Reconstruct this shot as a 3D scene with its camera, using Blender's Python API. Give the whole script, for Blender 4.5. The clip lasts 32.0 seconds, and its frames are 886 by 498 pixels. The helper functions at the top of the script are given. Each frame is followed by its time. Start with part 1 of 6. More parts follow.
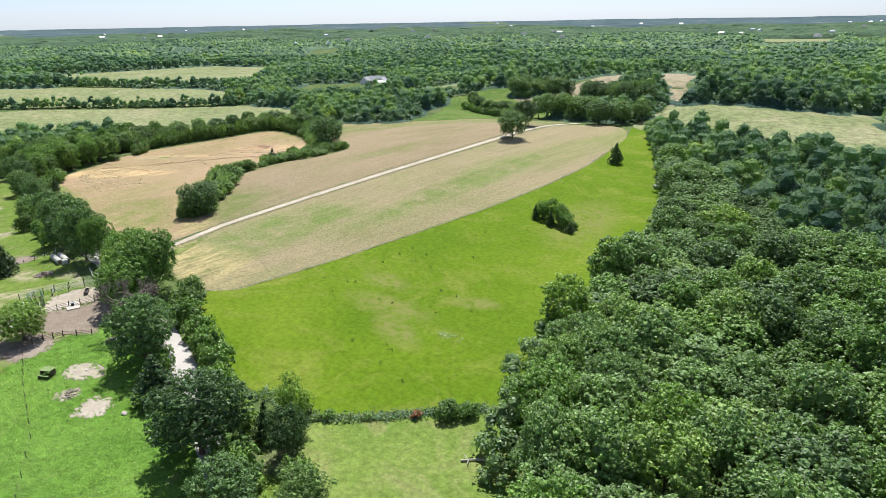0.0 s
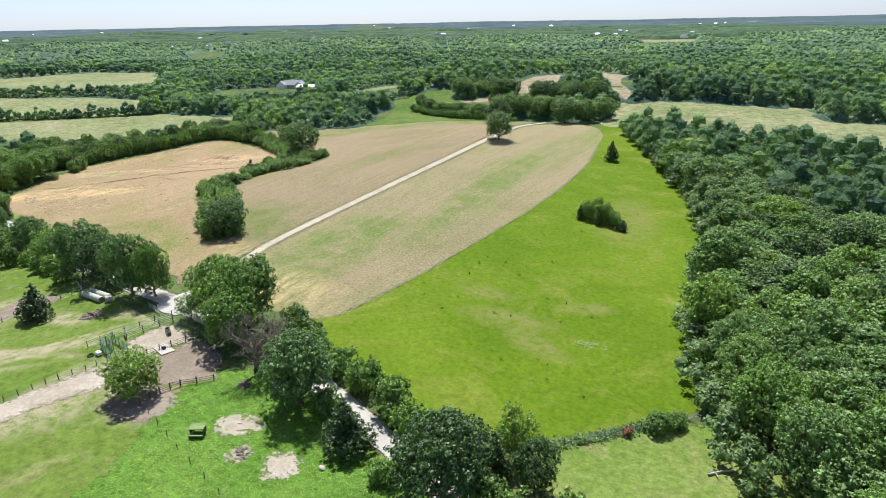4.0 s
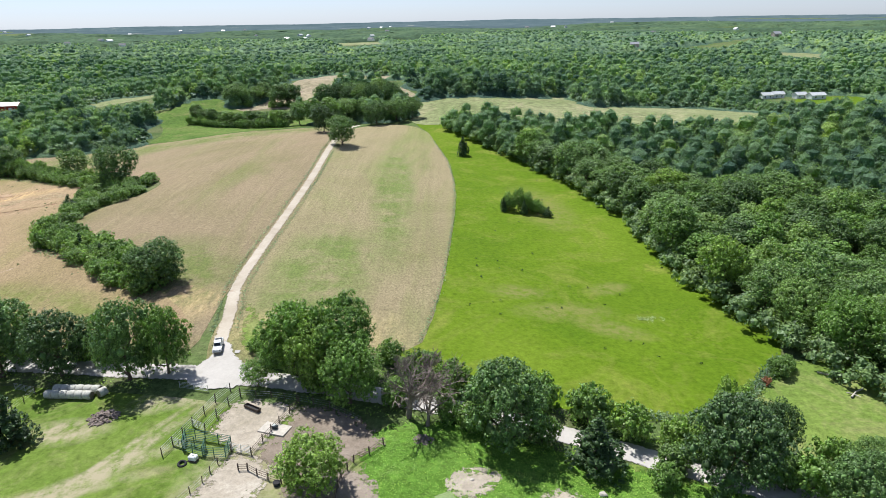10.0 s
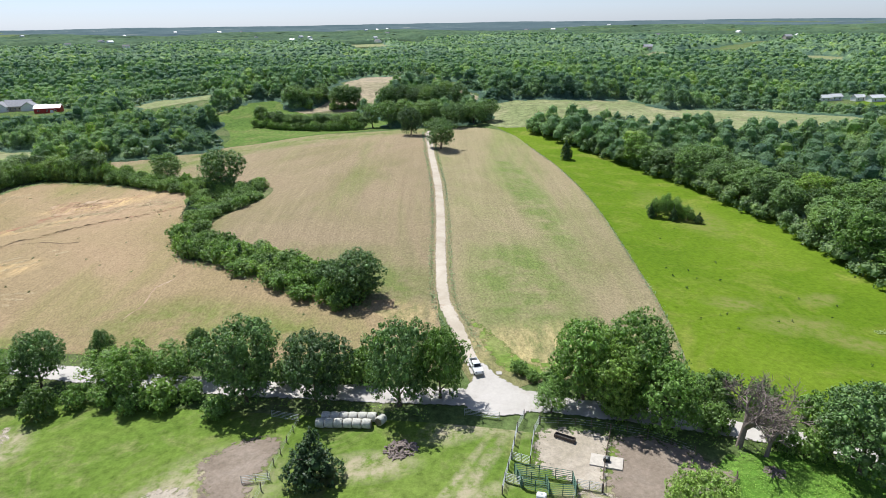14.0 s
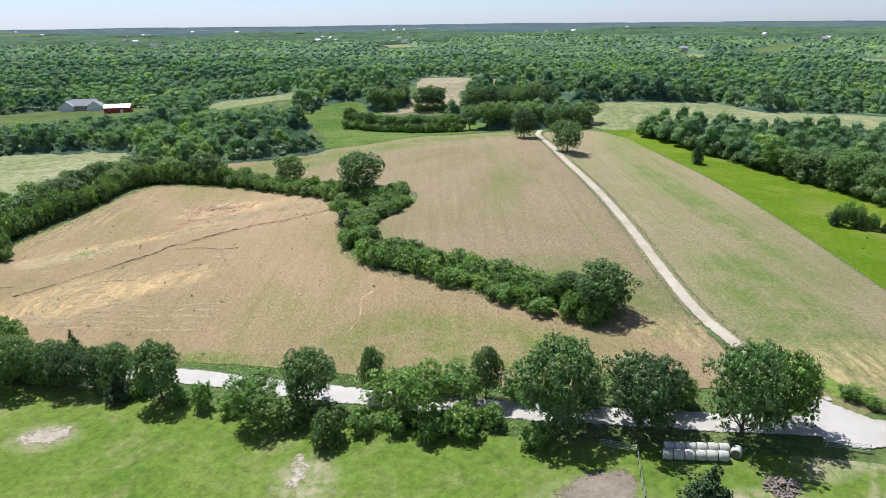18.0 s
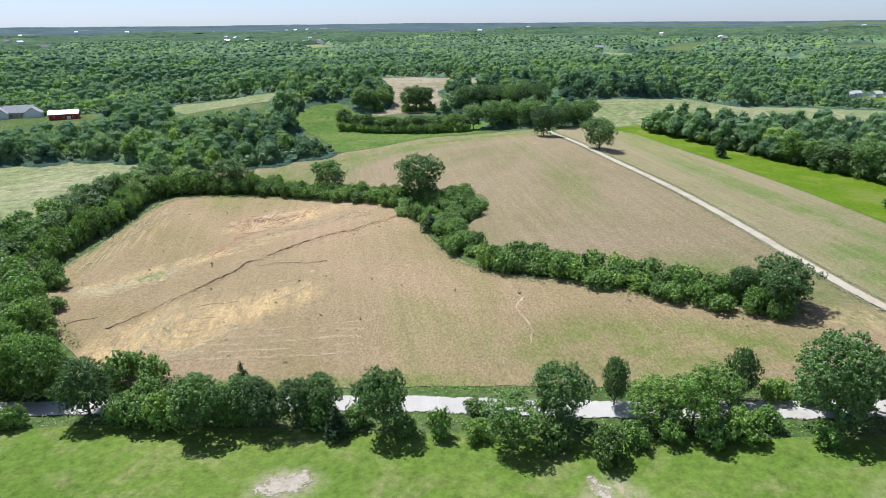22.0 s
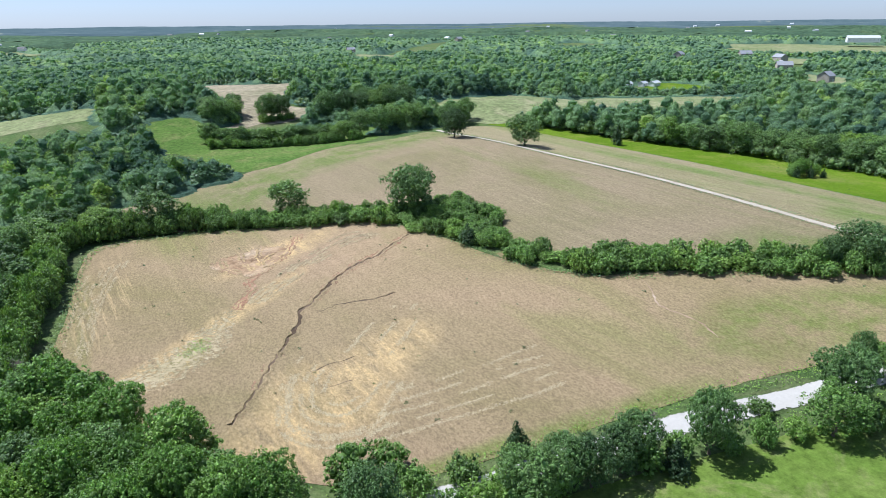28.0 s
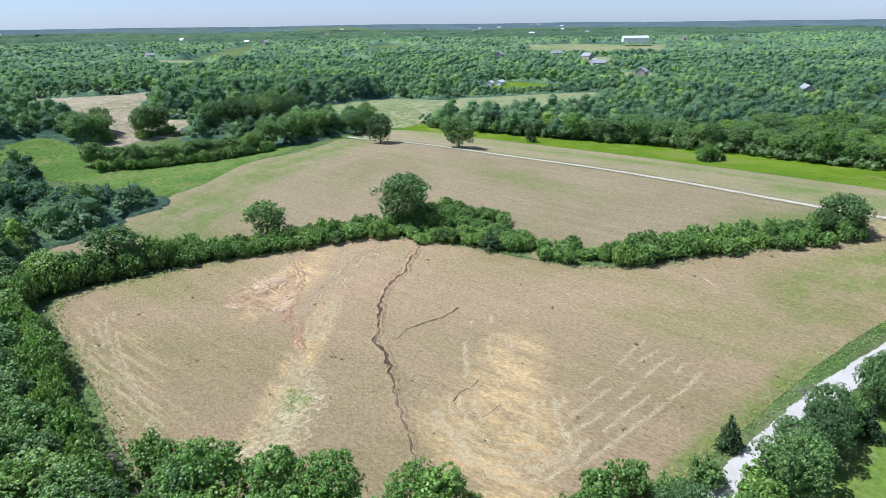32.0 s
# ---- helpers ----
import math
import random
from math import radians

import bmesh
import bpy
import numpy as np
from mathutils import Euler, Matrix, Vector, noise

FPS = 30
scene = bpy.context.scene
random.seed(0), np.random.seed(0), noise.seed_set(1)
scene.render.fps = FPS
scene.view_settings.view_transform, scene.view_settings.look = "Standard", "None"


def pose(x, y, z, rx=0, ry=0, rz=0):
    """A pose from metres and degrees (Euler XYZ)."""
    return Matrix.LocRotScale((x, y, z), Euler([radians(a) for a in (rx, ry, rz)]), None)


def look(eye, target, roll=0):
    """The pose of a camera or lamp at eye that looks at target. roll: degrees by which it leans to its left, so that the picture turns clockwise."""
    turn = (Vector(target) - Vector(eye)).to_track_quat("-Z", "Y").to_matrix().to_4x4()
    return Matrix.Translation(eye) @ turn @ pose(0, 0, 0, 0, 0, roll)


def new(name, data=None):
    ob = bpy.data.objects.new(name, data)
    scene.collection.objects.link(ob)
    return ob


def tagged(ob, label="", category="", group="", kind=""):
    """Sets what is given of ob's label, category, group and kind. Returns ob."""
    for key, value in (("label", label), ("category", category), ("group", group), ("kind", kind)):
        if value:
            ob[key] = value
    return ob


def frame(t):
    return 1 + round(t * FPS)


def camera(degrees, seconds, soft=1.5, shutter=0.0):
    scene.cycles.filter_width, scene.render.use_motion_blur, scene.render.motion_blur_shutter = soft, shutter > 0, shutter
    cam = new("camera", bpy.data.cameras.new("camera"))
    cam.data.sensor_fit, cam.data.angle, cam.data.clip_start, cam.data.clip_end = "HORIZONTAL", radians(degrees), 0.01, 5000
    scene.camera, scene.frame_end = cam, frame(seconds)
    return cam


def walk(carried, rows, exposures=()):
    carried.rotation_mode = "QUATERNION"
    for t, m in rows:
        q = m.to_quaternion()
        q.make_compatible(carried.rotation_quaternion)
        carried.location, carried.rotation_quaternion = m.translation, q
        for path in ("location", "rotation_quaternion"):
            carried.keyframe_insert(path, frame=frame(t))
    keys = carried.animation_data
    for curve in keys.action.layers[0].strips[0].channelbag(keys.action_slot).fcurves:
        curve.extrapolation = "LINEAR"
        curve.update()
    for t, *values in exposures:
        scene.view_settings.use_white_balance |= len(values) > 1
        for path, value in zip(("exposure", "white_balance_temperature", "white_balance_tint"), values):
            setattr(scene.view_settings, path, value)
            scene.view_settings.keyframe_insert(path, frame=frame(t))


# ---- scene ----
cam = camera(67.8, 32.0, 0.45)
METRES, EYE, TILT, LEAN, TURN = 434.8, 60.0, 0.0, -3.09, 40.8
ROWS = [
    (0.0, 0.0, 0.0, 0.0, -1.42, -19.35, 4.04),
    (0.5, -0.0151, 0.0022, 0.0009, -3.99, -19.48, 4.03),
    (1.0, -0.03, 0.0051, 0.0017, -6.07, -19.59, 4.01),
    (1.5, -0.0442, 0.0085, 0.0026, -7.74, -19.68, 4.03),
    (2.0, -0.0589, 0.0126, 0.0034, -9.12, -19.75, 4.03),
    (2.5, -0.0735, 0.0171, 0.0042, -10.36, -19.81, 4.02),
    (3.0, -0.0877, 0.0221, 0.0049, -11.39, -19.86, 4.01),
    (3.5, -0.1017, 0.0272, 0.0056, -11.74, -19.88, 4.01),
    (5.5, -0.1571, 0.0466, 0.008, -18.14, -20.23, 3.88),
    (6.0, -0.1705, 0.0521, 0.0087, -21.07, -20.39, 3.81),
    (6.5, -0.1837, 0.0584, 0.0095, -24.4, -20.6, 3.75),
    (7.0, -0.1963, 0.0655, 0.01, -27.91, -20.8, 3.69),
    (7.5, -0.2086, 0.0735, 0.0106, -30.8, -20.96, 3.62),
    (8.0, -0.2201, 0.0821, 0.011, -32.81, -21.03, 3.56),
    (8.5, -0.231, 0.0916, 0.0116, -34.88, -21.16, 3.52),
    (9.0, -0.2412, 0.1016, 0.0121, -37.04, -21.27, 3.45),
    (9.5, -0.251, 0.112, 0.0125, -38.87, -21.33, 3.39),
    (10.0, -0.2604, 0.1228, 0.0129, -40.25, -21.35, 3.35),
    (10.5, -0.2698, 0.1334, 0.0134, -40.77, -21.36, 3.34),
    (11.0, -0.279, 0.1446, 0.0138, -41.14, -21.35, 3.28),
    (11.5, -0.2881, 0.1556, 0.0141, -41.34, -21.32, 3.24),
    (12.0, -0.2972, 0.1669, 0.0145, -41.42, -21.3, 3.25),
    (12.5, -0.3061, 0.178, 0.015, -41.41, -21.28, 3.21),
    (13.0, -0.3152, 0.1892, 0.0154, -41.4, -21.28, 3.19),
    (13.5, -0.3244, 0.2003, 0.0157, -41.38, -21.25, 3.14),
    (14.0, -0.3335, 0.2117, 0.0163, -41.38, -21.23, 3.14),
    (14.5, -0.3425, 0.223, 0.0166, -41.34, -21.2, 3.12),
    (16.5, -0.3787, 0.2685, 0.0183, -41.13, -21.13, 3.03),
    (17.0, -0.3882, 0.2799, 0.0187, -41.05, -21.1, 3.0),
    (17.5, -0.3977, 0.2913, 0.0192, -40.97, -21.11, 2.98),
    (18.0, -0.4074, 0.3024, 0.0198, -40.9, -21.12, 2.94),
    (18.5, -0.4175, 0.3141, 0.0204, -40.84, -21.13, 2.91),
    (19.0, -0.4278, 0.326, 0.0207, -40.76, -21.13, 2.88),
    (19.5, -0.4386, 0.3382, 0.0211, -40.69, -21.14, 2.87),
    (20.0, -0.4491, 0.3508, 0.0215, -40.85, -21.13, 2.84),
    (20.5, -0.4597, 0.3635, 0.0221, -42.15, -21.2, 2.75),
    (21.0, -0.4698, 0.3766, 0.0226, -45.14, -21.35, 2.64),
    (21.5, -0.4795, 0.3903, 0.023, -47.71, -21.46, 2.55),
    (22.0, -0.4885, 0.4045, 0.0235, -49.78, -21.53, 2.47),
    (22.5, -0.4969, 0.4191, 0.0239, -51.23, -21.59, 2.43),
    (23.0, -0.505, 0.434, 0.0242, -51.79, -21.6, 2.42),
    (23.5, -0.5125, 0.449, 0.0244, -52.96, -21.61, 2.37),
    (24.0, -0.5198, 0.4641, 0.0247, -54.42, -21.64, 2.31),
    (24.5, -0.5268, 0.4793, 0.0249, -56.95, -21.74, 2.22),
    (25.0, -0.5332, 0.4947, 0.0251, -60.3, -21.86, 2.07),
    (25.5, -0.5386, 0.5105, 0.0254, -63.46, -21.91, 1.95),
    (26.0, -0.5433, 0.5267, 0.0255, -66.03, -21.99, 1.83),
    (26.5, -0.5472, 0.5434, 0.0257, -68.12, -22.02, 1.73),
    (28.5, -0.5572, 0.612, 0.0266, -75.46, -22.14, 1.36),
    (29.0, -0.5584, 0.6293, 0.0266, -76.71, -22.15, 1.29),
    (29.5, -0.5593, 0.6468, 0.0267, -77.93, -22.16, 1.2),
    (30.0, -0.5598, 0.6643, 0.0268, -79.02, -22.15, 1.15),
    (30.5, -0.56, 0.6817, 0.0269, -81.42, -22.17, 1.03),
    (31.0, -0.5597, 0.699, 0.0271, -84.91, -22.18, 0.86),
    (31.5, -0.5585, 0.7164, 0.027, -88.53, -22.2, 0.69),
    (32.0, -0.5563, 0.7336, 0.0269, -91.89, -22.2, 0.55),
]
walk(cam, [(t, pose(0, 0, EYE, TILT, LEAN, TURN) @ pose(METRES * x, METRES * y, METRES * z, 90 + pitch, roll, yaw)) for t, x, y, z, yaw, pitch, roll in ROWS],
     [(0.0, 0.63, 6050), (6.0, 0.57, 5980), (12.0, 0.53, 5950), (20.0, 0.47, 5770), (26.0, 0.48, 5500), (32.0, 0.49, 5350)])

# ---- light ----
SUN_AZ = Vector((-0.58, 0.81, 0)).normalized()
SUN_EL = radians(60)
sun_to = Vector((SUN_AZ.x * math.cos(SUN_EL), SUN_AZ.y * math.cos(SUN_EL), math.sin(SUN_EL)))
world = bpy.data.worlds.new("sky")
scene.world = world
world.use_nodes = True
wn = world.node_tree.nodes
sky = wn.new("ShaderNodeTexSky")
sky.sky_type = 'NISHITA'
sky.sun_disc = False
sky.sun_elevation = SUN_EL
sky.sun_rotation = math.atan2(SUN_AZ.x, SUN_AZ.y)
sky.air_density, sky.dust_density, sky.ozone_density = 0.9, 0.25, 3.0
haze = wn.new("ShaderNodeMix")
haze.data_type, haze.blend_type = 'RGBA', 'MULTIPLY'
haze.inputs[0].default_value, haze.inputs[7].default_value = 1.0, (0.92, 0.975, 1.13, 1)
pale = wn.new("ShaderNodeHueSaturation")
pale.inputs["Saturation"].default_value = 0.6
world.node_tree.links.new(sky.outputs[0], pale.inputs["Color"])
world.node_tree.links.new(pale.outputs[0], haze.inputs[6])
world.node_tree.links.new(haze.outputs[2], wn["Background"].inputs[0])
wn["Background"].inputs[1].default_value = 0.077
sun = new("sun", bpy.data.lights.new("sun", 'SUN'))
sun.data.energy, sun.data.angle, sun.data.color = 5.0, radians(0.53), (1.0, 0.95, 0.87)
sun.matrix_world = look(sun_to * 300, (0, 0, 0))

# ---- the lie of the land ----
HILLS = [(-140, 480, 4.8, 100), (-420, 120, -3.1, 100), (-180, 200, 7.9, 60), (-20, 80, 3.7, 60), (-300, 440, 1.1, 60),
         (-420, 120, -1.5, 60), (-140, 80, 5.8, 60), (-420, 80, -3.4, 160), (60, 280, 8.4, 60), (-60, 80, -7.5, 60),
         (100, 40, -2.8, 160), (-500, 560, -5.1, 60), (-180, 520, 4.1, 100), (-220, 40, -5.7, 60), (-100, 360, 7.4, 60),
         (-300, 200, -2.9, 60), (-180, 40, 3.1, 60), (-500, 240, -5.7, 60), (-260, 440, 11.3, 60), (-100, 640, 7.1, 160),
         (-340, 360, -2.7, 60), (-380, 240, 1.9, 60), (-140, 200, -1.7, 60)]
CREST = [(-172, 110, -0.1), (-170, 165, 0.71), (-172, 215, 1.07), (-180, 265, 2.91), (-178, 310, 1.79), (-115, 185, -1.2),
         (-132, 300, -3.03), (-215, 215, -1.19), (-220, 270, 0.81), (-150, 345, 0.26), (-145, 150, 0.24), (-145, 250, -0.81)]
HOLLOW = [(-160, 340, -3.74), (-215, 350, -3.65), (-275, 370, -1.08), (-228, 410, -4.07), (-35, 430, -2.23), (50, 417, -4.0), (-95, 170, -0.62), (-310, 450, 3.27), (-175, 310, 0.42), (-205, 300, 2.94), (-240, 450, -3.41), (-110, 330, 1.25), (-150, 250, -0.72), (-135, 180, 0.44)]


def land(x, y):
    """Height of the ground, for numbers or arrays."""
    x, y = np.asarray(x, float), np.asarray(y, float)
    z = 0 * x
    for a, b, h, s in HILLS:
        z = z + h * np.exp(-((x - a) ** 2 + (y - b) ** 2) / (2 * s * s))
    for hills, s in ((CREST, 45), (HOLLOW, 40)):
        for a, b, h in hills:
            z = z + h * np.exp(-((x - a) ** 2 + (y - b) ** 2) / (2 * s * s))
    r = np.hypot(x + 200, y - 100)
    k = np.clip((r - 400) / 600, 0, 1)
    k = k * k * (3 - 2 * k)
    far = np.clip((r - 1500) / 3000, 0, 1)
    return z + k * (0.0045 * (r - 400) + 5 * np.sin(x / 210 + 1.3) * np.sin(y / 260 + .4) + 4 * np.sin((x + y) / 130)) + far * 9 * np.sin(x / 700 + 2) * np.cos(y / 900)


def gz(x, y):
    return float(land(x, y))


# ---- materials ----
def mat(name, rough=0.85, spec=0.3):
    m = bpy.data.materials.new(name)
    m.use_nodes = True
    b = m.node_tree.nodes["Principled BSDF"]
    b.inputs["Roughness"].default_value = rough
    b.inputs["Specular IOR Level"].default_value = spec
    return m, m.node_tree.nodes, m.node_tree.links, b


def rgb(c):
    return (c[0], c[1], c[2], 1)


def tex_noise(m, scale, detail=4, rough=0.6, vec=None, dist=0.0):
    n = m.node_tree.nodes.new("ShaderNodeTexNoise")
    n.inputs["Scale"].default_value, n.inputs["Detail"].default_value = scale, detail
    n.inputs["Roughness"].default_value, n.inputs["Distortion"].default_value = rough, dist
    if vec:
        m.node_tree.links.new(vec, n.inputs["Vector"])
    return n.outputs["Fac"]


def place(m, sx=1, sy=1, sz=1, turn=0):
    nt = m.node_tree
    g = nt.nodes.new("ShaderNodeNewGeometry")
    p = nt.nodes.new("ShaderNodeMapping")
    p.inputs["Scale"].default_value = (sx, sy, sz)
    p.inputs["Rotation"].default_value = (0, 0, radians(turn))
    nt.links.new(g.outputs["Position"], p.inputs["Vector"])
    return p.outputs["Vector"]


def ramp(m, fac, stops):
    n = m.node_tree.nodes.new("ShaderNodeValToRGB")
    el = n.color_ramp.elements
    while len(el) < len(stops):
        el.new(0.5)
    for e, (p, c) in zip(el, stops):
        e.position = p
        e.color = rgb(c) if isinstance(c, tuple) else (c, c, c, 1)
    m.node_tree.links.new(fac, n.inputs["Fac"])
    return n.outputs["Color"]


def blend(m, fac, a, b, mode='MIX'):
    n = m.node_tree.nodes.new("ShaderNodeMix")
    n.data_type, n.blend_type = 'RGBA', mode
    for v, s in ((fac, 0), (a, 6), (b, 7)):
        if isinstance(v, (int, float)):
            n.inputs[s].default_value = v
        elif isinstance(v, tuple):
            n.inputs[s].default_value = rgb(v)
        else:
            m.node_tree.links.new(v, n.inputs[s])
    return n.outputs[2]


def relief(m, b, height, strength, distance):
    n = m.node_tree.nodes.new("ShaderNodeBump")
    n.inputs["Strength"].default_value, n.inputs["Distance"].default_value = strength, distance
    m.node_tree.links.new(height, n.inputs["Height"])
    m.node_tree.links.new(n.outputs[0], b.inputs["Normal"])


def fade(m, b, grain=1.1, wide=1.0):
    """Lets the ground below show through in ragged patches near the rim."""
    nt = m.node_tree
    a = nt.nodes.new("ShaderNodeAttribute")
    a.attribute_name = "rim"
    mix, clear, add = nt.nodes.new("ShaderNodeMixShader"), nt.nodes.new("ShaderNodeBsdfTransparent"), nt.nodes.new("ShaderNodeMath")
    add.operation, add.inputs[1].default_value = 'MULTIPLY_ADD', 0.42 / wide
    nt.links.new(a.outputs["Fac"], add.inputs[0])
    nt.links.new(ramp(m, tex_noise(m, grain, 7, 0.75, place(m)), [(0.3, 0.0), (0.7, 1.0)]), add.inputs[2])
    nt.links.new(ramp(m, add.outputs[0], [(0.55, 0.0), (0.68, 1.0)]), mix.inputs["Fac"])
    nt.links.new(clear.outputs[0], mix.inputs[1])
    nt.links.new(b.outputs[0], mix.inputs[2])
    nt.links.new(mix.outputs[0], nt.nodes["Material Output"].inputs["Surface"])


def spot(m, x, y, rx, ry, turn=0):
    """1 in the middle of an oval on the plan, 0 at its rim."""
    nt = m.node_tree
    g, p, t = nt.nodes.new("ShaderNodeNewGeometry"), nt.nodes.new("ShaderNodeMapping"), nt.nodes.new("ShaderNodeTexGradient")
    p.vector_type, t.gradient_type = 'TEXTURE', 'SPHERICAL'
    p.inputs["Location"].default_value = (x, y, 0)
    p.inputs["Rotation"].default_value = (0, 0, radians(turn))
    p.inputs["Scale"].default_value = (rx, ry, 1e4)
    nt.links.new(g.outputs["Position"], p.inputs["Vector"])
    nt.links.new(p.outputs["Vector"], t.inputs["Vector"])
    return t.outputs["Fac"]


def turf(name, dark, mid, light, dry, dryness=0.5, coarse=0.02, fine=0.9, bump=0.5, worn=(), nap=0.5, bare=(0.33, 0.29, 0.185), soft=0.0):
    """Grass: two scales of colour, dry patches and a rough nap."""
    m, n, l, b = mat(name, 0.95, 0.05)
    v = place(m)
    big = ramp(m, tex_noise(m, coarse, 5, 0.6, v, 0.6), [(0.32, dark), (0.5, mid), (0.68, light)])
    small = ramp(m, tex_noise(m, fine, 8, 0.82, v), [(0.34, 1 - nap), (0.66, 1 + nap)])
    c = blend(m, 1.0, big, small, 'MULTIPLY')
    patch = ramp(m, tex_noise(m, coarse * 3.1, 6, 0.7, v, 0.8), [(0.62 - 0.3 * dryness, 0.0), (0.80 - 0.2 * dryness, 1.0)])
    c = blend(m, patch, c, blend(m, 1.0, dry, small, 'MULTIPLY'))
    for q in worn:
        f = blend(m, 1.0, ramp(m, spot(m, *q), [(0.0, 0.0), (0.6, 1.0)]), ramp(m, tex_noise(m, 0.5, 6, 0.75, v), [(0.36, 0.0), (0.6, 1.0)]), 'MULTIPLY')
        c = blend(m, f, c, bare)
    l.new(c, b.inputs["Base Color"])
    relief(m, b, tex_noise(m, fine * 2.2, 6, 0.8, v), bump, 0.35)
    if soft:
        fade(m, b, 0.6, soft)
    return m


def stubble(name, turn, green=0.5, straws=(), greens=(), combs=(), tone=(1, 1, 1)):
    """Mown hay field: pinkish tan thatch, pale straw windrows, green regrowth."""
    m, n, l, b = mat(name, 0.95, 0.1)
    v = place(m)
    big = ramp(m, tex_noise(m, 0.016, 6, 0.62, v, 0.5), [(0.30, (0.188, 0.180, 0.088)), (0.47, (0.250, 0.216, 0.136)), (0.70, (0.298, 0.242, 0.168))])
    sh = ramp(m, tex_noise(m, 0.03, 5, 0.65, place(m, 1, 0.22, 1, turn), 0.6), [(0.58 - 0.16 * green, 0.0), (0.76 - 0.12 * green, 0.85)])
    c = blend(m, sh, big, (0.168, 0.198, 0.070))
    for q in greens:
        f = blend(m, 1.0, ramp(m, spot(m, *q), [(0.0, 0.0), (0.5, 1.0)]), ramp(m, tex_noise(m, 0.12, 5, 0.7, v), [(0.35, 0.1), (0.6, 0.9)]), 'MULTIPLY')
        c = blend(m, f, c, (0.14, 0.19, 0.055))
    streak = tex_noise(m, 0.42, 5, 0.62, place(m, 1, 0.035, 1, turn), 0.35)
    swath = ramp(m, tex_noise(m, 0.02, 4, 0.6, v), [(0.4, 0.05), (0.62, 0.22)])
    c = blend(m, blend(m, 1.0, ramp(m, streak, [(0.50, 0.0), (0.72, 1.0)]), swath, 'MULTIPLY'), c, (0.39, 0.335, 0.215))
    for q in straws:
        f = blend(m, 1.0, ramp(m, spot(m, *q), [(0.0, 0.0), (0.55, 1.0)]), ramp(m, tex_noise(m, 0.35, 6, 0.75, place(m, 1, 0.3, 1, turn + 20)), [(0.38, 0.0), (0.62, 0.95)]), 'MULTIPLY')
        c = blend(m, f, c, (0.46, 0.375, 0.21))
    c = blend(m, ramp(m, streak, [(0.28, 0.20), (0.42, 0.0)]), c, (0.155, 0.13, 0.08))
    for x, y, rx, ry, t, way in combs:
        lines = ramp(m, tex_noise(m, 1.3, 4, 0.6, place(m, 1, 0.03, 1, way), 0.3), [(0.52, 0.0), (0.62, 1.0)])
        f = blend(m, 1.0, ramp(m, spot(m, x, y, rx, ry, t), [(0.0, 0.0), (0.6, 0.5)]), lines, 'MULTIPLY')
        c = blend(m, f, c, (0.46, 0.38, 0.225))
    tuft = ramp(m, tex_noise(m, 2.0, 8, 0.9, place(m, 1, 0.6, 1, turn)), [(0.33, 0.42), (0.5, 0.98), (0.68, 1.6)])
    rows = ramp(m, tex_noise(m, 0.7, 3, 0.5, place(m, 1, 0.02, 1, turn), 0.2), [(0.35, 0.96), (0.65, 1.04)])
    c = blend(m, 1.0, c, rows, 'MULTIPLY')
    c = blend(m, 1.0, blend(m, 1.0, c, tone, 'MULTIPLY'), tuft, 'MULTIPLY')
    l.new(c, b.inputs["Base Color"])
    relief(m, b, tex_noise(m, 1.3, 8, 0.9, v), 0.9, 0.5)
    return m


def earth(name, a, b_, c_, fine=1.5, bump=0.6, soft=1.8, grit=0.3):
    m, n, l, b = mat(name, 0.95, 0.1)
    v = place(m)
    c = ramp(m, tex_noise(m, 0.12, 6, 0.65, v, 0.4), [(0.3, a), (0.5, b_), (0.72, c_)])
    c = blend(m, 1.0, c, ramp(m, tex_noise(m, fine, 7, 0.8, v), [(0.3, 1 - grit), (0.7, 1 + 0.8 * grit)]), 'MULTIPLY')
    l.new(c, b.inputs["Base Color"])
    relief(m, b, tex_noise(m, fine * 1.5, 6, 0.8, v), bump, 0.2)
    if soft:
        fade(m, b, 1.1, soft)
    return m


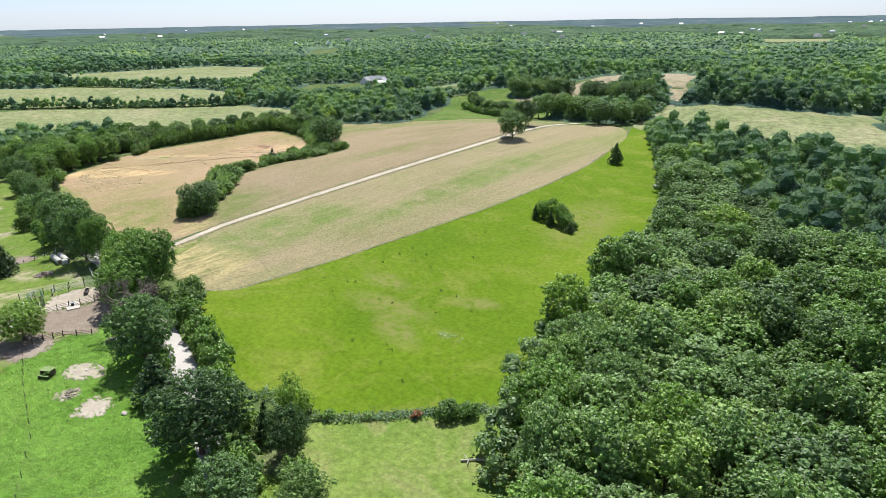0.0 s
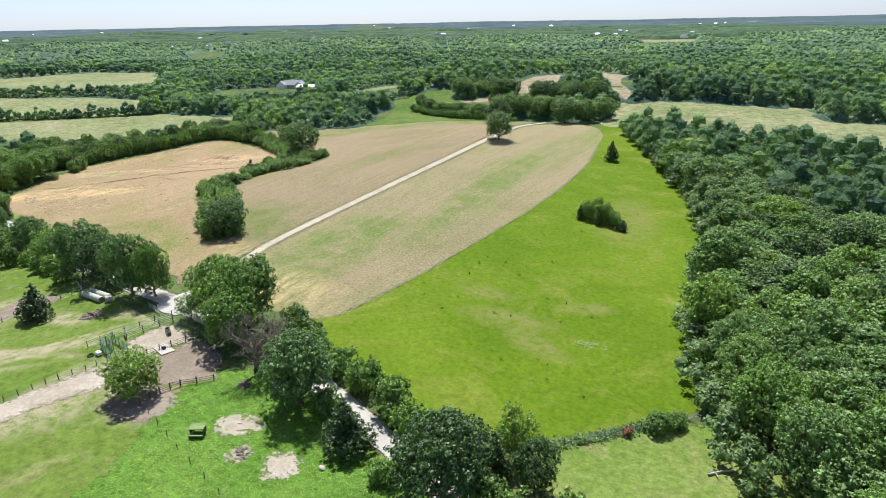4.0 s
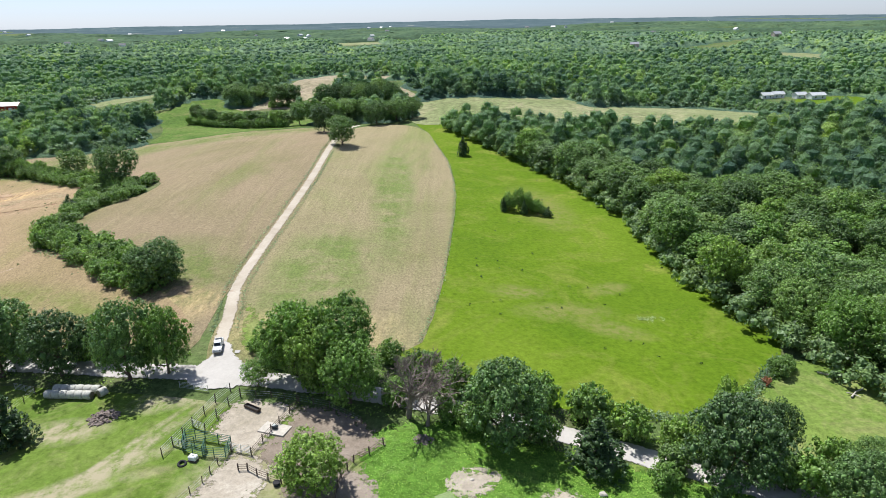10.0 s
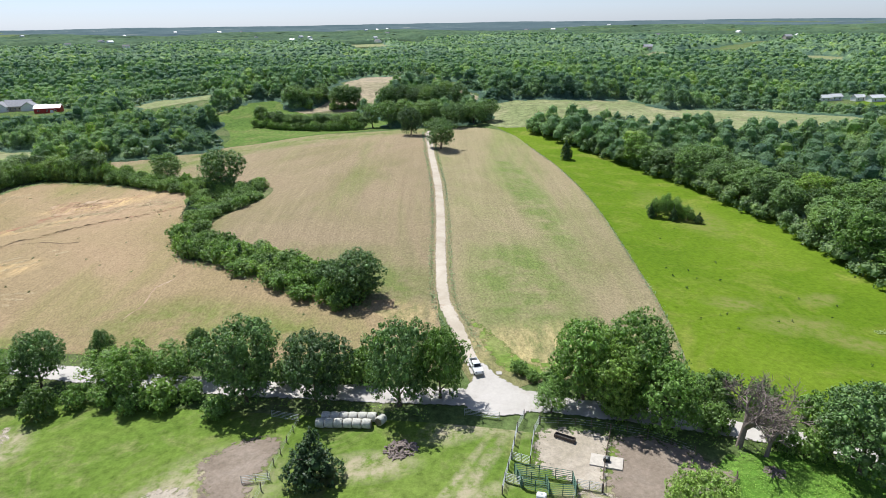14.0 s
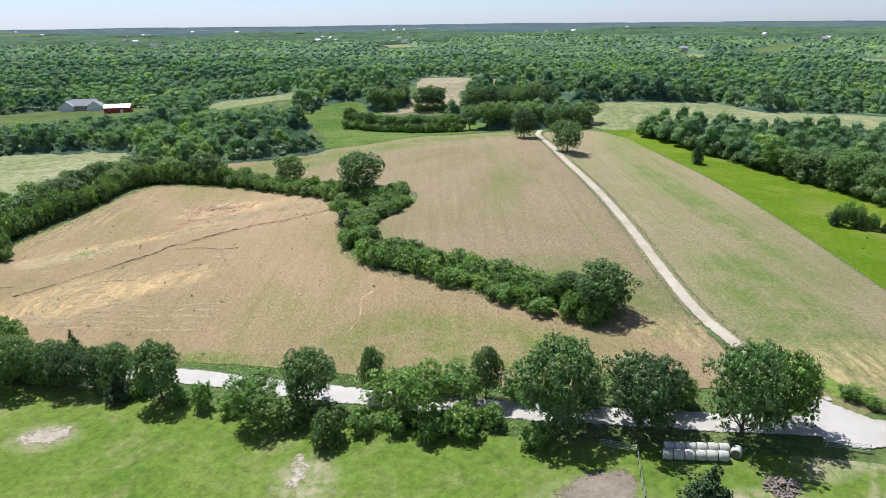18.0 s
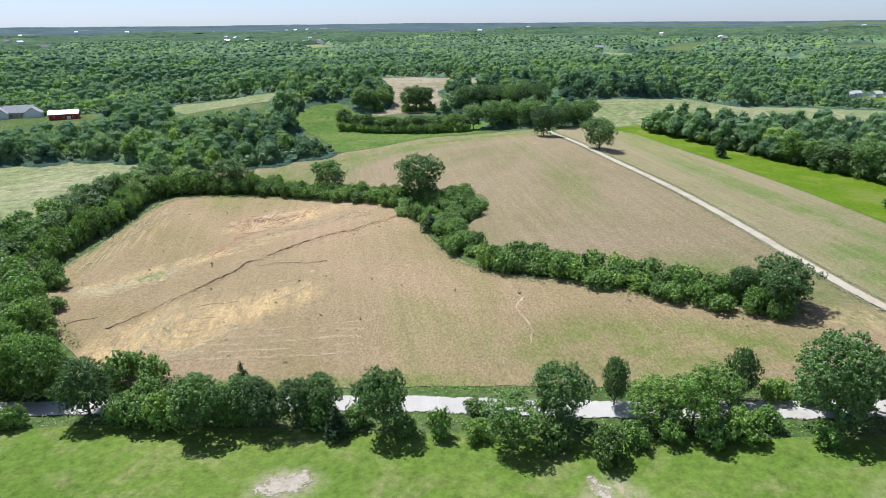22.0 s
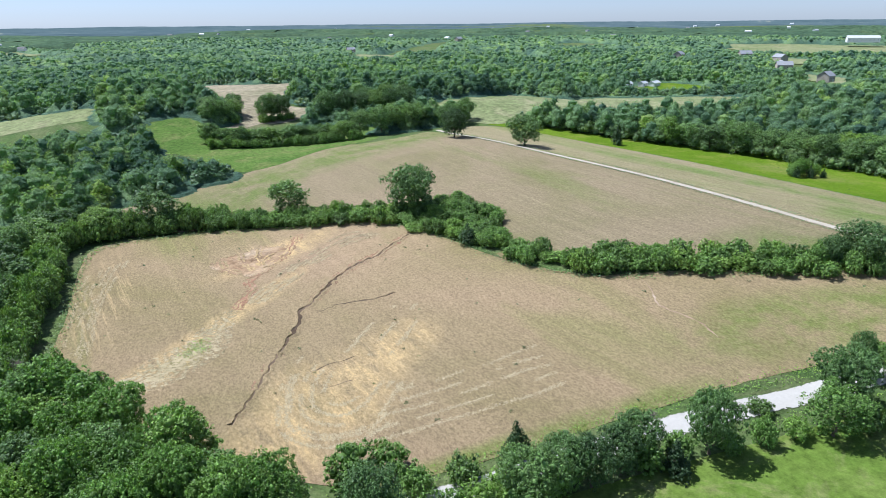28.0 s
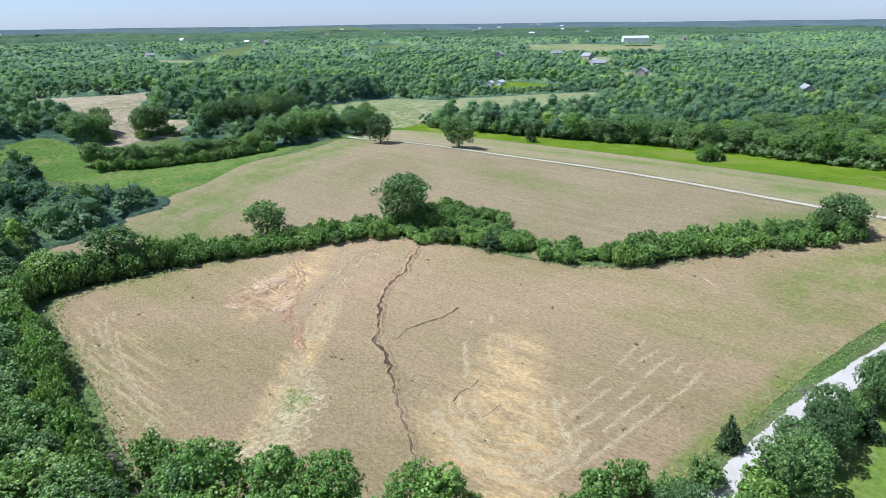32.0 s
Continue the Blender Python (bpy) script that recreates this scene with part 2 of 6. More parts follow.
def leafage(name, dark, mid, light, glow=0.28, island=False):
    """Leaves: a tint of its own for each plant, some light passing through."""
    m, n, l, b = mat(name, 0.5, 0.22)
    if island:
        g = n.new("ShaderNodeNewGeometry")
        rnd = g.outputs["Random Per Island"]
    else:
        o = n.new("ShaderNodeObjectInfo")
        rnd = o.outputs["Random"]
    c = ramp(m, rnd, [(0.0, tuple(0.8 * q for q in dark)), (0.45, mid), (0.75, mid), (1.0, light)])
    v = place(m)
    c = blend(m, 1.0, c, ramp(m, tex_noise(m, 1.3, 5, 0.75, v), [(0.3, 0.5), (0.7, 1.5)]), 'MULTIPLY')
    if not island:
        g = n.new("ShaderNodeNewGeometry")
        c = blend(m, 1.0, c, ramp(m, g.outputs["Random Per Island"], [(0.0, 0.55), (0.6, 1.0), (1.0, 1.55)]), 'MULTIPLY')
    if island:
        c = blend(m, 1.0, c, ramp(m, tex_noise(m, 0.03, 6, 0.75, v), [(0.3, (0.62, 0.70, 0.80)), (0.46, (0.96, 0.99, 1)), (0.56, (1.12, 1.08, 1)), (0.68, (1.6, 1.42, 0.95))]), 'MULTIPLY')
        c = blend(m, 1.0, c, ramp(m, tex_noise(m, 0.007, 4, 0.6, v), [(0.35, (0.78, 0.82, 0.9)), (0.65, (1.2, 1.14, 1.05))]), 'MULTIPLY')
    l.new(c, b.inputs["Base Color"])
    t = n.new("ShaderNodeBsdfTranslucent")
    l.new(blend(m, 1.0, c, (1.55 * glow, 1.7 * glow, 0.6 * glow), 'MULTIPLY'), t.inputs["Color"])
    x = n.new("ShaderNodeAddShader")
    l.new(b.outputs[0], x.inputs[0])
    l.new(t.outputs[0], x.inputs[1])
    l.new(x.outputs[0], n["Material Output"].inputs["Surface"])
    return m


def hazy_canopy_leaves(name, dark, mid, light, fresh):
    """Leaf canopy: one tint for each tree, finer clumps, some light passing through."""
    m, n, l, b = mat(name, 0.7, 0.08)
    a = n.new("ShaderNodeAttribute")
    a.attribute_name = "tint"
    v = place(m)
    c = ramp(m, a.outputs["Fac"], [(0.0, dark), (0.35, mid), (0.75, mid), (0.92, light), (1.0, fresh)])
    c = blend(m, 1.0, c, ramp(m, tex_noise(m, 0.9, 6, 0.8, v), [(0.3, 0.35), (0.7, 1.65)]), 'MULTIPLY')
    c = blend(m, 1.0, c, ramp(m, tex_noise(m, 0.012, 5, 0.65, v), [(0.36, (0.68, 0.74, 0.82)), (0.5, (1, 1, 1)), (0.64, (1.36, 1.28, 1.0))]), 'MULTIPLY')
    l.new(c, b.inputs["Base Color"])
    relief(m, b, tex_noise(m, 1.1, 6, 0.8, v), 1.0, 1.2)
    t = n.new("ShaderNodeBsdfTranslucent")
    l.new(blend(m, 1.0, c, (0.75, 0.85, 0.26), 'MULTIPLY'), t.inputs["Color"])
    x = n.new("ShaderNodeAddShader")
    l.new(b.outputs[0], x.inputs[0])
    l.new(t.outputs[0], x.inputs[1])
    l.new(x.outputs[0], n["Material Output"].inputs["Surface"])
    return m


def plain(name, col, rough=0.7, metal=0.0, wear=0.25, scale=6.0, spec=0.3):
    m, n, l, b = mat(name, rough, spec)
    b.inputs["Metallic"].default_value = metal
    v = place(m)
    c = blend(m, 1.0, col, ramp(m, tex_noise(m, scale, 6, 0.7, v), [(0.3, 1 - wear), (0.7, 1 + wear)]), 'MULTIPLY')
    l.new(c, b.inputs["Base Color"])
    relief(m, b, tex_noise(m, scale * 4, 4, 0.7, v), 0.25, 0.02)
    return m


GRASS = turf("rough_grass", (0.055, 0.09, 0.028), (0.078, 0.118, 0.035), (0.11, 0.145, 0.05), (0.16, 0.16, 0.08), 0.5, 0.012)
HOLLOWGRASS = turf("hollow_meadow", (0.068, 0.118, 0.024), (0.092, 0.148, 0.030), (0.118, 0.170, 0.042), (0.16, 0.17, 0.06), 0.4, 0.03, 0.6, 0.5)
MEADOW = turf("lush_meadow", (0.076, 0.136, 0.007), (0.101, 0.163, 0.009), (0.126, 0.186, 0.014), (0.178, 0.202, 0.035), 0.36, 0.022, 0.9, 0.4,
              [(-97, 97, 14, 6, 10), (-88, 90, 10, 5, -20), (-106, 106, 9, 5, 0), (-84, 112, 8, 4, 30), (-92, 180, 12, 30, 10)], 0.30, (0.175, 0.185, 0.05))
PASTURE = turf("grazed_pasture", (0.086, 0.144, 0.021), (0.113, 0.169, 0.028), (0.140, 0.187, 0.040), (0.205, 0.207, 0.082), 0.38, 0.035, 0.7, 0.4,
               [(-170, 41, 24, 1.6, 60), (-172.5, 41, 24, 1.0, 60), (-176, 38, 26, 2.2, 32), (-186, 34, 30, 2.4, 18), (-168, 59, 7, 4, 20), (-181, 52, 9, 4, 0), (-241, 64, 6, 7, 0), (-287, 77, 7, 5, 0), (-203, 50, 13, 11, 30), (-118, 47, 8, 4, -15), (-150, 30, 9, 12, 0), (-345, 92, 14, 3, 10),
               (-153, 24, 5.5, 24, 8), (-149, 42, 8, 7, 0), (-163, 0, 6, 14, 25), (-137, 37, 10, 8, 0), (-118, 40, 7, 6, 0), (-209, 47.5, 8, 6, 0), (-162, 60, 9, 4, -15), (-180, 25, 22, 2, 40)], 0.38)
WEEDS = turf("tall_weeds", (0.088, 0.185, 0.022), (0.118, 0.228, 0.032), (0.155, 0.265, 0.045), (0.19, 0.235, 0.08), 0.2, 0.06, 0.8, 0.9, (), 0.5, (0.3, 0.3, 0.2), 1.6)
PALE = turf("pale_grass", (0.112, 0.175, 0.032), (0.148, 0.208, 0.042), (0.18, 0.23, 0.06), (0.23, 0.235, 0.09), 0.45, 0.03, 0.8, 0.5, (), 0.4, (0.3, 0.3, 0.2), 1.6)
FARFIELD = turf("far_hayfield", (0.155, 0.185, 0.075), (0.195, 0.215, 0.098), (0.235, 0.242, 0.125), (0.275, 0.25, 0.145), 0.4, 0.012, 0.25, 0.4)
FARHAY = turf("far_tan_hayfield", (0.20, 0.185, 0.105), (0.25, 0.215, 0.135), (0.29, 0.245, 0.16), (0.33, 0.27, 0.19), 0.5, 0.012, 0.25, 0.4)
HAY_E = stubble("mown_hay_east", -3, 0.58, [(-148, 82, 22, 12)], [(-141, 190, 9, 90, 4), (-152, 110, 16, 40, 0)], (), (1.14, 1.12, 0.97))
HAY_M = stubble("mown_hay_middle", 8, 0.42, [(-178, 95, 14, 10)], [(-215, 300, 70, 22, 12), (-290, 275, 50, 20, 28), (-190, 110, 22, 34, 20)], (), (1.07, 0.99, 0.91))
HAY_W = stubble("mown_hay_west", -52, 0.28, [(-312, 137, 20, 15, 40), (-337, 165, 14, 6, 30), (-316, 182, 36, 4.5, 34), (-296, 212, 26, 8, 20), (-294, 146, 16, 9, 30), (-326, 128, 9, 14, 0)], [(-218, 99, 42, 15, -22), (-331, 167, 7, 4, 40), (-300, 106, 60, 5, -8)],
                [(-342, 205, 9, 38, -14, -14), (-321, 136, 8, 20, -10, -12), (-303, 140, 10, 18, -20, -24), (-298, 216, 12, 16, -20, -30)], (1.28, 1.12, 0.97))
GRAVEL = earth("pale_gravel", (0.36, 0.335, 0.295), (0.43, 0.40, 0.36), (0.48, 0.45, 0.41), 2.0, 0.04, 0.4, 0.09)
LANE = earth("lane_gravel", (0.34, 0.29, 0.215), (0.42, 0.365, 0.285), (0.48, 0.425, 0.345), 2.0, 0.04, 0.35, 0.10)
DIRT = earth("bare_dirt", (0.27, 0.235, 0.17), (0.37, 0.32, 0.25), (0.46, 0.41, 0.335), 1.5, 0.3)
MUD = earth("trodden_mud", (0.17, 0.135, 0.10), (0.235, 0.19, 0.145), (0.30, 0.25, 0.20), 1.5, 0.7)
CLAY = earth("red_clay", (0.22, 0.135, 0.075), (0.39, 0.27, 0.16), (0.54, 0.43, 0.29), 0.7, 1.0, 1.8, 0.45)
WASH = earth("washed_red_soil", (0.25, 0.135, 0.08), (0.36, 0.21, 0.13), (0.46, 0.31, 0.21), 1.2, 0.9, 1.2)
SILT = earth("straw_silt", (0.30, 0.25, 0.14), (0.38, 0.31, 0.18), (0.46, 0.38, 0.24), 0.9, 0.5, 7.5, 0.4)
BARK = plain("bark", (0.13, 0.10, 0.075), 0.9, 0, 0.35, 3.0, 0.1)
DEADWOOD = plain("weathered_dead_wood", (0.215, 0.175, 0.15), 0.9, 0, 0.3, 3.0, 0.1)
# Shade and light are put into these two: oaks toned darker, wood leaves brighter.
LEAF_SHADED = leafage("oak_leaves_shaded", (0.068, 0.120, 0.041), (0.095, 0.160, 0.050), (0.140, 0.212, 0.053), 0.26)
LEAF_TALL_LIT = leafage("wood_leaves_lit", (0.088, 0.146, 0.050), (0.122, 0.192, 0.060), (0.170, 0.245, 0.062), 0.36)
LEAF_LIGHT = leafage("elm_leaves", (0.092, 0.162, 0.036), (0.112, 0.190, 0.040), (0.155, 0.230, 0.044), 0.35)
LEAF_BUSH = leafage("shrub_leaves", (0.098, 0.160, 0.040), (0.122, 0.200, 0.046), (0.165, 0.245, 0.05), 0.36)
NEEDLE = leafage("cedar_needles", (0.040, 0.074, 0.028), (0.050, 0.088, 0.030), (0.064, 0.104, 0.034), 0.25)
# Leaf green is shifted towards blue here to paint in distance haze.
LEAF_FAR_HAZY = leafage("hazy_woodland_leaves", (0.088, 0.138, 0.080), (0.118, 0.178, 0.096), (0.160, 0.220, 0.098), 0.38, True)
LEAF_WOOD = leafage("near_wood_leaves", (0.080, 0.128, 0.054), (0.110, 0.168, 0.064), (0.150, 0.215, 0.068), 0.36, True)
# Both canopy colours carry the blue of haze, mixed into the leaf green.
LEAF_CANOPY_HAZY = hazy_canopy_leaves("hazy_canopy_leaves", (0.070, 0.122, 0.080), (0.124, 0.192, 0.102), (0.160, 0.228, 0.098), (0.182, 0.252, 0.080))
CANOPY_HAZY = turf("far_hazy_canopy_leaves", (0.045, 0.078, 0.045), (0.06, 0.10, 0.054), (0.08, 0.125, 0.06), (0.11, 0.15, 0.068), 0.3, 0.006, 0.09, 1.0)


# ---- mesh tools ----
def tri_mesh(name, verts, tris, smooth=False):
    """A mesh from arrays of points and triangles."""
    verts, tris = np.asarray(verts, np.float32), np.asarray(tris, np.int32)
    me = bpy.data.meshes.new(name)
    me.vertices.add(len(verts))
    me.vertices.foreach_set("co", verts.ravel())
    me.loops.add(3 * len(tris))
    me.loops.foreach_set("vertex_index", tris.ravel())
    me.polygons.add(len(tris))
    me.polygons.foreach_set("loop_start", np.arange(0, 3 * len(tris), 3, dtype=np.int32))
    me.polygons.foreach_set("use_smooth", np.full(len(tris), smooth))
    me.update(calc_edges=True)
    me.validate()
    return me


def obj(name, me, material, parent=None, label=""):
    me.materials.append(material)
    ob = new(name, me)
    if parent:
        ob.parent = parent
    if label:
        ob["label"] = label
    return ob


def part(name, bm, material, parent=None, label=""):
    me = bpy.data.meshes.new(name)
    bm.to_mesh(me)
    bm.free()
    return obj(name, me, material, parent, label)


def curve_pts(pts, step=4.0, closed=False):
    """Smooth points along a line."""
    p = [Vector((q[0], q[1], 0)) for q in pts]
    n = len(p)
    out = []
    for i in range(n if closed else n - 1):
        a, b = p[i], p[(i + 1) % n]
        a0 = p[i - 1] if closed or i else a * 2 - b
        b1 = p[(i + 2) % n] if closed or i + 2 < n else b * 2 - a
        k = max(1, int((b - a).length / step))
        for j in range(k):
            t = j / k
            out.append(0.5 * ((2 * a) + (b - a0) * t + (2 * a0 - 5 * a + 4 * b - b1) * t * t + (3 * a - a0 - 3 * b + b1) * t ** 3))
    if not closed:
        out.append(p[-1])
    return [(v.x, v.y) for v in out]


def clip_poly(poly, x0, y0, x1, y1):
    for ax, lim, sgn in ((0, x0, 1), (0, x1, -1), (1, y0, 1), (1, y1, -1)):
        out = []
        for i, q in enumerate(poly):
            r = poly[i - 1]
            dq, dr = sgn * (q[ax] - lim), sgn * (r[ax] - lim)
            if dq >= 0:
                if dr < 0:
                    s = dr / (dr - dq)
                    out.append((r[0] + (q[0] - r[0]) * s, r[1] + (q[1] - r[1]) * s))
                out.append(q)
            elif dr >= 0:
                s = dr / (dr - dq)
                out.append((r[0] + (q[0] - r[0]) * s, r[1] + (q[1] - r[1]) * s))
        poly = out
        if len(poly) < 3:
            return []
    return poly


def inside(x, y, poly):
    """Which of the points lie in the polygon (arrays)."""
    x, y = np.asarray(x, float), np.asarray(y, float)
    hit = np.zeros(x.shape, bool)
    n = len(poly)
    for i in range(n):
        (ax, ay), (bx, by) = poly[i], poly[i - 1]
        if ay == by:
            continue
        cross = ((ay > y) != (by > y)) & (x < (bx - ax) * (y - ay) / (by - ay) + ax)
        hit ^= cross
    return hit


def drape(name, poly, cell, lift, material, label, category, ragged=0.0):
    """A field or patch with a smooth outline, laid over the land."""
    out = curve_pts(poly, 0.45 if ragged and cell <= 2 else max(1.0, cell * 0.6), True)
    if ragged:
        out = [(x + ragged * noise.noise((x * 0.35, y * 0.35, 3)), y + ragged * noise.noise((x * 0.35, y * 0.35, 9))) for x, y in out]
        if cell <= 2:
            out = [(x + 0.55 * ragged * noise.noise((x * 1.3, y * 1.3, 3)), y + 0.55 * ragged * noise.noise((x * 1.3, y * 1.3, 9))) for x, y in out]
    if sum(a[0] * b[1] - b[0] * a[1] for a, b in zip(out, out[1:] + out[:1])) < 0:
        out.reverse()
    xs, ys = [p[0] for p in out], [p[1] for p in out]
    verts, faces, seen = [], [], {}

    def vid(x, y):
        k = (round(x, 3), round(y, 3))
        if k not in seen:
            seen[k] = len(verts)
            verts.append(k)
        return seen[k]
    i0, i1 = math.floor(min(xs) / cell), math.ceil(max(xs) / cell)
    j0, j1 = math.floor(min(ys) / cell), math.ceil(max(ys) / cell)
    gx, gy = np.meshgrid(np.arange(i0, i1 + 1) * cell, np.arange(j0, j1 + 1) * cell, indexing="ij")
    ins = inside(gx, gy, out)
    edge = set()
    for (ax, ay), (bx, by) in zip(out, out[1:] + out[:1]):
        k = max(2, int(2 * math.hypot(bx - ax, by - ay) / cell) + 2)
        for s in range(k + 1):
            px, py = ax + (bx - ax) * s / k, ay + (by - ay) * s / k
            edge.add((math.floor(px / cell), math.floor(py / cell)))
    for i in range(i0, i1):
        for j in range(j0, j1):
            x0, y0 = i * cell, j * cell
            if (i, j) in edge:
                q = clip_poly(out, x0, y0, x0 + cell, y0 + cell)
            elif ins[i - i0, j - j0]:
                q = [(x0, y0), (x0 + cell, y0), (x0 + cell, y0 + cell), (x0, y0 + cell)]
            else:
                continue
            ids = []
            for x, y in q:
                k = vid(x, y)
                if k not in ids:
                    ids.append(k)
            if len(ids) > 2:
                faces.append(ids)
    v = np.array(verts)
    z = land(v[:, 0], v[:, 1]) + lift
    me = bpy.data.meshes.new(name)
    me.from_pydata([(x, y, h) for (x, y), h in zip(verts, z)], [], faces)
    me.polygons.foreach_set("use_smooth", [True] * len(me.polygons))
    if cell <= 3:
        o = np.array(out)
        far = np.array([min(9.0, np.sqrt(((o - q) ** 2).sum(1).min())) for q in v])
        onto = me.attributes.new("rim", 'FLOAT', 'POINT')
        onto.data.foreach_set("value", np.where(far < 0.3, 0.0, far).astype(np.float32))
    return tagged(obj(name, me, material), label, category, "", "structure")


def ribbon(name, pts, width, lift, material, label, category, rough=0.25, crown=0.08, step=2.0):
    """A road along a line, crowned, with an uneven edge."""
    line = curve_pts(pts, step)
    cols = (-1.0, -0.8, -0.4, 0.0, 0.4, 0.8, 1.0)
    verts, faces = [], []
    for i, (x, y) in enumerate(line):
        a, b = line[max(0, i - 1)], line[min(len(line) - 1, i + 1)]
        d = Vector((b[0] - a[0], b[1] - a[1])).normalized()
        for c in cols:
            w = width / 2 + (rough * noise.noise((x * 0.3 + 7 * c, y * 0.3, 5)) if abs(c) == 1 else 0)
            px, py = x - d.y * c * w, y + d.x * c * w
            verts.append((px, py, gz(px, py) + lift + crown * (1 - c * c)))
    k = len(cols)
    for i in range(len(line) - 1):
        for j in range(k - 1):
            faces.append((i * k + j, i * k + k + j, i * k + k + j + 1, i * k + j + 1))
    me = bpy.data.meshes.new(name)
    me.from_pydata(verts, [], faces)
    onto = me.attributes.new("rim", 'FLOAT', 'POINT')
    onto.data.foreach_set("value", np.array([(1 - abs(c)) * width / 2 for _ in line for c in cols], np.float32))
    me.polygons.foreach_set("use_smooth", [True] * len(me.polygons))
    return tagged(obj(name, me, material), label, category, "", "structure")


# ---- ground ----
def make_ground():
    rings = [0.0]
    while rings[-1] < 4900:
        rings.append(rings[-1] + max(4.0, rings[-1] * 0.018))
    n = 168
    ang = np.linspace(0, 2 * np.pi, n, endpoint=False)
    r = np.array(rings[1:])
    x = (-200 + r[:, None] * np.cos(ang)).ravel()
    y = (120 + r[:, None] * np.sin(ang)).ravel()
    v = np.c_[x, y, land(x, y)]
    v = np.vstack([v, [[-200, 120, gz(-200, 120)]]])
    i, j = np.meshgrid(np.arange(len(r) - 1), np.arange(n), indexing="ij")
    a, b = (i * n + j).ravel(), (i * n + (j + 1) % n).ravel()
    t = np.vstack([np.c_[a, a + n, b + n], np.c_[a, b + n, b], np.c_[np.full(n, len(v) - 1), np.arange(n), (np.arange(n) + 1) % n]])
    tagged(obj("ground", tri_mesh("ground", v, t, True), GRASS), "rough grass ground rolling away to the horizon", "ground", "", "structure")


make_ground()
MEADOW_P = [(-127, 78), (-124.9, 92), (-123, 111), (-121.3, 140), (-120, 170), (-119.9, 200), (-121, 220), (-122.6, 240), (-125.7, 260), (-129.3, 280), (-133.3, 300), (-140, 322), (-140, 345), (-128, 335), (-112, 290), (-92, 250), (-70, 212), (-62, 180), (-60, 148), (-58, 117), (-54, 95), (-58, 80), (-75, 62), (-88, 57), (-100, 58), (-112, 61.5), (-122, 65.5), (-131, 73)]
HAY_E_P = [(-165, 70), (-152, 71), (-130, 74), (-127, 78), (-124.9, 92), (-123, 111), (-121.3, 140), (-120, 170), (-119.9, 200), (-121, 220), (-122.6, 240), (-125.7, 260), (-129.3, 280), (-133.3, 300), (-144, 318), (-160, 322), (-174, 300), (-173.5, 250), (-170.6, 190), (-170, 140), (-169, 105)]
HAY_M_P = [(-170, 75), (-171, 105), (-170, 140), (-170.6, 190), (-173.5, 250), (-175.5, 300), (-178, 319), (-195, 312), (-210, 309), (-225, 315), (-240, 318), (-255, 312), (-275, 303), (-318, 286), (-340, 276), (-348, 258), (-320, 248), (-290, 240), (-262, 224), (-240, 217), (-230, 206), (-230, 194), (-235, 186), (-240, 178), (-241, 166), (-236, 156), (-226, 143), (-212, 130), (-190, 108), (-180, 84)]
HAY_W_P = [(-172, 80), (-188, 104), (-204, 114), (-222, 131), (-240, 144), (-250, 165), (-254, 192), (-263, 218), (-280, 228), (-302, 240), (-322, 246), (-338, 245), (-344, 230), (-350, 200), (-356, 174), (-352, 158), (-338, 134), (-322, 114), (-310, 108), (-285, 103), (-255, 97), (-225, 88), (-195, 80)]
NORTH_P = [(-262, 392), (-252, 386), (-240, 393), (-226, 392), (-206, 402), (-192, 405), (-192, 413), (-206, 420), (-210, 440), (-196, 462), (-180, 510), (-184, 535), (-195, 560), (-207, 585), (-225, 612), (-242, 622), (-246, 600), (-241, 520), (-239, 460), (-240, 428), (-250, 400)]
HOLLOW_P = [(-314, 382), (-300, 391), (-291, 413), (-270, 415), (-262, 394), (-250, 386), (-225, 374), (-205, 374), (-196, 366), (-189, 352), (-200, 330), (-212, 316), (-235, 316), (-262, 305), (-278, 307), (-282, 330), (-290, 352), (-302, 368)]
STRIP_P = [(-400, 515), (-371, 500), (-338, 495), (-308, 455), (-312, 428), (-345, 436), (-385, 446)]
EAST_P = [(-140, 322), (-146, 388), (-132, 385), (-97, 386), (-78, 388), (-60, 405), (-40, 427), (-42, 400), (-37, 368), (-18, 380), (5, 400), (48, 414), (60, 390), (62, 330), (60, 285), (20, 280), (-35, 288), (-60, 300), (-85, 308), (-107, 320)]
LINK_P = [(-148, 384), (-166, 436), (-186, 470), (-194, 500), (-182, 530), (-150, 542), (-146, 530), (-170, 512), (-168, 470), (-152, 430), (-138, 386)]
YARD_P = [(-545, 440), (-515, 505), (-449, 490), (-430, 488), (-432, 462), (-473, 428), (-505, 405)]
ROW_ONE_P = [(-367, 200), (-366, 226), (-372, 257), (-358, 306), (-398, 321), (-447, 313), (-463, 317), (-523, 281), (-568, 233), (-594, 189), (-600, 150), (-540, 140), (-441, 160), (-400, 172), (-385, 188)]
ROW_TWO_P = [(-780, 243), (-721, 300), (-604, 357), (-510, 362), (-490, 330), (-500, 305), (-560, 262), (-600, 210), (-640, 180), (-720, 190)]
ROW_THREE_P = [(-896, 343), (-888, 408), (-892, 489), (-900, 564), (-813, 600), (-690, 480), (-690, 400), (-740, 340), (-800, 305), (-860, 300)]
drape("lush_meadow", MEADOW_P, 5, 0.05, MEADOW, "bright lush green grass meadow sloping towards the wood", "meadow")
drape("hay_field_east", HAY_E_P, 5, 0.06, HAY_E, "mown tan hay field with faint green strips", "field", 0.5)
drape("hay_field_middle", HAY_M_P, 5, 0.07, HAY_M, "mown tan hay field on the hill beside the lane", "field", 0.5)
drape("hay_field_west", HAY_W_P, 5, 0.08, HAY_W, "mown tan hay field with straw streaks and gullies", "field", 0.5)
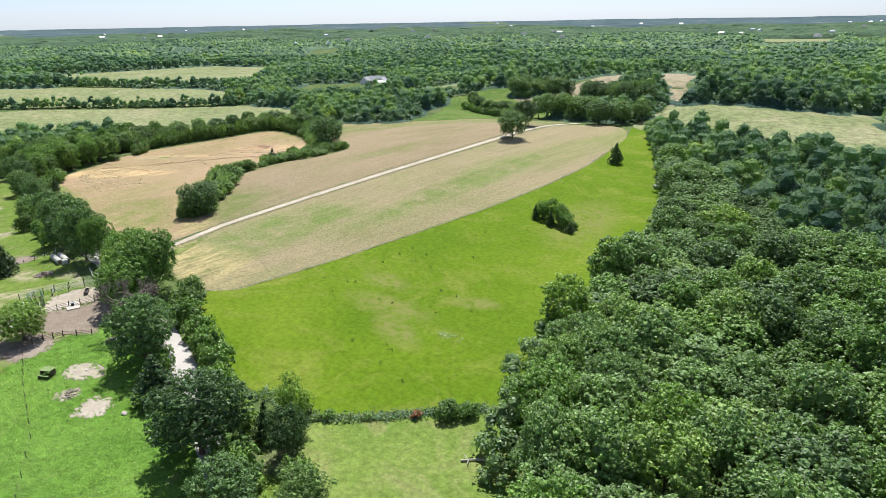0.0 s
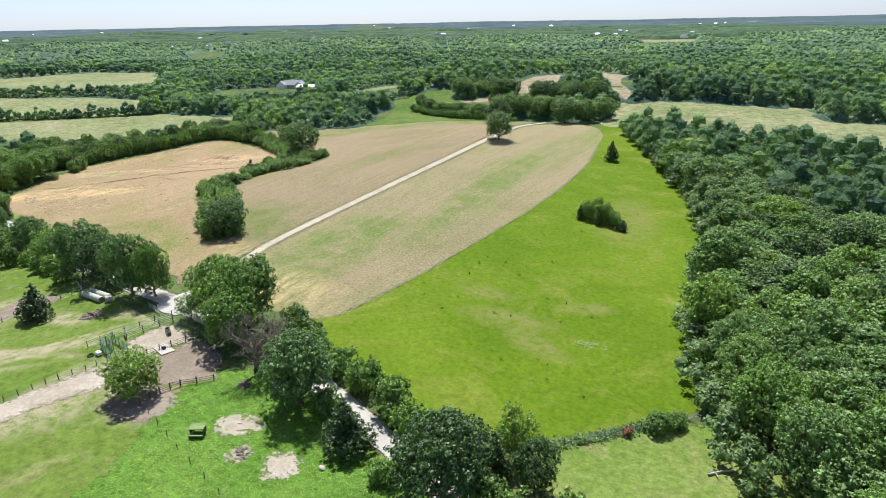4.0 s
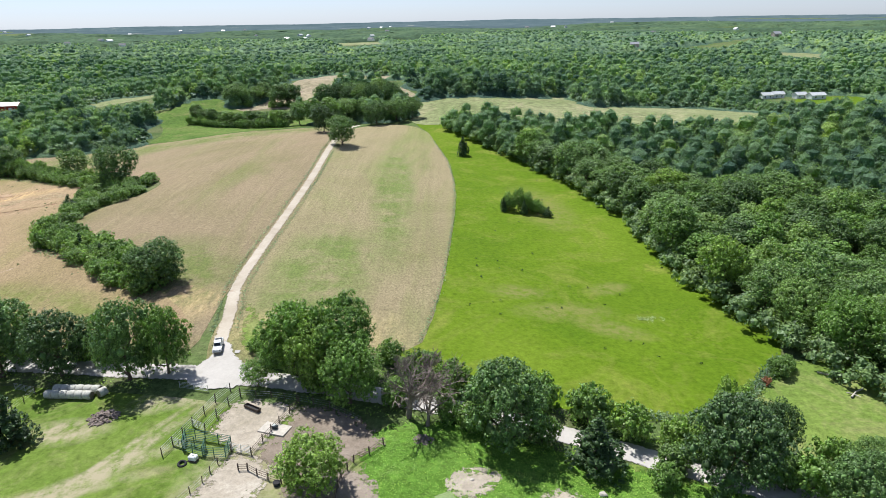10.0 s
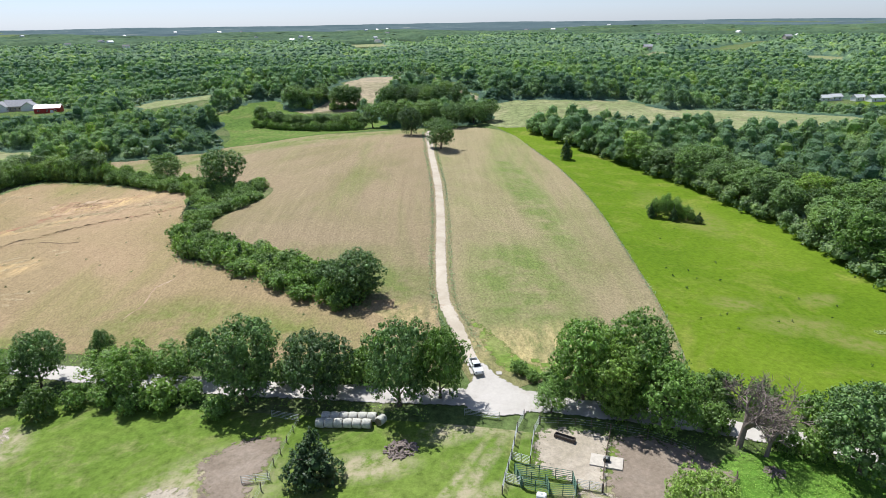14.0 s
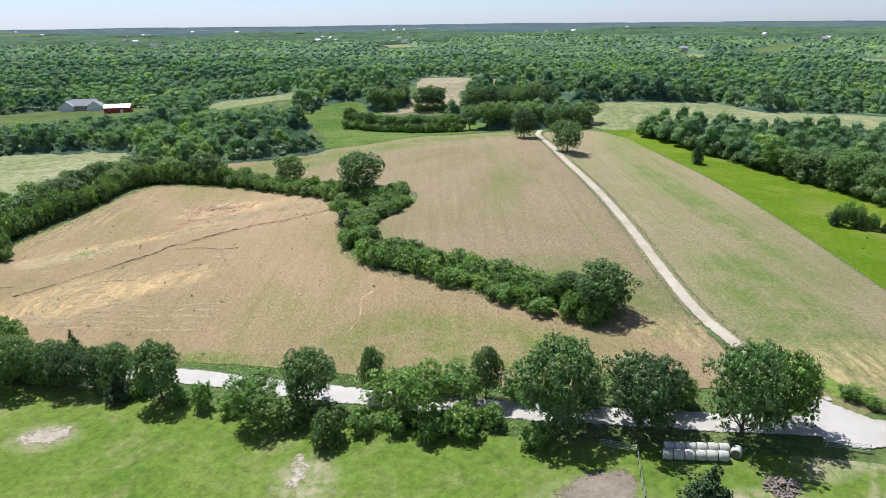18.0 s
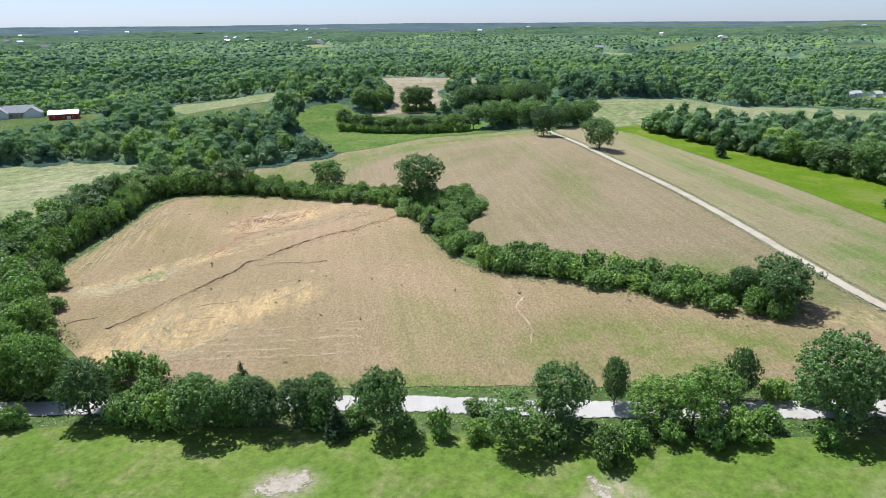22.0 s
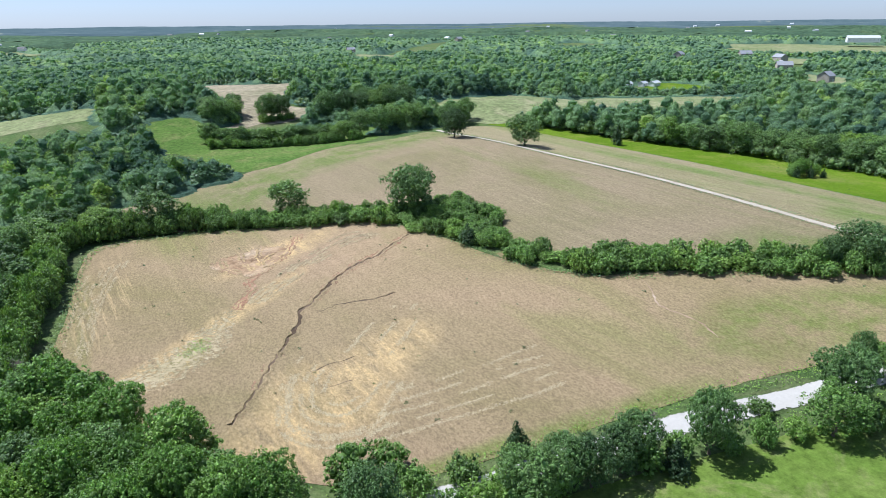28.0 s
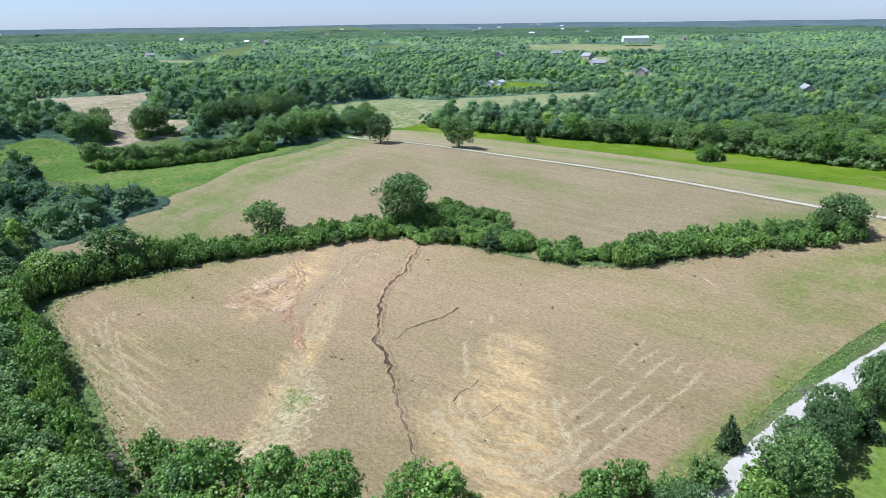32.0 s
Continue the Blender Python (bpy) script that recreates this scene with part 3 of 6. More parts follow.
drape("pasture", [(-60, 50), (-75, 44), (-100, 46), (-128, 49), (-160, 58), (-190, 65), (-225, 74), (-260, 84), (-300, 94), (-340, 100), (-420, 90), (-460, 40), (-440, -30), (-300, -50), (-150, -50), (-60, -20), (-30, 20)], 6, 0.05, PASTURE, "grazed green pasture south of the road", "pasture")
drape("pale_pasture", [(-76, 61), (-58, 78), (-46, 78), (-38, 62), (-44, 46), (-60, 44), (-72, 50)], 2.5, 0.07, PALE, "pale green grass between the wood and the road", "pasture")
drape("weed_lot", [(-133, 50), (-120, 53), (-104, 48), (-90, 43), (-78, 39), (-78, 20), (-100, 6), (-122, 6), (-128, 25), (-133, 36)], 1.5, 0.09, WEEDS, "tall bright green weeds beside the corral", "weeds", 0.6)
drape("field_left", ROW_ONE_P, 8, 0.08, FARFIELD, "tan green hay field beyond the hedge", "field")
drape("green_hollow", HOLLOW_P, 8, 0.10, HOLLOWGRASS, "green meadow in the hollow behind the hill", "meadow")
drape("hay_field_north", NORTH_P, 10, 0.12, FARHAY, "distant tan hay field between woods", "field")
drape("pale_field_east", EAST_P, 10, 0.12, FARFIELD, "pale hay field beyond the east wood", "field")
drape("north_strip", LINK_P, 8, 0.13, FARHAY, "narrow tan field between distant woods", "field")
drape("strip_field", STRIP_P, 10, 0.12, FARFIELD, "narrow pale field among distant woods", "field")
drape("field_far_west", ROW_TWO_P, 12, 0.15, FARFIELD, "distant pale hay field with tree lines", "field")
drape("field_far_hill", ROW_THREE_P, 15, 0.2, FARFIELD, "distant green hay field on a rise", "field")
FAR_FIELDS = [
    (-383, 71, [(822, 873), (936, 810), (986, 711), (1048, 628), (929, 596), (806, 679), (762, 770)]),
    (-207, -18, [(-309, 2445), (-187, 2621), (-200, 1870), (-272, 1946)]),
    (-303, 5, [(229, 1263), (265, 1141), (171, 1002), (188, 1140)]),
    (-108, -35, [(387, 1052), (418, 953), (341, 819), (318, 884)]),
    (0, 0, [(-491, 1835), (-318, 1843), (-270, 1516), (-352, 1356)]),
    (-383, 71, [(360, 431), (330, 358), (272, 345), (302, 399)]),
    (-383, 71, [(567, 578), (576, 538), (463, 490), (463, 518)]),
    (-383, 71, [(225, 1236), (257, 1161), (163, 1019), (155, 1095)]),
]
for i, (ex, ey, p) in enumerate(FAR_FIELDS):
    drape("far_field", p, 24, 0.3 + 0.1 * i, FARFIELD, "small pale field among the far woods", "field")
drape("barn_yard", YARD_P, 8, 0.12, PALE, "mown grass round the distant barn and house", "lawn")

ROAD_LINE = [(-420, 118), (-370, 112), (-336, 107), (-304, 101.5), (-277, 96.5), (-261, 92.5), (-237, 85), (-210, 77), (-185, 70.5), (-160, 65.5), (-120, 56.5), (-104, 51.5), (-85, 44), (-60, 34), (-20, 16), (20, -4)]
LANE_LINE = [(-164.9, 77.5), (-166, 84), (-167.2, 91), (-169.4, 102), (-170, 120), (-169.9, 150), (-170.2, 180), (-170.9, 200), (-171.9, 220), (-173.1, 240), (-173.8, 260), (-174.8, 280), (-175, 300), (-171, 322)]
drape("verge_grass", [(-164.5, 95), (-162.6, 84), (-160.2, 76), (-155, 71.5), (-151, 72.5), (-156, 78), (-160, 87)], 1.5, 0.10, PALE, "green verge between the lane and the hay field", "grass", 0.6)
ribbon("gravel_road", ROAD_LINE, 4.8, 0.14, GRAVEL, "pale gravel country road between tree rows", "road", 0.5)
ribbon("farm_lane", LANE_LINE, 2.7, 0.17, LANE, "pale gravel farm lane climbing the hill", "lane", 0.35)
drape("lane_mouth", [(-167, 67.5), (-165.2, 72), (-165.6, 77), (-163, 77), (-161, 73), (-157.5, 69), (-153, 65.5), (-158, 61.5), (-165, 62.5)], 1, 0.19, GRAVEL, "wide gravel junction of lane and road", "road", 0.3)

# ---- trees ----
ICO = bmesh.new()
bmesh.ops.create_icosphere(ICO, subdivisions=1, radius=1)
ICO_V = np.array([v.co[:] for v in ICO.verts])
ICO_T = np.array([[v.index for v in f.verts] for f in ICO.faces])
ICO.free()
ICO = bmesh.new()
bmesh.ops.create_icosphere(ICO, subdivisions=2, radius=1)
ICO2_V = np.array([v.co[:] for v in ICO.verts])
ICO2_T = np.array([[v.index for v in f.verts] for f in ICO.faces])
ICO.free()


def unit(v):
    return v / np.maximum(np.linalg.norm(v, axis=1, keepdims=True), 1e-6)


def leaf_tris(rng, pos, nrm, size, loose=0.55):
    """Small leaf sprays: one triangle each, facing roughly outward."""
    n = len(pos)
    d = unit(nrm + np.array([0, 0, 0.55]) + loose * rng.normal(size=(n, 3)))
    a = unit(np.cross(d, rng.normal(size=(n, 3))))
    b = np.cross(d, a)
    s = size * rng.uniform(0.55, 1.3, (n, 1))
    v = np.stack([pos + a * s * 0.6, pos - a * s * 0.35 + b * s * 0.5, pos - a * s * 0.3 - b * s * 0.45], 1).reshape(-1, 3)
    return v, np.arange(3 * n).reshape(-1, 3)


def blob_lobes(rng, cen, rad, fine):
    """Rough inner masses that carry the leaves."""
    bv, bt = (ICO2_V, ICO2_T) if fine else (ICO_V, ICO_T)
    vs, ts, k = [], [], 0
    for c, r in zip(cen, rad):
        vs.append(c + bv * r * (0.40 + 0.34 * rng.random((len(bv), 1))))
        ts.append(bt + k)
        k += len(bv)
    return np.vstack(vs), np.vstack(ts)


def crown_shape(rng, r, h0, h1, lobes, shape="dome", small=(0.17, 0.36)):
    """Centres and radii of the leaf masses of a crown."""
    if shape == "cone":
        t = np.linspace(0.0, 1.0, lobes)
        a = rng.uniform(0, 6.28, lobes)
        w = r * (1 - t) ** 0.8
        cen = np.c_[np.cos(a) * w * 0.55, np.sin(a) * w * 0.55, h0 + (h1 - h0) * (0.08 + 0.86 * t)]
        return cen, np.maximum(0.16 * r, 0.55 * w) * rng.uniform(0.85, 1.15, lobes)
    d = unit(rng.normal(size=(lobes * 4, 3)))
    d = d[d[:, 2] > -0.85][:lobes]
    rr = rng.uniform(*small, len(d))
    sway = rng.normal(size=(3, 3))
    d[:, :2] *= np.where(d[:, 2] < 0, 0.90 / np.maximum(np.hypot(d[:, 0], d[:, 1]), 0.5), 1.0)[:, None]
    k = (1 - rr) * rng.uniform(0.70, 1.16, len(d)) * np.where(d[:, 2] < -0.2, 0.85, 1.0)
    k = k * (1 + 0.16 * np.sin(2.6 * d @ sway[0]) + 0.14 * np.sin(3.4 * d @ sway[1] + 1))
    hh = (h1 - h0) / 2
    cen = np.c_[d[:, 0] * r * k, d[:, 1] * r * k, (h0 + h1) / 2 + d[:, 2] * (hh - 0.3 * r * 0.8) * (0.8 + 0.3 * rng.random(len(d)))]
    cen = np.vstack([cen, [[0, 0, (h0 + h1) / 2 + 0.1 * hh]]])
    return cen, np.append(rr * r, min(0.60 * r, 0.78 * hh))


def crown_mesh(name, seed, r, h0, h1, lobes, leaves, size, shape="dome", fine=False, core=1.0, loose=0.55):
    rng = np.random.default_rng(seed)
    cen, rad = crown_shape(rng, r, h0, h1, lobes, shape, (0.12, 0.28) if lobes > 60 else (0.17, 0.36))
    per = 10
    n = 3 * leaves // per
    w = rad ** 2 / (rad ** 2).sum()
    k = rng.choice(len(cen), n, p=w)
    d = unit(rng.normal(size=(n, 3)) + np.array([0, 0, 0.3]))
    tuft = cen[k] + d * (rad[k] * rng.uniform(0.86, 1.16, n))[:, None]
    keep = np.ones(n, bool)
    for c, q in zip(cen, rad):
        keep &= np.linalg.norm(tuft - c, axis=1) > q * 0.80
    tuft, d = tuft[keep][:leaves // per], d[keep][:leaves // per]
    k = np.repeat(np.arange(len(tuft)), per)
    e = unit(rng.normal(size=(len(k), 3)) + 0.5 * d[k])
    wide = (0.34 if r < 3.5 else 0.46) * rng.uniform(0.6, 1.3, len(tuft))
    pos, d = tuft[k] + e * (wide[k] * rng.uniform(0.3, 1.0, len(k)))[:, None], unit(e + 0.5 * d[k])
    v1, t1 = leaf_tris(rng, pos, d, size, loose)
    v2, t2 = blob_lobes(rng, cen, rad * core, fine)
    return tri_mesh(name, np.vstack([v1, v2]), np.vstack([t1, t2 + len(v1)]), True)


def limb(vs, ts, a, b, ra, rb, sides=6):
    a, b = np.array(a, float), np.array(b, float)
    d = (b - a) / np.linalg.norm(b - a)
    u = np.cross(d, [0.31, 0.2, 0.93])
    u /= np.linalg.norm(u)
    w = np.cross(d, u)
    k = len(vs)
    for p, r in ((a, ra), (b, rb)):
        for i in range(sides):
            t = 2 * math.pi * i / sides
            vs.append(p + r * (math.cos(t) * u + math.sin(t) * w))
    for i in range(sides):
        j = (i + 1) % sides
        ts += [(k + i, k + j, k + sides + j), (k + i, k + sides + j, k + sides + i)]


def trunk_mesh(name, seed, r, h0, h1, thick, boughs=7):
    """Tapered trunk with limbs reaching into the crown."""
    rng = random.Random(seed)
    vs, ts = [], []
    top = (rng.uniform(-.5, .5), rng.uniform(-.5, .5), h0 + (h1 - h0) * 0.55)
    mid = (top[0] * 0.3, top[1] * 0.3, h0 * 0.9)
    limb(vs, ts, (0, 0, -0.6), (0, 0, 0.5), thick * 1.5, thick * 1.05, 8)
    limb(vs, ts, (0, 0, 0.5), mid, thick * 1.05, thick * 0.8, 8)
    limb(vs, ts, mid, top, thick * 0.8, thick * 0.3, 8)
    for i in range(boughs):
        a = 6.283 * (i + rng.random() * 0.7) / boughs
        s = rng.uniform(0.0, 0.7)
        p = [mid[q] + (top[q] - mid[q]) * s for q in range(3)]
        e = (math.cos(a) * r * 0.68, math.sin(a) * r * 0.68, p[2] + (h1 - h0) * rng.uniform(0.12, 0.34))
        limb(vs, ts, p, e, thick * 0.42, thick * 0.12, 5)
    return tri_mesh(name, vs, ts, True)


def tree_kind(name, seed, r, h, clear, lobes, leaves, size, leaf, shape="dome", thick=0.3, fine=False, core=1.0, boughs=7, loose=0.55):
    """Meshes of one kind of tree: a trunk with limbs and a crown."""
    cm = crown_mesh("crown", seed, r, clear, h, lobes, leaves, size, shape, fine, core, loose)
    cm.materials.append(leaf)
    tm = trunk_mesh("trunk", seed, r, max(clear, 0.6), h, thick, boughs)
    tm.materials.append(BARK)
    return dict(name=name, r=r, h=h, crown=cm, trunk=tm)


def plant(kind, x, y, h, r, label, category, group, turn=None, rng=random):
    """One tree of a kind, at its place, with its height and spread."""
    root = new(kind["name"])
    a = rng.uniform(0, 6.283) if turn is None else turn
    root.matrix_world = Matrix.LocRotScale((x, y, gz(x, y)), Euler((0, 0, a)), (r / kind["r"] * rng.uniform(0.88, 1.12), r / kind["r"] * rng.uniform(0.88, 1.12), h / kind["h"]))
    for n in ("trunk", "crown"):
        new(n, kind[n]).parent = root
    return tagged(root, label, category, group)


BIG = [tree_kind("tree", 11 + i, 6.0, 12.0, 0.5, 90, 13000, 0.30, LEAF_SHADED, "dome", 0.34, core=0.72, loose=0.75) for i in range(4)]
BIG_L = [tree_kind("tree", 21 + i, 6.0, 12.0, 0.6, 90, 13000, 0.30, LEAF_LIGHT, "dome", 0.34, core=0.72, loose=0.75) for i in range(2)]
BIG_T = [tree_kind("tree", 41 + i, 6.0, 12.0, 0.6, 90, 13000, 0.30, LEAF_TALL_LIT, "dome", 0.34, core=0.72, loose=0.75) for i in range(2)]
AIRY = [tree_kind("tree", 31 + i, 4.0, 10.0, 0.9, 30, 6500, 0.25, LEAF_LIGHT, "dome", 0.2, core=0.7, boughs=9, loose=0.8) for i in range(3)]
WOOD = [tree_kind("tree", 51 + i, 5.0, 12.5, 1.0, 64, 7500, 0.36, LEAF_TALL_LIT, "dome", 0.3, core=0.76, boughs=4, loose=0.7) for i in range(5)]
WOOD_L = [tree_kind("tree", 61 + i, 5.0, 12.5, 1.0, 64, 7500, 0.36, LEAF_LIGHT, "dome", 0.3, core=0.76, boughs=4, loose=0.7) for i in range(2)]
BUSH = [tree_kind("bush", 71 + i, 3.0, 3.6, -0.3, 22, 2400, 0.29, LEAF_BUSH, "dome", 0.1, boughs=4) for i in range(4)]
CEDAR = [tree_kind("cedar", 81 + i, 3.0, 8.0, 0.3, 30, 3400, 0.30, NEEDLE, "cone", 0.18, boughs=5, loose=0.8) for i in range(3)]
rt = random.Random(5)

OAK_L = "broad dark green oak beside the gravel road"
ELM_L = "slender light green tree with an open crown"
CED_L = "dark green cone-shaped cedar"
BUSH_L = "rounded leafy green bush"


def oak(x, y, h, r, label=OAK_L, group="roadside trees"):
    return plant(rt.choice(BIG), x, y, h, 0.9 * r, label, "tree", group, None, rt)


def wood_tree(x, y, h, r, label, group):
    return plant(rt.choice(WOOD), x, y, h, r, label, "tree", group, None, rt)


def ash(x, y, h, r, label="broad light green tree with a full crown", group="roadside trees"):
    return plant(rt.choice(BIG_L), x, y, h, 0.9 * r, label, "tree", group, None, rt)


def elm(x, y, h, r, label=ELM_L, group="roadside trees"):
    return plant(rt.choice(AIRY), x, y, h, r, label, "tree", group, None, rt)


def cedar(x, y, h, r, label=CED_L, group="cedars"):
    return plant(rt.choice(CEDAR), x, y, h, r, label, "cedar", group, None, rt)


def bush(x, y, h, r, label=BUSH_L, group="bushes"):
    return plant(rt.choice(BUSH), x, y, h, r, label, "bush", group, None, rt)


# trees by the junction and east along the road
oak(-203, 71, 15.5, 6.8)
oak(-191, 69.5, 13, 6.4)
oak(-177, 66, 15.5, 6.6)
ash(-170.5, 67, 13.5, 5.2)
ash(-148, 65.5, 14.5, 6.8)
ash(-140, 65, 15, 7.2)
ash(-144.5, 62.5, 13, 6.4)
ash(-137.5, 57.5, 12, 6.2)
oak(-113.5, 49, 13.5, 6.8)
oak(-83, 41.5, 14, 7.8)
oak(-73, 50, 9, 3.9)
oak(-68, 36, 10, 5.5)
oak(-62, 44, 7, 4.2)
elm(-78, 55, 10, 3.2)
elm(-153.5, 62, 5.5, 3.2)
ash(-139.4, 37.4, 8.5, 5.4, "round green tree standing in the corral corner", "corral trees")
cedar(-101, 44, 8.5, 4.2, "dark green cedar with a broad base beside the road")
cedar(-79, 50.5, 7.0, 2.2)
cedar(-188, 50, 8.5, 3.8, "dark green cedar alone in the pasture")
for x, y, h, r in ((-107, 58, 6, 3.8), (-100, 55, 6.5, 4), (-94, 52, 6, 3.6), (-114, 60, 5, 3.6), (-121, 62, 5.5, 3.8), (-127, 66, 5, 3.6), (-132, 70, 4.5, 3.2), (-88, 50, 5, 3)):
    bush(x, y, h, r, "rounded green bush in the meadow hedgerow", "hedgerow bushes")
# west along the road
elm(-224, 76, 11, 5)
elm(-218, 79, 8, 4)
oak(-213.5, 80.5, 10, 3.2)
bush(-218, 72, 5, 3.8)
elm(-229, 79, 8.5, 4.3)
bush(-239, 72.5, 5.5, 3.2)
oak(-244, 82, 12, 5.6)
elm(-252, 79, 9.5, 5.0)
oak(-233, 85, 9.5, 2.8)
bush(-263, 84, 5, 2.2)
oak(-271.5, 87.5, 12, 4.6)
cedar(-279.5, 87.5, 6, 2.4)
oak(-286, 92, 8.5, 4.0)
oak(-291.5, 92.5, 9, 4.2)
cedar(-296, 104, 6.5, 2.0)
oak(-302.5, 93.5, 11, 5.2)
oak(-295, 95, 9, 4.2)
bush(-304, 97.5, 5, 3)
oak(-282, 93, 9, 4.0)
bush(-308.5, 96, 6, 3.6)
bush(-313, 97, 6, 3.6)
oak(-322, 102, 11.5, 5.0)
oak(-342, 103.5, 11, 5.0)
# undergrowth between the roadside trees
UNDER = "low leafy roadside bush among the trees"
for x, y, h, r in ((-208, 79, 4, 3), (-203, 77, 4.5, 3), (-197, 76, 4, 3), (-190, 75, 5, 3.4), (-184, 74, 6, 3.8), (-207, 68, 3.5, 2.6), (-213, 73.5, 3.5, 2.6), (-222, 72, 4, 3), (-228, 75, 4, 3), (-226, 84, 4.5, 2.8), (-220, 83, 3.5, 2.6)):
    bush(x, y, h, r, UNDER, "roadside bushes")
for x, y, h, r in ((-234, 75, 4, 2.8), (-246, 77.5, 4.5, 3.2), (-257, 82, 3.5, 2.4), (-256, 89, 2.5, 2.4), (-268, 86, 3, 2.2), (-276, 90, 4, 2.6), (-282, 91, 5, 3), (-296, 94, 5, 3.2), (-299, 96, 5, 3), (-306, 104, 4, 3), (-313, 106, 4.5, 3.2)):
    bush(x, y, h, r, UNDER, "roadside bushes")
for x, y, h, r in ((-316, 99, 5, 3.0), (-334, 101, 4, 2.6), (-353, 104, 6, 3.6), (-362, 106, 7, 4), (-314, 112, 5, 3.4), (-320, 114, 6, 4), (-157, 73.5, 2.4, 1.8), (-155, 71, 2, 1.6), (-152, 69, 3, 2.4)):
    bush(x, y, h, r, UNDER, "roadside bushes")
for x, y, h, r in ((-90, 45, 4, 3), (-84, 49, 5, 3.2), (-92, 41, 3.5, 2.4), (-108, 49, 5, 3), (-118, 52, 4.5, 3), (-122, 54, 4, 2.6), (-77, 43, 6, 4), (-72, 41, 6, 4), (-66, 47, 5, 3), (-143, 61, 4, 3), (-130, 58, 4, 3)):
    bush(x, y, h, r, UNDER, "roadside bushes")
for x, y, h, r in ((-61, 74, 3.2, 2.8), (-58.5, 76.5, 2.6, 2.2), (-76, 60.5, 1.6, 1.5), (-80, 58.5, 2.2, 2), (-71, 65, 1.0, 1.2)):
    bush(x, y, h, r, "small leafy bush on the meadow's fence line", "fence line bushes")
bush(-346, 152, 3.5, 3.2, UNDER, "roadside bushes")
# taller trees at the corner of the west wood
for x, y, h, r in ((-347, 140, 13.5, 6), (-341, 129, 13, 5.5), (-350, 116, 13.5, 6), (-355, 128, 14, 6), (-333, 111, 12.5, 5.5), (-361, 148, 12, 5.5), (-343, 119, 13, 5.5)):
    ash(x, y, h, r, "tall broad green tree at the wood's corner", "trees of the west wood")

# the hill's lone trees, the clump and the hedge
oak(-169.1, 255.2, 13.5, 7.6, "round dark green tree alone beside the lane", "hill trees")
oak(-183.2, 288.2, 13.5, 7.2, "round dark green tree on the hilltop", "hill trees")
oak(-161.6, 326, 13, 8, "broad dark green tree at the lane's end", "hill trees")
cedar(-116.2, 252, 8.5, 3, "small cone-shaped tree in the meadow")
for dx, dy, h, r in ((-4.5, 3, 3.6, 2.4), (0.5, 4.5, 5.0, 2.6), (3.5, 2, 3.8, 2.4), (6.5, 0.5, 2.4, 1.8)):
    plant(rt.choice(BUSH), -98 + dx, 171.5 + dy, h, r, "tall dark green bush in the meadow clump", "bush", "meadow clump", None, rt)
for dx, dy, h, r in ((-4.5, 1, 6.4, 2.2), (-1.5, 1.5, 7.6, 2.4), (1.5, 0.5, 6.8, 2.2), (4.5, -1.5, 5.4, 2.0)):
    elm(-98 + dx, 171.5 + dy, h, r, "slender dark green sapling in the meadow clump", "meadow clump")
for dx, dy, h, r in ((-6.5, 0, 4.6, 1.5), (0, -1.8, 5.2, 1.5), (7.5, -3.0, 3.6, 1.4)):
    cedar(-98 + dx, 171.5 + dy, h, r, "dark green cedar in the meadow clump", "meadow clump")
HEDGE = [(-190, 105), (-204, 118), (-216, 130), (-228, 140), (-238, 148)]
HEDGE_W = [(-258, 213), (-268, 224), (-284, 234), (-302, 245), (-322, 251), (-338, 253), (-349, 240), (-354, 214), (-360, 190), (-363, 170)]
hl = curve_pts(HEDGE, 4.0) + curve_pts(HEDGE_W, 4.0)
for i, (x, y) in enumerate(hl):
    for s in (-3.2, 0.0, 3.2):
        east = x > -245
        bush(x + 0.7 * s + rt.uniform(-1.1, 1.1), y + 0.7 * s + rt.uniform(-1.3, 1.3), rt.uniform(3.4, 5.8) if east else rt.uniform(3.2, 5.6) if x > -300 else rt.uniform(4.5, 8.0), rt.uniform(2.6, 3.9), "leafy green shrub of the winding hedge", "hedge shrubs")
THICKET = [(-240, 149), (-250, 163), (-254, 190), (-262, 214), (-250, 220), (-238, 215), (-232, 204), (-232, 194), (-236, 187), (-242, 179), (-243, 166), (-238, 156)]
for ix in range(-264, -226, 4):
    for iy in range(148, 222, 4):
        x, y = ix + rt.uniform(-1.6, 1.6), iy + rt.uniform(-1.6, 1.6)
        if bool(inside(x, y, THICKET)):
            bush(x, y, rt.uniform(2.2, 4.4), rt.uniform(2.2, 3.4), "leafy green shrub of the winding hedge", "hedge shrubs")
oak(-188, 106.5, 11, 6.2, "big rounded green tree ending the hedge", "hedge trees")
oak(-194, 111, 8, 4.2, "rounded green tree beside the hedge's end", "hedge trees")
oak(-250.5, 213.5, 16.5, 8.2, "tall round dark green tree in the hedge", "hedge trees")
wood_tree(-281, 240, 12, 6.2, "dark green tree in the hedge", "hedge trees")
wood_tree(-318, 254, 13, 7.0, "dark green tree in the hedge", "hedge trees")
wood_tree(-353, 241, 9.5, 5.5, "dark green tree in the hedge", "hedge trees")
wood_tree(-359, 222, 9.5, 5.5, "dark green tree in the hedge", "hedge trees")
wood_tree(-345, 252, 8, 5, "dark green tree in the hedge", "hedge trees")
wood_tree(-331, 254, 8.5, 4.6, "dark green tree in the hedge", "hedge trees")
wood_tree(-364, 198, 9, 5, "dark green tree in the hedge", "hedge trees")
cedar(-211, 124, 5.5, 1.8)
cedar(-221, 133, 6, 2.0)
cedar(-251, 181, 6.0, 3.0)

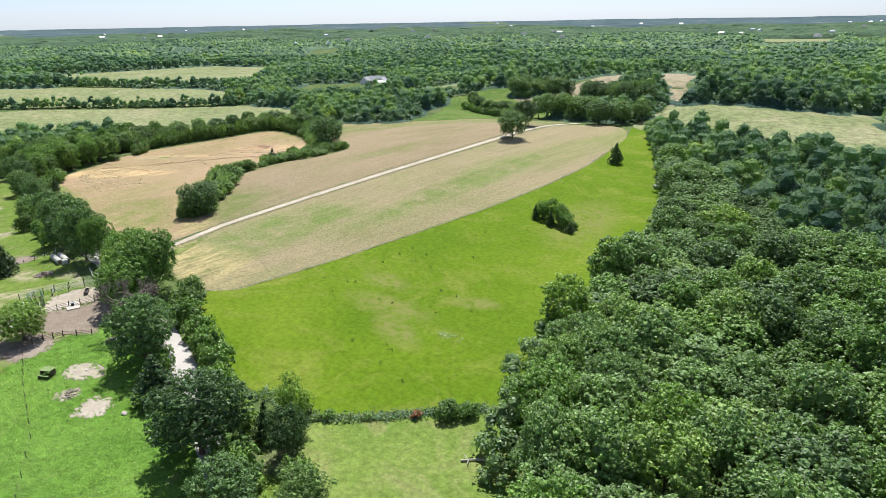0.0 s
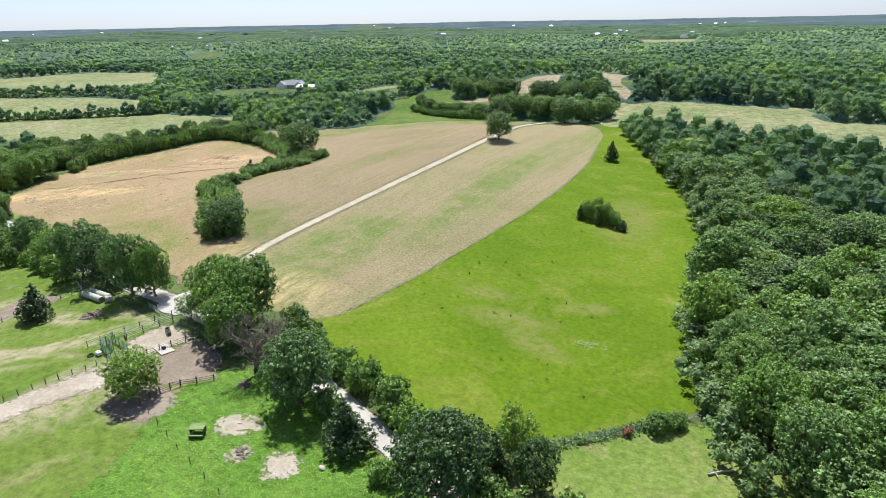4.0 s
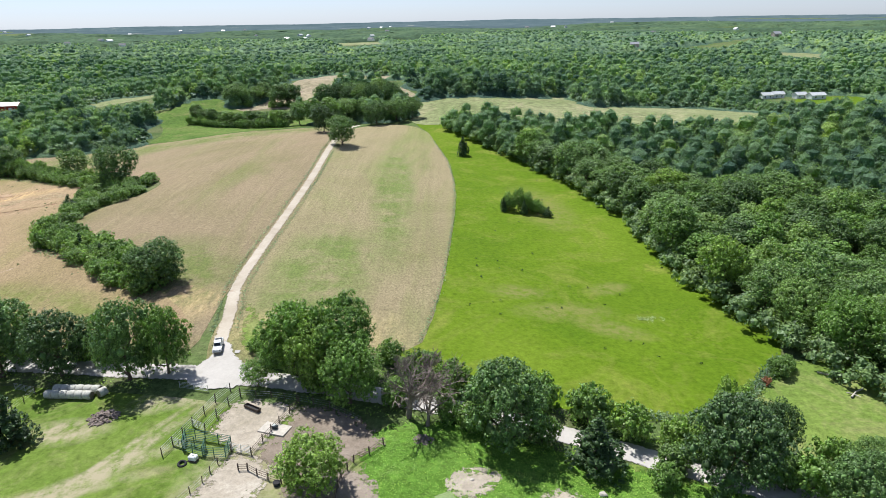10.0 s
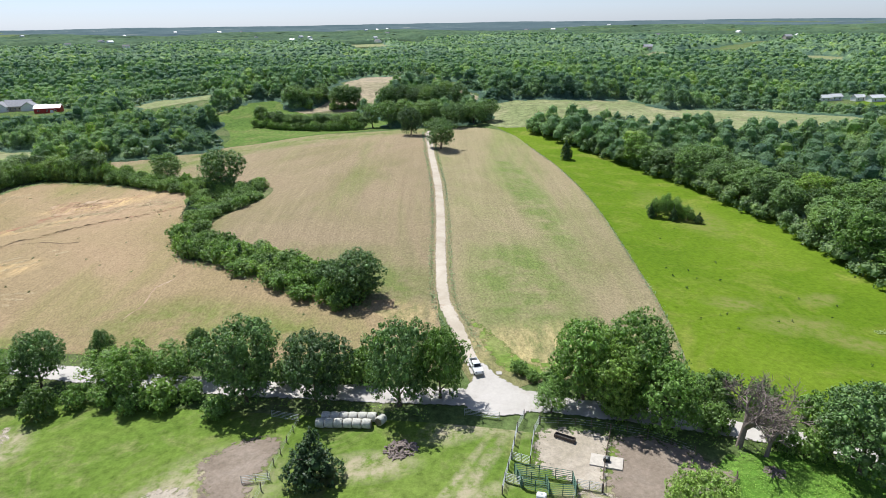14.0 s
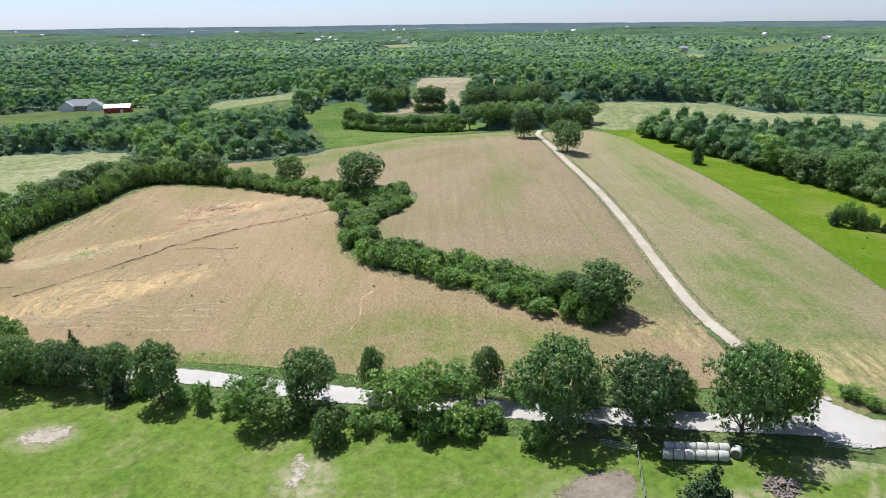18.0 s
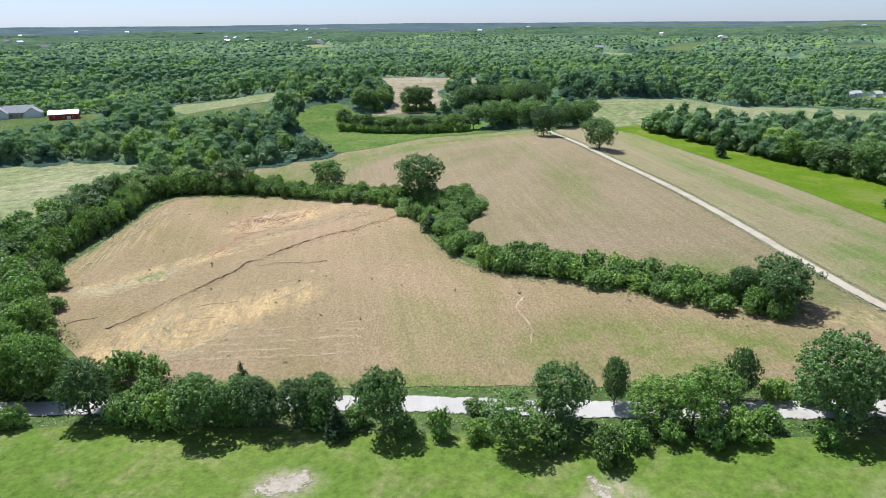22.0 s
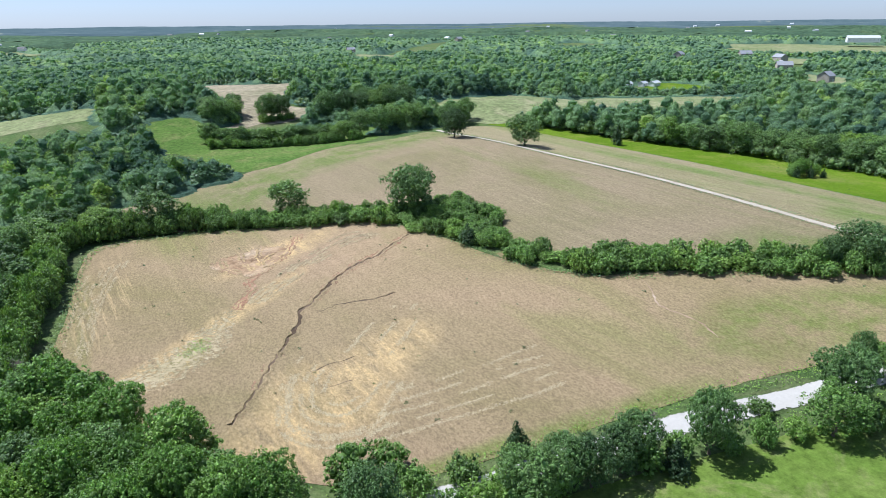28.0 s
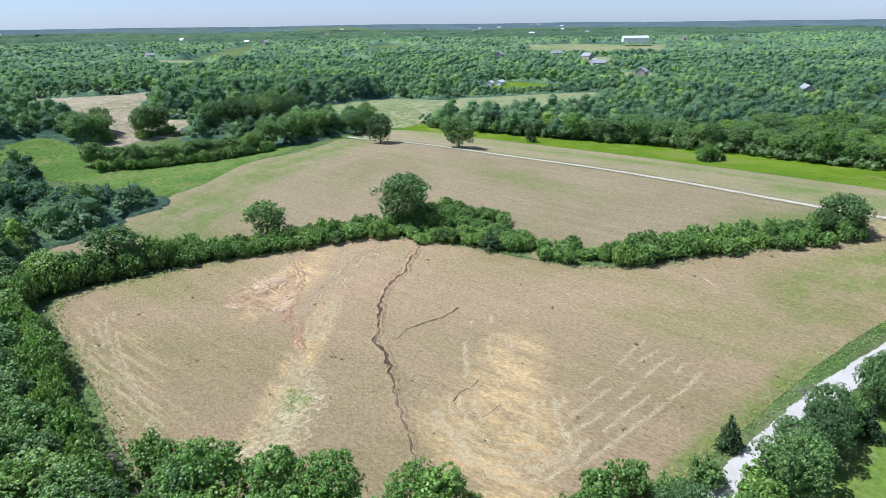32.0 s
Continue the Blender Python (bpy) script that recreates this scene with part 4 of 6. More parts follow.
for x, y in curve_pts([(-336, 258), (-352, 250), (-359, 232), (-361, 212), (-366, 190), (-368, 172)], 8):
    wood_tree(x + rt.uniform(-1.5, 1.5), y + rt.uniform(-2, 2), rt.uniform(9.5, 13), rt.uniform(4.8, 6.2), "dark green tree of the hedge's thick end", "hedge trees")
    wood_tree(x - 8 + rt.uniform(-2, 2), y + 4 + rt.uniform(-2, 2), rt.uniform(7.5, 11), rt.uniform(4.2, 5.4), "dark green tree of the hedge's thick end", "hedge trees")
for x, y, h, r in ((-353, 168, 5.5, 3.4), (-350.5, 166.5, 3.6, 2.6), (-354, 172, 6, 3.6)):
    bush(x, y, h, r, "leafy green shrub of the winding hedge", "hedge shrubs")
# lone trees in the north field
for x, y, h, r in ((-233.5, 400, 14, 6.2), (-223.5, 401.5, 14, 6.0), (-228.5, 404, 14.5, 6.2), (-256, 400, 12, 5.5), (-263, 400, 13, 6), (-261, 409, 12, 6), (-250, 408, 11, 5.5), (-246, 416, 12, 5.5), (-203, 398, 9, 4.5)):
    wood_tree(x, y, h, r, "dark green tree standing in the distant field", "north field trees")
for x, y in ((-236, 396), (-231, 397.5), (-225, 398), (-220, 399), (-259, 396), (-252, 397)):
    bush(x, y, rt.uniform(3.5, 5), rt.uniform(3, 3.8), "low leafy growth at the trees' feet", "north field trees")
for x, y in ((-201, 391), (-192, 386), (-184, 382), (-176, 379), (-169, 375), (-187, 394), (-177, 390), (-166, 386), (-158, 378)):
    oak(x, y, rt.uniform(14, 17), rt.uniform(6.6, 7.8), "tall broad dark green tree behind the hilltop", "hill trees")
# the clump in the hollow behind the hill
for i in range(20):
    wood_tree(-275 + i * 3.3 + rt.uniform(-1, 1), 360 - 1.5 * i + rt.uniform(0, 7), rt.uniform(7.5, 10.5), rt.uniform(3.4, 4.8), "dark green tree of the clump behind the hill", "hollow clump")
    bush(-275 + i * 3.3 + rt.uniform(-1, 1), 357 - 1.5 * i + rt.uniform(-1, 1), rt.uniform(3.5, 5.5), rt.uniform(2.6, 3.4), "leafy bush at the clump's foot", "hollow clump")
for x, y, h, r in ((-206, 338, 14, 6.5), (-197, 333, 15, 6.5), (-189, 337, 15, 7), (-179, 335, 14, 6.5), (-172, 340, 13, 6), (-151, 331, 13, 6), (-143, 337, 13, 6)):
    wood_tree(x, y, h, r, "tall dark green tree behind the hilltop", "hill trees")

# ---- the east wood, tree by tree ----
WOOD_E = [(-43, 70), (-51, 80), (-55.5, 95), (-60, 117), (-64, 148), (-69, 180), (-78, 212), (-95, 250), (-112, 286), (-124, 310), (-107, 309), (-85, 296), (-60, 288), (-35, 276), (20, 268), (60, 270), (110, 268), (120, 180), (80, 60), (20, 10), (-10, 16), (-35, 40)]
WOOD_LABEL = "dark green broadleaf tree in the east wood"
WOOD_E_NEAR = [(-43, 70), (-51, 80), (-55.5, 95), (-60, 117), (-64, 148), (-69, 180), (-78, 212), (-95, 250), (-80, 240), (-48, 200), (-10, 165), (28, 130), (40, 90), (34, 45), (15, 10), (-10, 16), (-35, 40)]
rest_x, rest_y, low_x, low_y = [], [], [], []
for ix in range(-130, 125, 9):
    for iy in range(9, 345, 9):
        x, y = ix + (iy // 9 % 2) * 4.5 + rt.uniform(-2.2, 2.2), iy + rt.uniform(-2.2, 2.2)
        if not bool(inside(x, y, WOOD_E)):
            continue
        if not bool(inside(x, y, WOOD_E_NEAR)):
            (rest_x if y < 262 else low_x).append(x)
            (rest_y if y < 262 else low_y).append(y)
            continue
        light = rt.random() < 0.30
        near = x < -38 and y < 105
        plant(rt.choice((BIG_L if near else WOOD_L) if light else (BIG_T if near else WOOD)), x, y, rt.uniform(9.5, 15.5), rt.uniform(5.4, 7.2), "light green broadleaf tree in the east wood" if light else WOOD_LABEL, "tree", "trees of the east wood", None, rt)
# ---- the west wood ----
WOOD_W = [(-331, 110), (-341, 128), (-349, 148), (-362, 164), (-364, 185), (-361, 205), (-384, 185), (-425, 180), (-455, 150), (-440, 118), (-370, 114)]
for ix in range(-465, -315, 7):
    for iy in range(105, 215, 7):
        x, y = ix + (iy // 7 % 2) * 3.5 + rt.uniform(-2, 2), iy + rt.uniform(-2, 2)
        if bool(inside(x, y, WOOD_W)):
            if x < -395:
                rest_x.append(x)
                rest_y.append(y)
                continue
            light = rt.random() < 0.6
            near = math.hypot(x + 390, y - 85) < 60
            plant(rt.choice((BIG_L if near else WOOD_L) if light else (BIG_T if near else WOOD)), x, y, rt.uniform(8.5, 13.5), rt.uniform(4.0, 5.6), "light green broadleaf tree in the west wood" if light else "dark green broadleaf tree in the west wood", "tree", "trees of the west wood", None, rt)


# ---- woods further off ----
OPEN_FAR = [MEADOW_P, HAY_E_P, HAY_M_P, HAY_W_P, WOOD_E, WOOD_W,
            ROW_ONE_P,
            HOLLOW_P,
            NORTH_P,
            EAST_P,
            STRIP_P,
            ROW_TWO_P,
            ROW_THREE_P,
            YARD_P,
            [(96, 400), (98, 456), (175, 452), (170, 395)],
            [(-364, 150), (-366, 262), (-322, 258), (-330, 284), (-200, 330), (-120, 330), (-120, 60), (-180, 60)], [(-470, 415), (-425, 452), (-412, 425), (-448, 395)],
            LINK_P]


DOME_T = np.array([t for t in ICO_T if ICO_V[t][:, 2].mean() > -0.6])


HOLLOWS = ((OPEN_FAR[6], -60, 10), (OPEN_FAR[7], -290, 70), (OPEN_FAR[8], -290, 70), (OPEN_FAR[10], -290, 70),
           (OPEN_FAR[11], -40, 8), (OPEN_FAR[12], -40, 8), (OPEN_FAR[13], -250, 50), (OPEN_FAR[14], -108, -35), (OPEN_FAR[17], 0, 0)) + tuple((p, ex, ey) for ex, ey, p in FAR_FIELDS)


def before_field(x, y, h):
    """Ground that stays open: tall trees stop short of the fields by several times their height."""
    low = np.zeros(x.shape, bool)
    base = land(x, y)
    for p, ex, ey in HOLLOWS:
        dx, dy = x - ex, y - ey
        mid = p[len(p) // 2]
        drop = 63 - (base + h)
        for q in ((0.35, 0.65, 0.95) if p is YARD_P else (0.7, 0.95) if p in OPEN_FAR[6:14] else (0.35, 0.55, 0.75, 0.95)):
            k = h * q / np.maximum(drop, 20)
            low |= inside(x + dx * k, y + dy * k, p)
    return low


def woods(name, seed, xs, ys, lobes, leaves, size, label, r=(4.0, 6.5), h=(9, 14), cover=1.15, leaf=None):
    """Many joined trees of rough leaf masses."""
    rng = np.random.default_rng(seed)
    n = len(xs)
    swell = np.array([noise.noise((a / 60, b / 60, 2.5)) for a, b in zip(xs, ys)])
    R = rng.uniform(*r, n) * rng.choice([0.7, 0.9, 1.0, 1.15], n)
    H = rng.uniform(*h, n) * (1 + 0.3 * swell)
    gone = before_field(xs, ys, H)
    xs, ys, R, H = xs[~gone], ys[~gone], R[~gone], H[~gone]
    n = len(xs)
    zs = land(xs, ys)
    bn = len(ICO_V)
    m = n * lobes
    k = np.repeat(np.arange(n), lobes)
    a = rng.uniform(0, 6.283, m)
    q = rng.uniform(0.05, 0.72, m) if lobes > 1 else np.zeros(m)
    cen = np.c_[xs[k] + np.cos(a) * R[k] * q, ys[k] + np.sin(a) * R[k] * q, zs[k] + H[k] * (0.84 - 0.95 * q * q - 0.24 * rng.random(m))]
    rad = R[k] * (rng.uniform(0.30, 0.46, m) if lobes > 3 else rng.uniform(0.5, 0.7, m) if lobes > 1 else rng.uniform(0.75, 0.95, m))
    turn = rng.uniform(0, 6.283, m)
    lean = rng.uniform(-0.6, 0.6, m)
    ct, st, cl, sl = np.cos(turn), np.sin(turn), np.cos(lean), np.sin(lean)
    b = ICO_V[None] * ((0.46 if leaves > 12 else 0.60) + 0.4 * rng.random((m, bn, 1)) if lobes > 1 else 0.5 + 0.6 * rng.random((m, bn, 1)))
    bx, by, bz = b[..., 0], b[..., 1] * cl[:, None] - b[..., 2] * sl[:, None], b[..., 1] * sl[:, None] + b[..., 2] * cl[:, None]
    b = np.stack([bx * ct[:, None] - by * st[:, None], bx * st[:, None] + by * ct[:, None], bz], -1)
    v = (cen[:, None, :] + b * rad[:, None, None]).reshape(-1, 3)
    base = DOME_T
    t = (base[None] + (np.arange(m) * bn)[:, None, None]).reshape(-1, 3)
    if leaves:
        kk = np.repeat(np.arange(m), leaves)
        d = unit(rng.normal(size=(len(kk), 3)) + np.array([0, 0, 0.35]))
        lv, lt = leaf_tris(rng, cen[kk] + d * (rad[kk] * rng.uniform(0.75, cover, len(kk)))[:, None], d, size)
        t = np.vstack([t, lt + len(v)])
        v = np.vstack([v, lv])
    tagged(obj(name, tri_mesh(name, v, t, lobes < 3), leaf or LEAF_FAR_HAZY), label, "woodland", "", "stuff")


def near_belt(x, y):
    d = np.hypot(x + 200, y - 60)
    return (d < 520) & (y > 150) & (y > -0.28 * x) & (y > 125 + 0.06 * x)


def mid_belt(x, y):
    d = np.hypot(x + 200, y - 60)
    return (d >= 520) & (d < 950) & (y > -0.28 * x) & (y > 125 + 0.06 * x)


def edge_shrubs():
    """Low growth that closes the woods' edges towards the fields."""
    rr = np.random.default_rng(44)
    xs, ys = [], []
    for p in OPEN_FAR[:4] + OPEN_FAR[6:14]:
        line = curve_pts(p, 3.2, True)
        cx, cy = np.mean([q[0] for q in line]), np.mean([q[1] for q in line])
        for i, (x, y) in enumerate(line):
            a, b = line[i - 1], line[(i + 1) % len(line)]
            d = math.hypot(b[0] - a[0], b[1] - a[1]) or 1
            for sgn in (1, -1):
                px, py = x + sgn * (b[1] - a[1]) / d * rr.uniform(1.5, 5), y - sgn * (b[0] - a[0]) / d * rr.uniform(1.5, 5)
                xs.append(px)
                ys.append(py)
    xs, ys = np.array(xs), np.array(ys)
    ok = near_belt(xs, ys) | mid_belt(xs, ys)
    for p in OPEN_FAR[:4] + OPEN_FAR[6:]:
        ok &= ~inside(xs, ys, p)
    woods("woodland_edge", 45, xs[ok], ys[ok], 4, 9, 0.9, "low shrubs closing the edges of the woods", (2.6, 4.2), (3.5, 6.5))
    line = curve_pts([(-46, 66), (-54, 80), (-58, 95), (-62, 117), (-65, 148), (-69, 180), (-78, 212), (-95, 250), (-112, 286), (-124, 310)], 2.2)
    ex = np.array([q[0] for q in line]) + rr.uniform(-1.5, 3.5, len(line))
    ey = np.array([q[1] for q in line]) + rr.uniform(-1, 1, len(line))
    woods("woodland_edge", 46, ex, ey, 6, 40, 0.6, "leafy undergrowth along the east wood's edge", (2.8, 4.4), (4, 8), 1.2, LEAF_WOOD)


edge_shrubs()


def far_belt(x, y):
    d = np.hypot(x + 200, y - 60)
    gap = np.sin(x / 95 + 1.7 * np.sin(y / 140)) * np.sin(y / 120 + 1.3 * np.sin(x / 170))
    return (d >= 900) & (y > -0.28 * x - 60) & (y > 125 + 0.06 * x) & (gap < 0.72)


def chance(i, j, k):
    """An even random number for each cell of a lattice."""
    return np.mod(np.sin(i * 127.1 + j * 311.7 + k * 74.7) * 43758.5453, 1.0)


def wooded(x, y):
    return near_belt(x, y) | mid_belt(x, y) | far_belt(x, y)


class Crowns:
    """Trees on a loose lattice and the height of their leafy tops."""

    def __init__(self, gap, lobe, tall):
        self.gap, self.lobe = gap, lobe
        self.i0, self.j0 = int(-2150 / gap), int(20 / gap)
        i, j = np.meshgrid(np.arange(self.i0, int(1750 / gap)), np.arange(self.j0, int(2000 / gap)), indexing="ij")
        x, y = (i + 0.5 + 0.75 * (chance(i, j, 1) - 0.5)) * gap, (j + 0.5 + 0.75 * (chance(i, j, 2) - 0.5)) * gap
        h = (tall[0] + (tall[1] - tall[0]) * chance(i, j, 3)) * (1 + 0.22 * np.sin(x / 47 + 2 * np.sin(y / 61)) * np.sin(y / 39 + 1))
        ok = wooded(x, y)
        for p in OPEN_FAR + [q for _, _, q in FAR_FIELDS]:
            for ox, oy in ((0, 0), (0.3 * gap, 0), (-0.3 * gap, 0), (0, 0.3 * gap), (0, -0.3 * gap)):
                ok &= ~inside(x + ox, y + oy, p)
        h, x, y = h.ravel(), x.ravel(), y.ravel()
        left = np.nonzero(ok.ravel())[0]
        keep = np.zeros(h.size)
        for q in (1.0, 0.7, 0.45):
            hid = before_field(x[left], y[left], h[left] * q)
            keep[left[~hid]] = h[left[~hid]] * q
            left = left[hid]
        self.h = keep.reshape(i.shape)
        self.x, self.y = x.reshape(i.shape), y.reshape(i.shape)
        self.r = gap * (0.50 + 0.30 * chance(i, j, 4)) * np.clip(self.h / tall[0], 0.6, 1.0)
        self.tint = chance(i, j, 5)

    def top(self, x, y):
        """Height of the canopy over the ground and the tint of the tree there."""
        g, best, tint, near = self.gap, np.zeros(x.shape), np.zeros(x.shape), np.zeros(x.shape, bool)
        i, j = np.floor(x / g).astype(int) - self.i0, np.floor(y / g).astype(int) - self.j0
        for di in (-1, 0, 1):
            for dj in (-1, 0, 1):
                a, b = np.clip(i + di, 0, self.h.shape[0] - 1), np.clip(j + dj, 0, self.h.shape[1] - 1)
                h, r = self.h[a, b], self.r[a, b]
                s = np.hypot(x - self.x[a, b], y - self.y[a, b]) / np.maximum(r, 0.1)
                z = np.where((h > 0) & (s < 1), h * (0.12 + 0.88 * np.sqrt(np.maximum(0, 1 - s * s))), 0)
                near |= (h > 0) & (s < 1.5)
                tint = np.where(z > best, self.tint[a, b], tint)
                best = np.maximum(best, z)
        g = self.lobe
        bump = np.zeros(x.shape)
        i, j = np.floor(x / g), np.floor(y / g)
        for di in (-1, 0, 1):
            for dj in (-1, 0, 1):
                u, v = i + di, j + dj
                s = np.hypot(x - (u + 0.5 + 0.7 * (chance(u, v, 6) - 0.5)) * g, y - (v + 0.5 + 0.7 * (chance(u, v, 7) - 0.5)) * g) / (0.8 * g)
                bump = np.maximum(bump, np.sqrt(np.maximum(0, 1 - s * s)) * (0.5 + chance(u, v, 8)))
        z = np.where(best > 0, best + 0.85 * g * (bump - 0.75), np.where(near, 0.9, -1.0))
        return z, tint


def canopy_sheet(crowns, d0, d1, fine, low, seed, label):
    """The closed mass of leaves below the single crowns."""
    rng = np.random.default_rng(seed)
    rings = [d0]
    while rings[-1] < d1:
        rings.append(rings[-1] * (1 + 1 / fine))
    ang = np.arange(radians(-14), radians(192), 1 / fine)
    m, n = len(rings), len(ang)
    R = np.repeat(np.array(rings), n) * (1 + rng.uniform(-0.33, 0.33, m * n) / fine)
    A = np.tile(ang, m) + rng.uniform(-0.33, 0.33, m * n) / fine
    x, y = -200 + R * np.cos(A), 60 + R * np.sin(A)
    z, tint = crowns.top(x, y)
    z = np.where(z > 0.9, low * z + 0.2 * rng.normal(size=len(z)), z)
    i, j = np.meshgrid(np.arange(m - 1), np.arange(n - 1), indexing="ij")
    a = (i * n + j).ravel()
    t = np.vstack([np.c_[a, a + n + 1, a + 1], np.c_[a, a + n, a + n + 1]])
    t = t[(z[t] > 0.0).any(1)]
    used, t = np.unique(t.ravel(), return_inverse=True)
    t = t.reshape(-1, 3)
    v = np.c_[x, y, land(x, y) + np.where(z > 0, z, -0.4)][used]
    me = tri_mesh("woodland", v, t, True)
    own = me.attributes.new("tint", 'FLOAT', 'POINT')
    own.data.foreach_set("value", tint[used].astype(np.float32))
    tagged(obj("woodland", me, LEAF_CANOPY_HAZY), label, "woodland", "", "stuff")


def crown_woods(crowns, d0, d1, lobes, leaves, size, seed, label):
    """The single crowns of the lattice: lobes of leaves with ragged sprays."""
    rng = np.random.default_rng(seed)
    d = np.hypot(crowns.x + 200, crowns.y - 60)
    pick = (crowns.h > 0) & (d >= d0) & (d < d1)
    leafy_crowns(rng, crowns.x[pick], crowns.y[pick], crowns.h[pick], crowns.r[pick], crowns.tint[pick], lobes, leaves, size, label)


def leafy_crowns(rng, xs, ys, H, R, tint, lobes, leaves, size, label):
    n, bn = len(xs), len(ICO_V)
    zs = land(xs, ys)
    m = n * lobes
    k = np.repeat(np.arange(n), lobes)
    first = np.tile(np.arange(lobes) == 0, n)
    a = np.tile(np.arange(lobes) * 2.4, n) + rng.uniform(0, 6.283, n)[k] + rng.uniform(-0.4, 0.4, m)
    q = np.where(first, 0.08, rng.uniform(0.35, 0.80, m))
    rad = R[k] * np.where(first, rng.uniform(0.48, 0.60, m), rng.uniform(0.30, 0.46, m)) * (1.0 if lobes > 3 else 1.25)
    up = H[k] * np.where(first, 0.98, 0.96 - 0.85 * q * q - 0.20 * rng.random(m)) - rad * 0.85
    cen = np.c_[xs[k] + np.cos(a) * R[k] * q, ys[k] + np.sin(a) * R[k] * q, zs[k] + np.maximum(up, 0.15 * H[k])]
    b = ICO_V[None] * (0.62 + 0.38 * rng.random((m, bn, 1)))
    turn = rng.uniform(0, 6.283, m)
    ct, st = np.cos(turn)[:, None], np.sin(turn)[:, None]
    b = np.stack([b[..., 0] * ct - b[..., 1] * st, b[..., 0] * st + b[..., 1] * ct, b[..., 2]], -1)
    v = (cen[:, None, :] + b * rad[:, None, None]).reshape(-1, 3)
    t = (DOME_T[None] + (np.arange(m) * bn)[:, None, None]).reshape(-1, 3)
    kk = np.repeat(np.arange(m), leaves)
    d = unit(rng.normal(size=(len(kk), 3)) + np.array([0, 0, 0.4]))
    lv, lt = leaf_tris(rng, cen[kk] + d * (rad[kk] * rng.uniform(0.82, 1.12, len(kk)))[:, None], d, size, 0.5)
    tints = np.r_[np.repeat(tint[k], bn), np.repeat(tint[k[kk]], 3)]
    me = tri_mesh("woodland", np.vstack([v, lv]), np.vstack([t, lt + len(v)]), False)
    own = me.attributes.new("tint", 'FLOAT', 'POINT')
    own.data.foreach_set("value", tints.astype(np.float32))
    tagged(obj("woodland", me, LEAF_CANOPY_HAZY), label, "woodland", "", "stuff")


CROWNS = Crowns(8.8, 3.2, (8.0, 13.5))
canopy_sheet(CROWNS, 150, 960, 190, 0.36, 21, "shaded lower leaves of the broadleaf woodland")
crown_woods(CROWNS, 150, 420, 11, 54, 0.80, 61, "dense dark green broadleaf woodland behind the fields")
crown_woods(CROWNS, 420, 620, 6, 17, 1.15, 62, "dense broadleaf woodland beyond the fields")
crown_woods(CROWNS, 620, 960, 3, 5, 1.4, 63, "dense broadleaf woodland in the middle distance")
CROWNS_FAR = Crowns(12.5, 4.8, (8.0, 13.0))
canopy_sheet(CROWNS_FAR, 940, 1820, 220, 0.75, 23, "closed canopy of the far woodland")
crown_woods(CROWNS_FAR, 950, 1800, 2, 2, 2.4, 64, "broadleaf woodland far off with small clearings")


rr = np.random.default_rng(20)
for px, py, tall in ((rest_x, rest_y, (9.5, 15)), (low_x, low_y, (10.5, 14))):
    n = len(px)
    leafy_crowns(rr, np.array(px), np.array(py), rr.uniform(*tall, n), rr.uniform(5.0, 6.8, n), rr.random(n), 14, 62, 0.62, "dense dark green broadleaf trees of the wood")


def hedgerow(pts, seed, tall, wide, label):
    """A row of trees between two distant fields."""
    rr = np.random.default_rng(seed)
    line = np.array(curve_pts(pts, 3.6))
    n = len(line)
    leafy_crowns(rr, line[:, 0] + rr.normal(0, 1.2, n), line[:, 1] + rr.normal(0, 1.2, n), rr.uniform(*tall, n), rr.uniform(*wide, n), rr.random(n), 7, 14, 1.0, label)


hedgerow([(-625, 172), (-600, 205), (-570, 247), (-530, 286), (-490, 308), (-462, 322)], 71, (5, 10.5), (3.4, 5.8), "row of trees between two distant fields")
hedgerow([(-790, 280), (-735, 305), (-690, 330), (-640, 356), (-590, 376), (-540, 380), (-505, 372)], 72, (7, 12), (4, 6.6), "row of trees between two distant fields")
hedgerow([(-905, 330), (-900, 420), (-905, 500), (-908, 570), (-830, 612)], 73, (9, 13), (5, 7), "dark row of trees behind the distant fields")


def canopy():
    """The far woods as one ragged canopy with clearings."""
    rng = np.random.default_rng(8)
    rings = [1740.0]
    while rings[-1] < 2950:
        rings.append(rings[-1] * 1.0062)
    n = 460
    ang = np.linspace(radians(-8), radians(188), n)
    r = np.array(rings)
    R = np.repeat(r, n) * (1 + rng.normal(0, 0.0018, len(r) * n))
    A = np.tile(ang, len(r)) + rng.normal(0, 0.0014, len(r) * n)
    x, y = -200 + R * np.cos(A), 60 + R * np.sin(A)
    open_ = np.array([noise.fractal((a / 420, b / 260, 4.0), 0.6, 2.2, 4) for a, b in zip(x, y)])
    z = land(x, y) + np.where(open_ > 0.22, -2.0, 7 + 4 * rng.random(len(x)))
    i, j = np.meshgrid(np.arange(len(r) - 1), np.arange(n - 1), indexing="ij")
    a = (i * n + j).ravel()
    z[:n] = land(x[:n], y[:n])
    t = np.vstack([np.c_[a, a + n + 1, a + 1], np.c_[a, a + n, a + n + 1]])
    tagged(obj("far_woodland", tri_mesh("far_woodland", np.c_[x, y, z], t, True), CANOPY_HAZY), "far woodland canopy stretching to the horizon", "woodland", "", "stuff")


canopy()


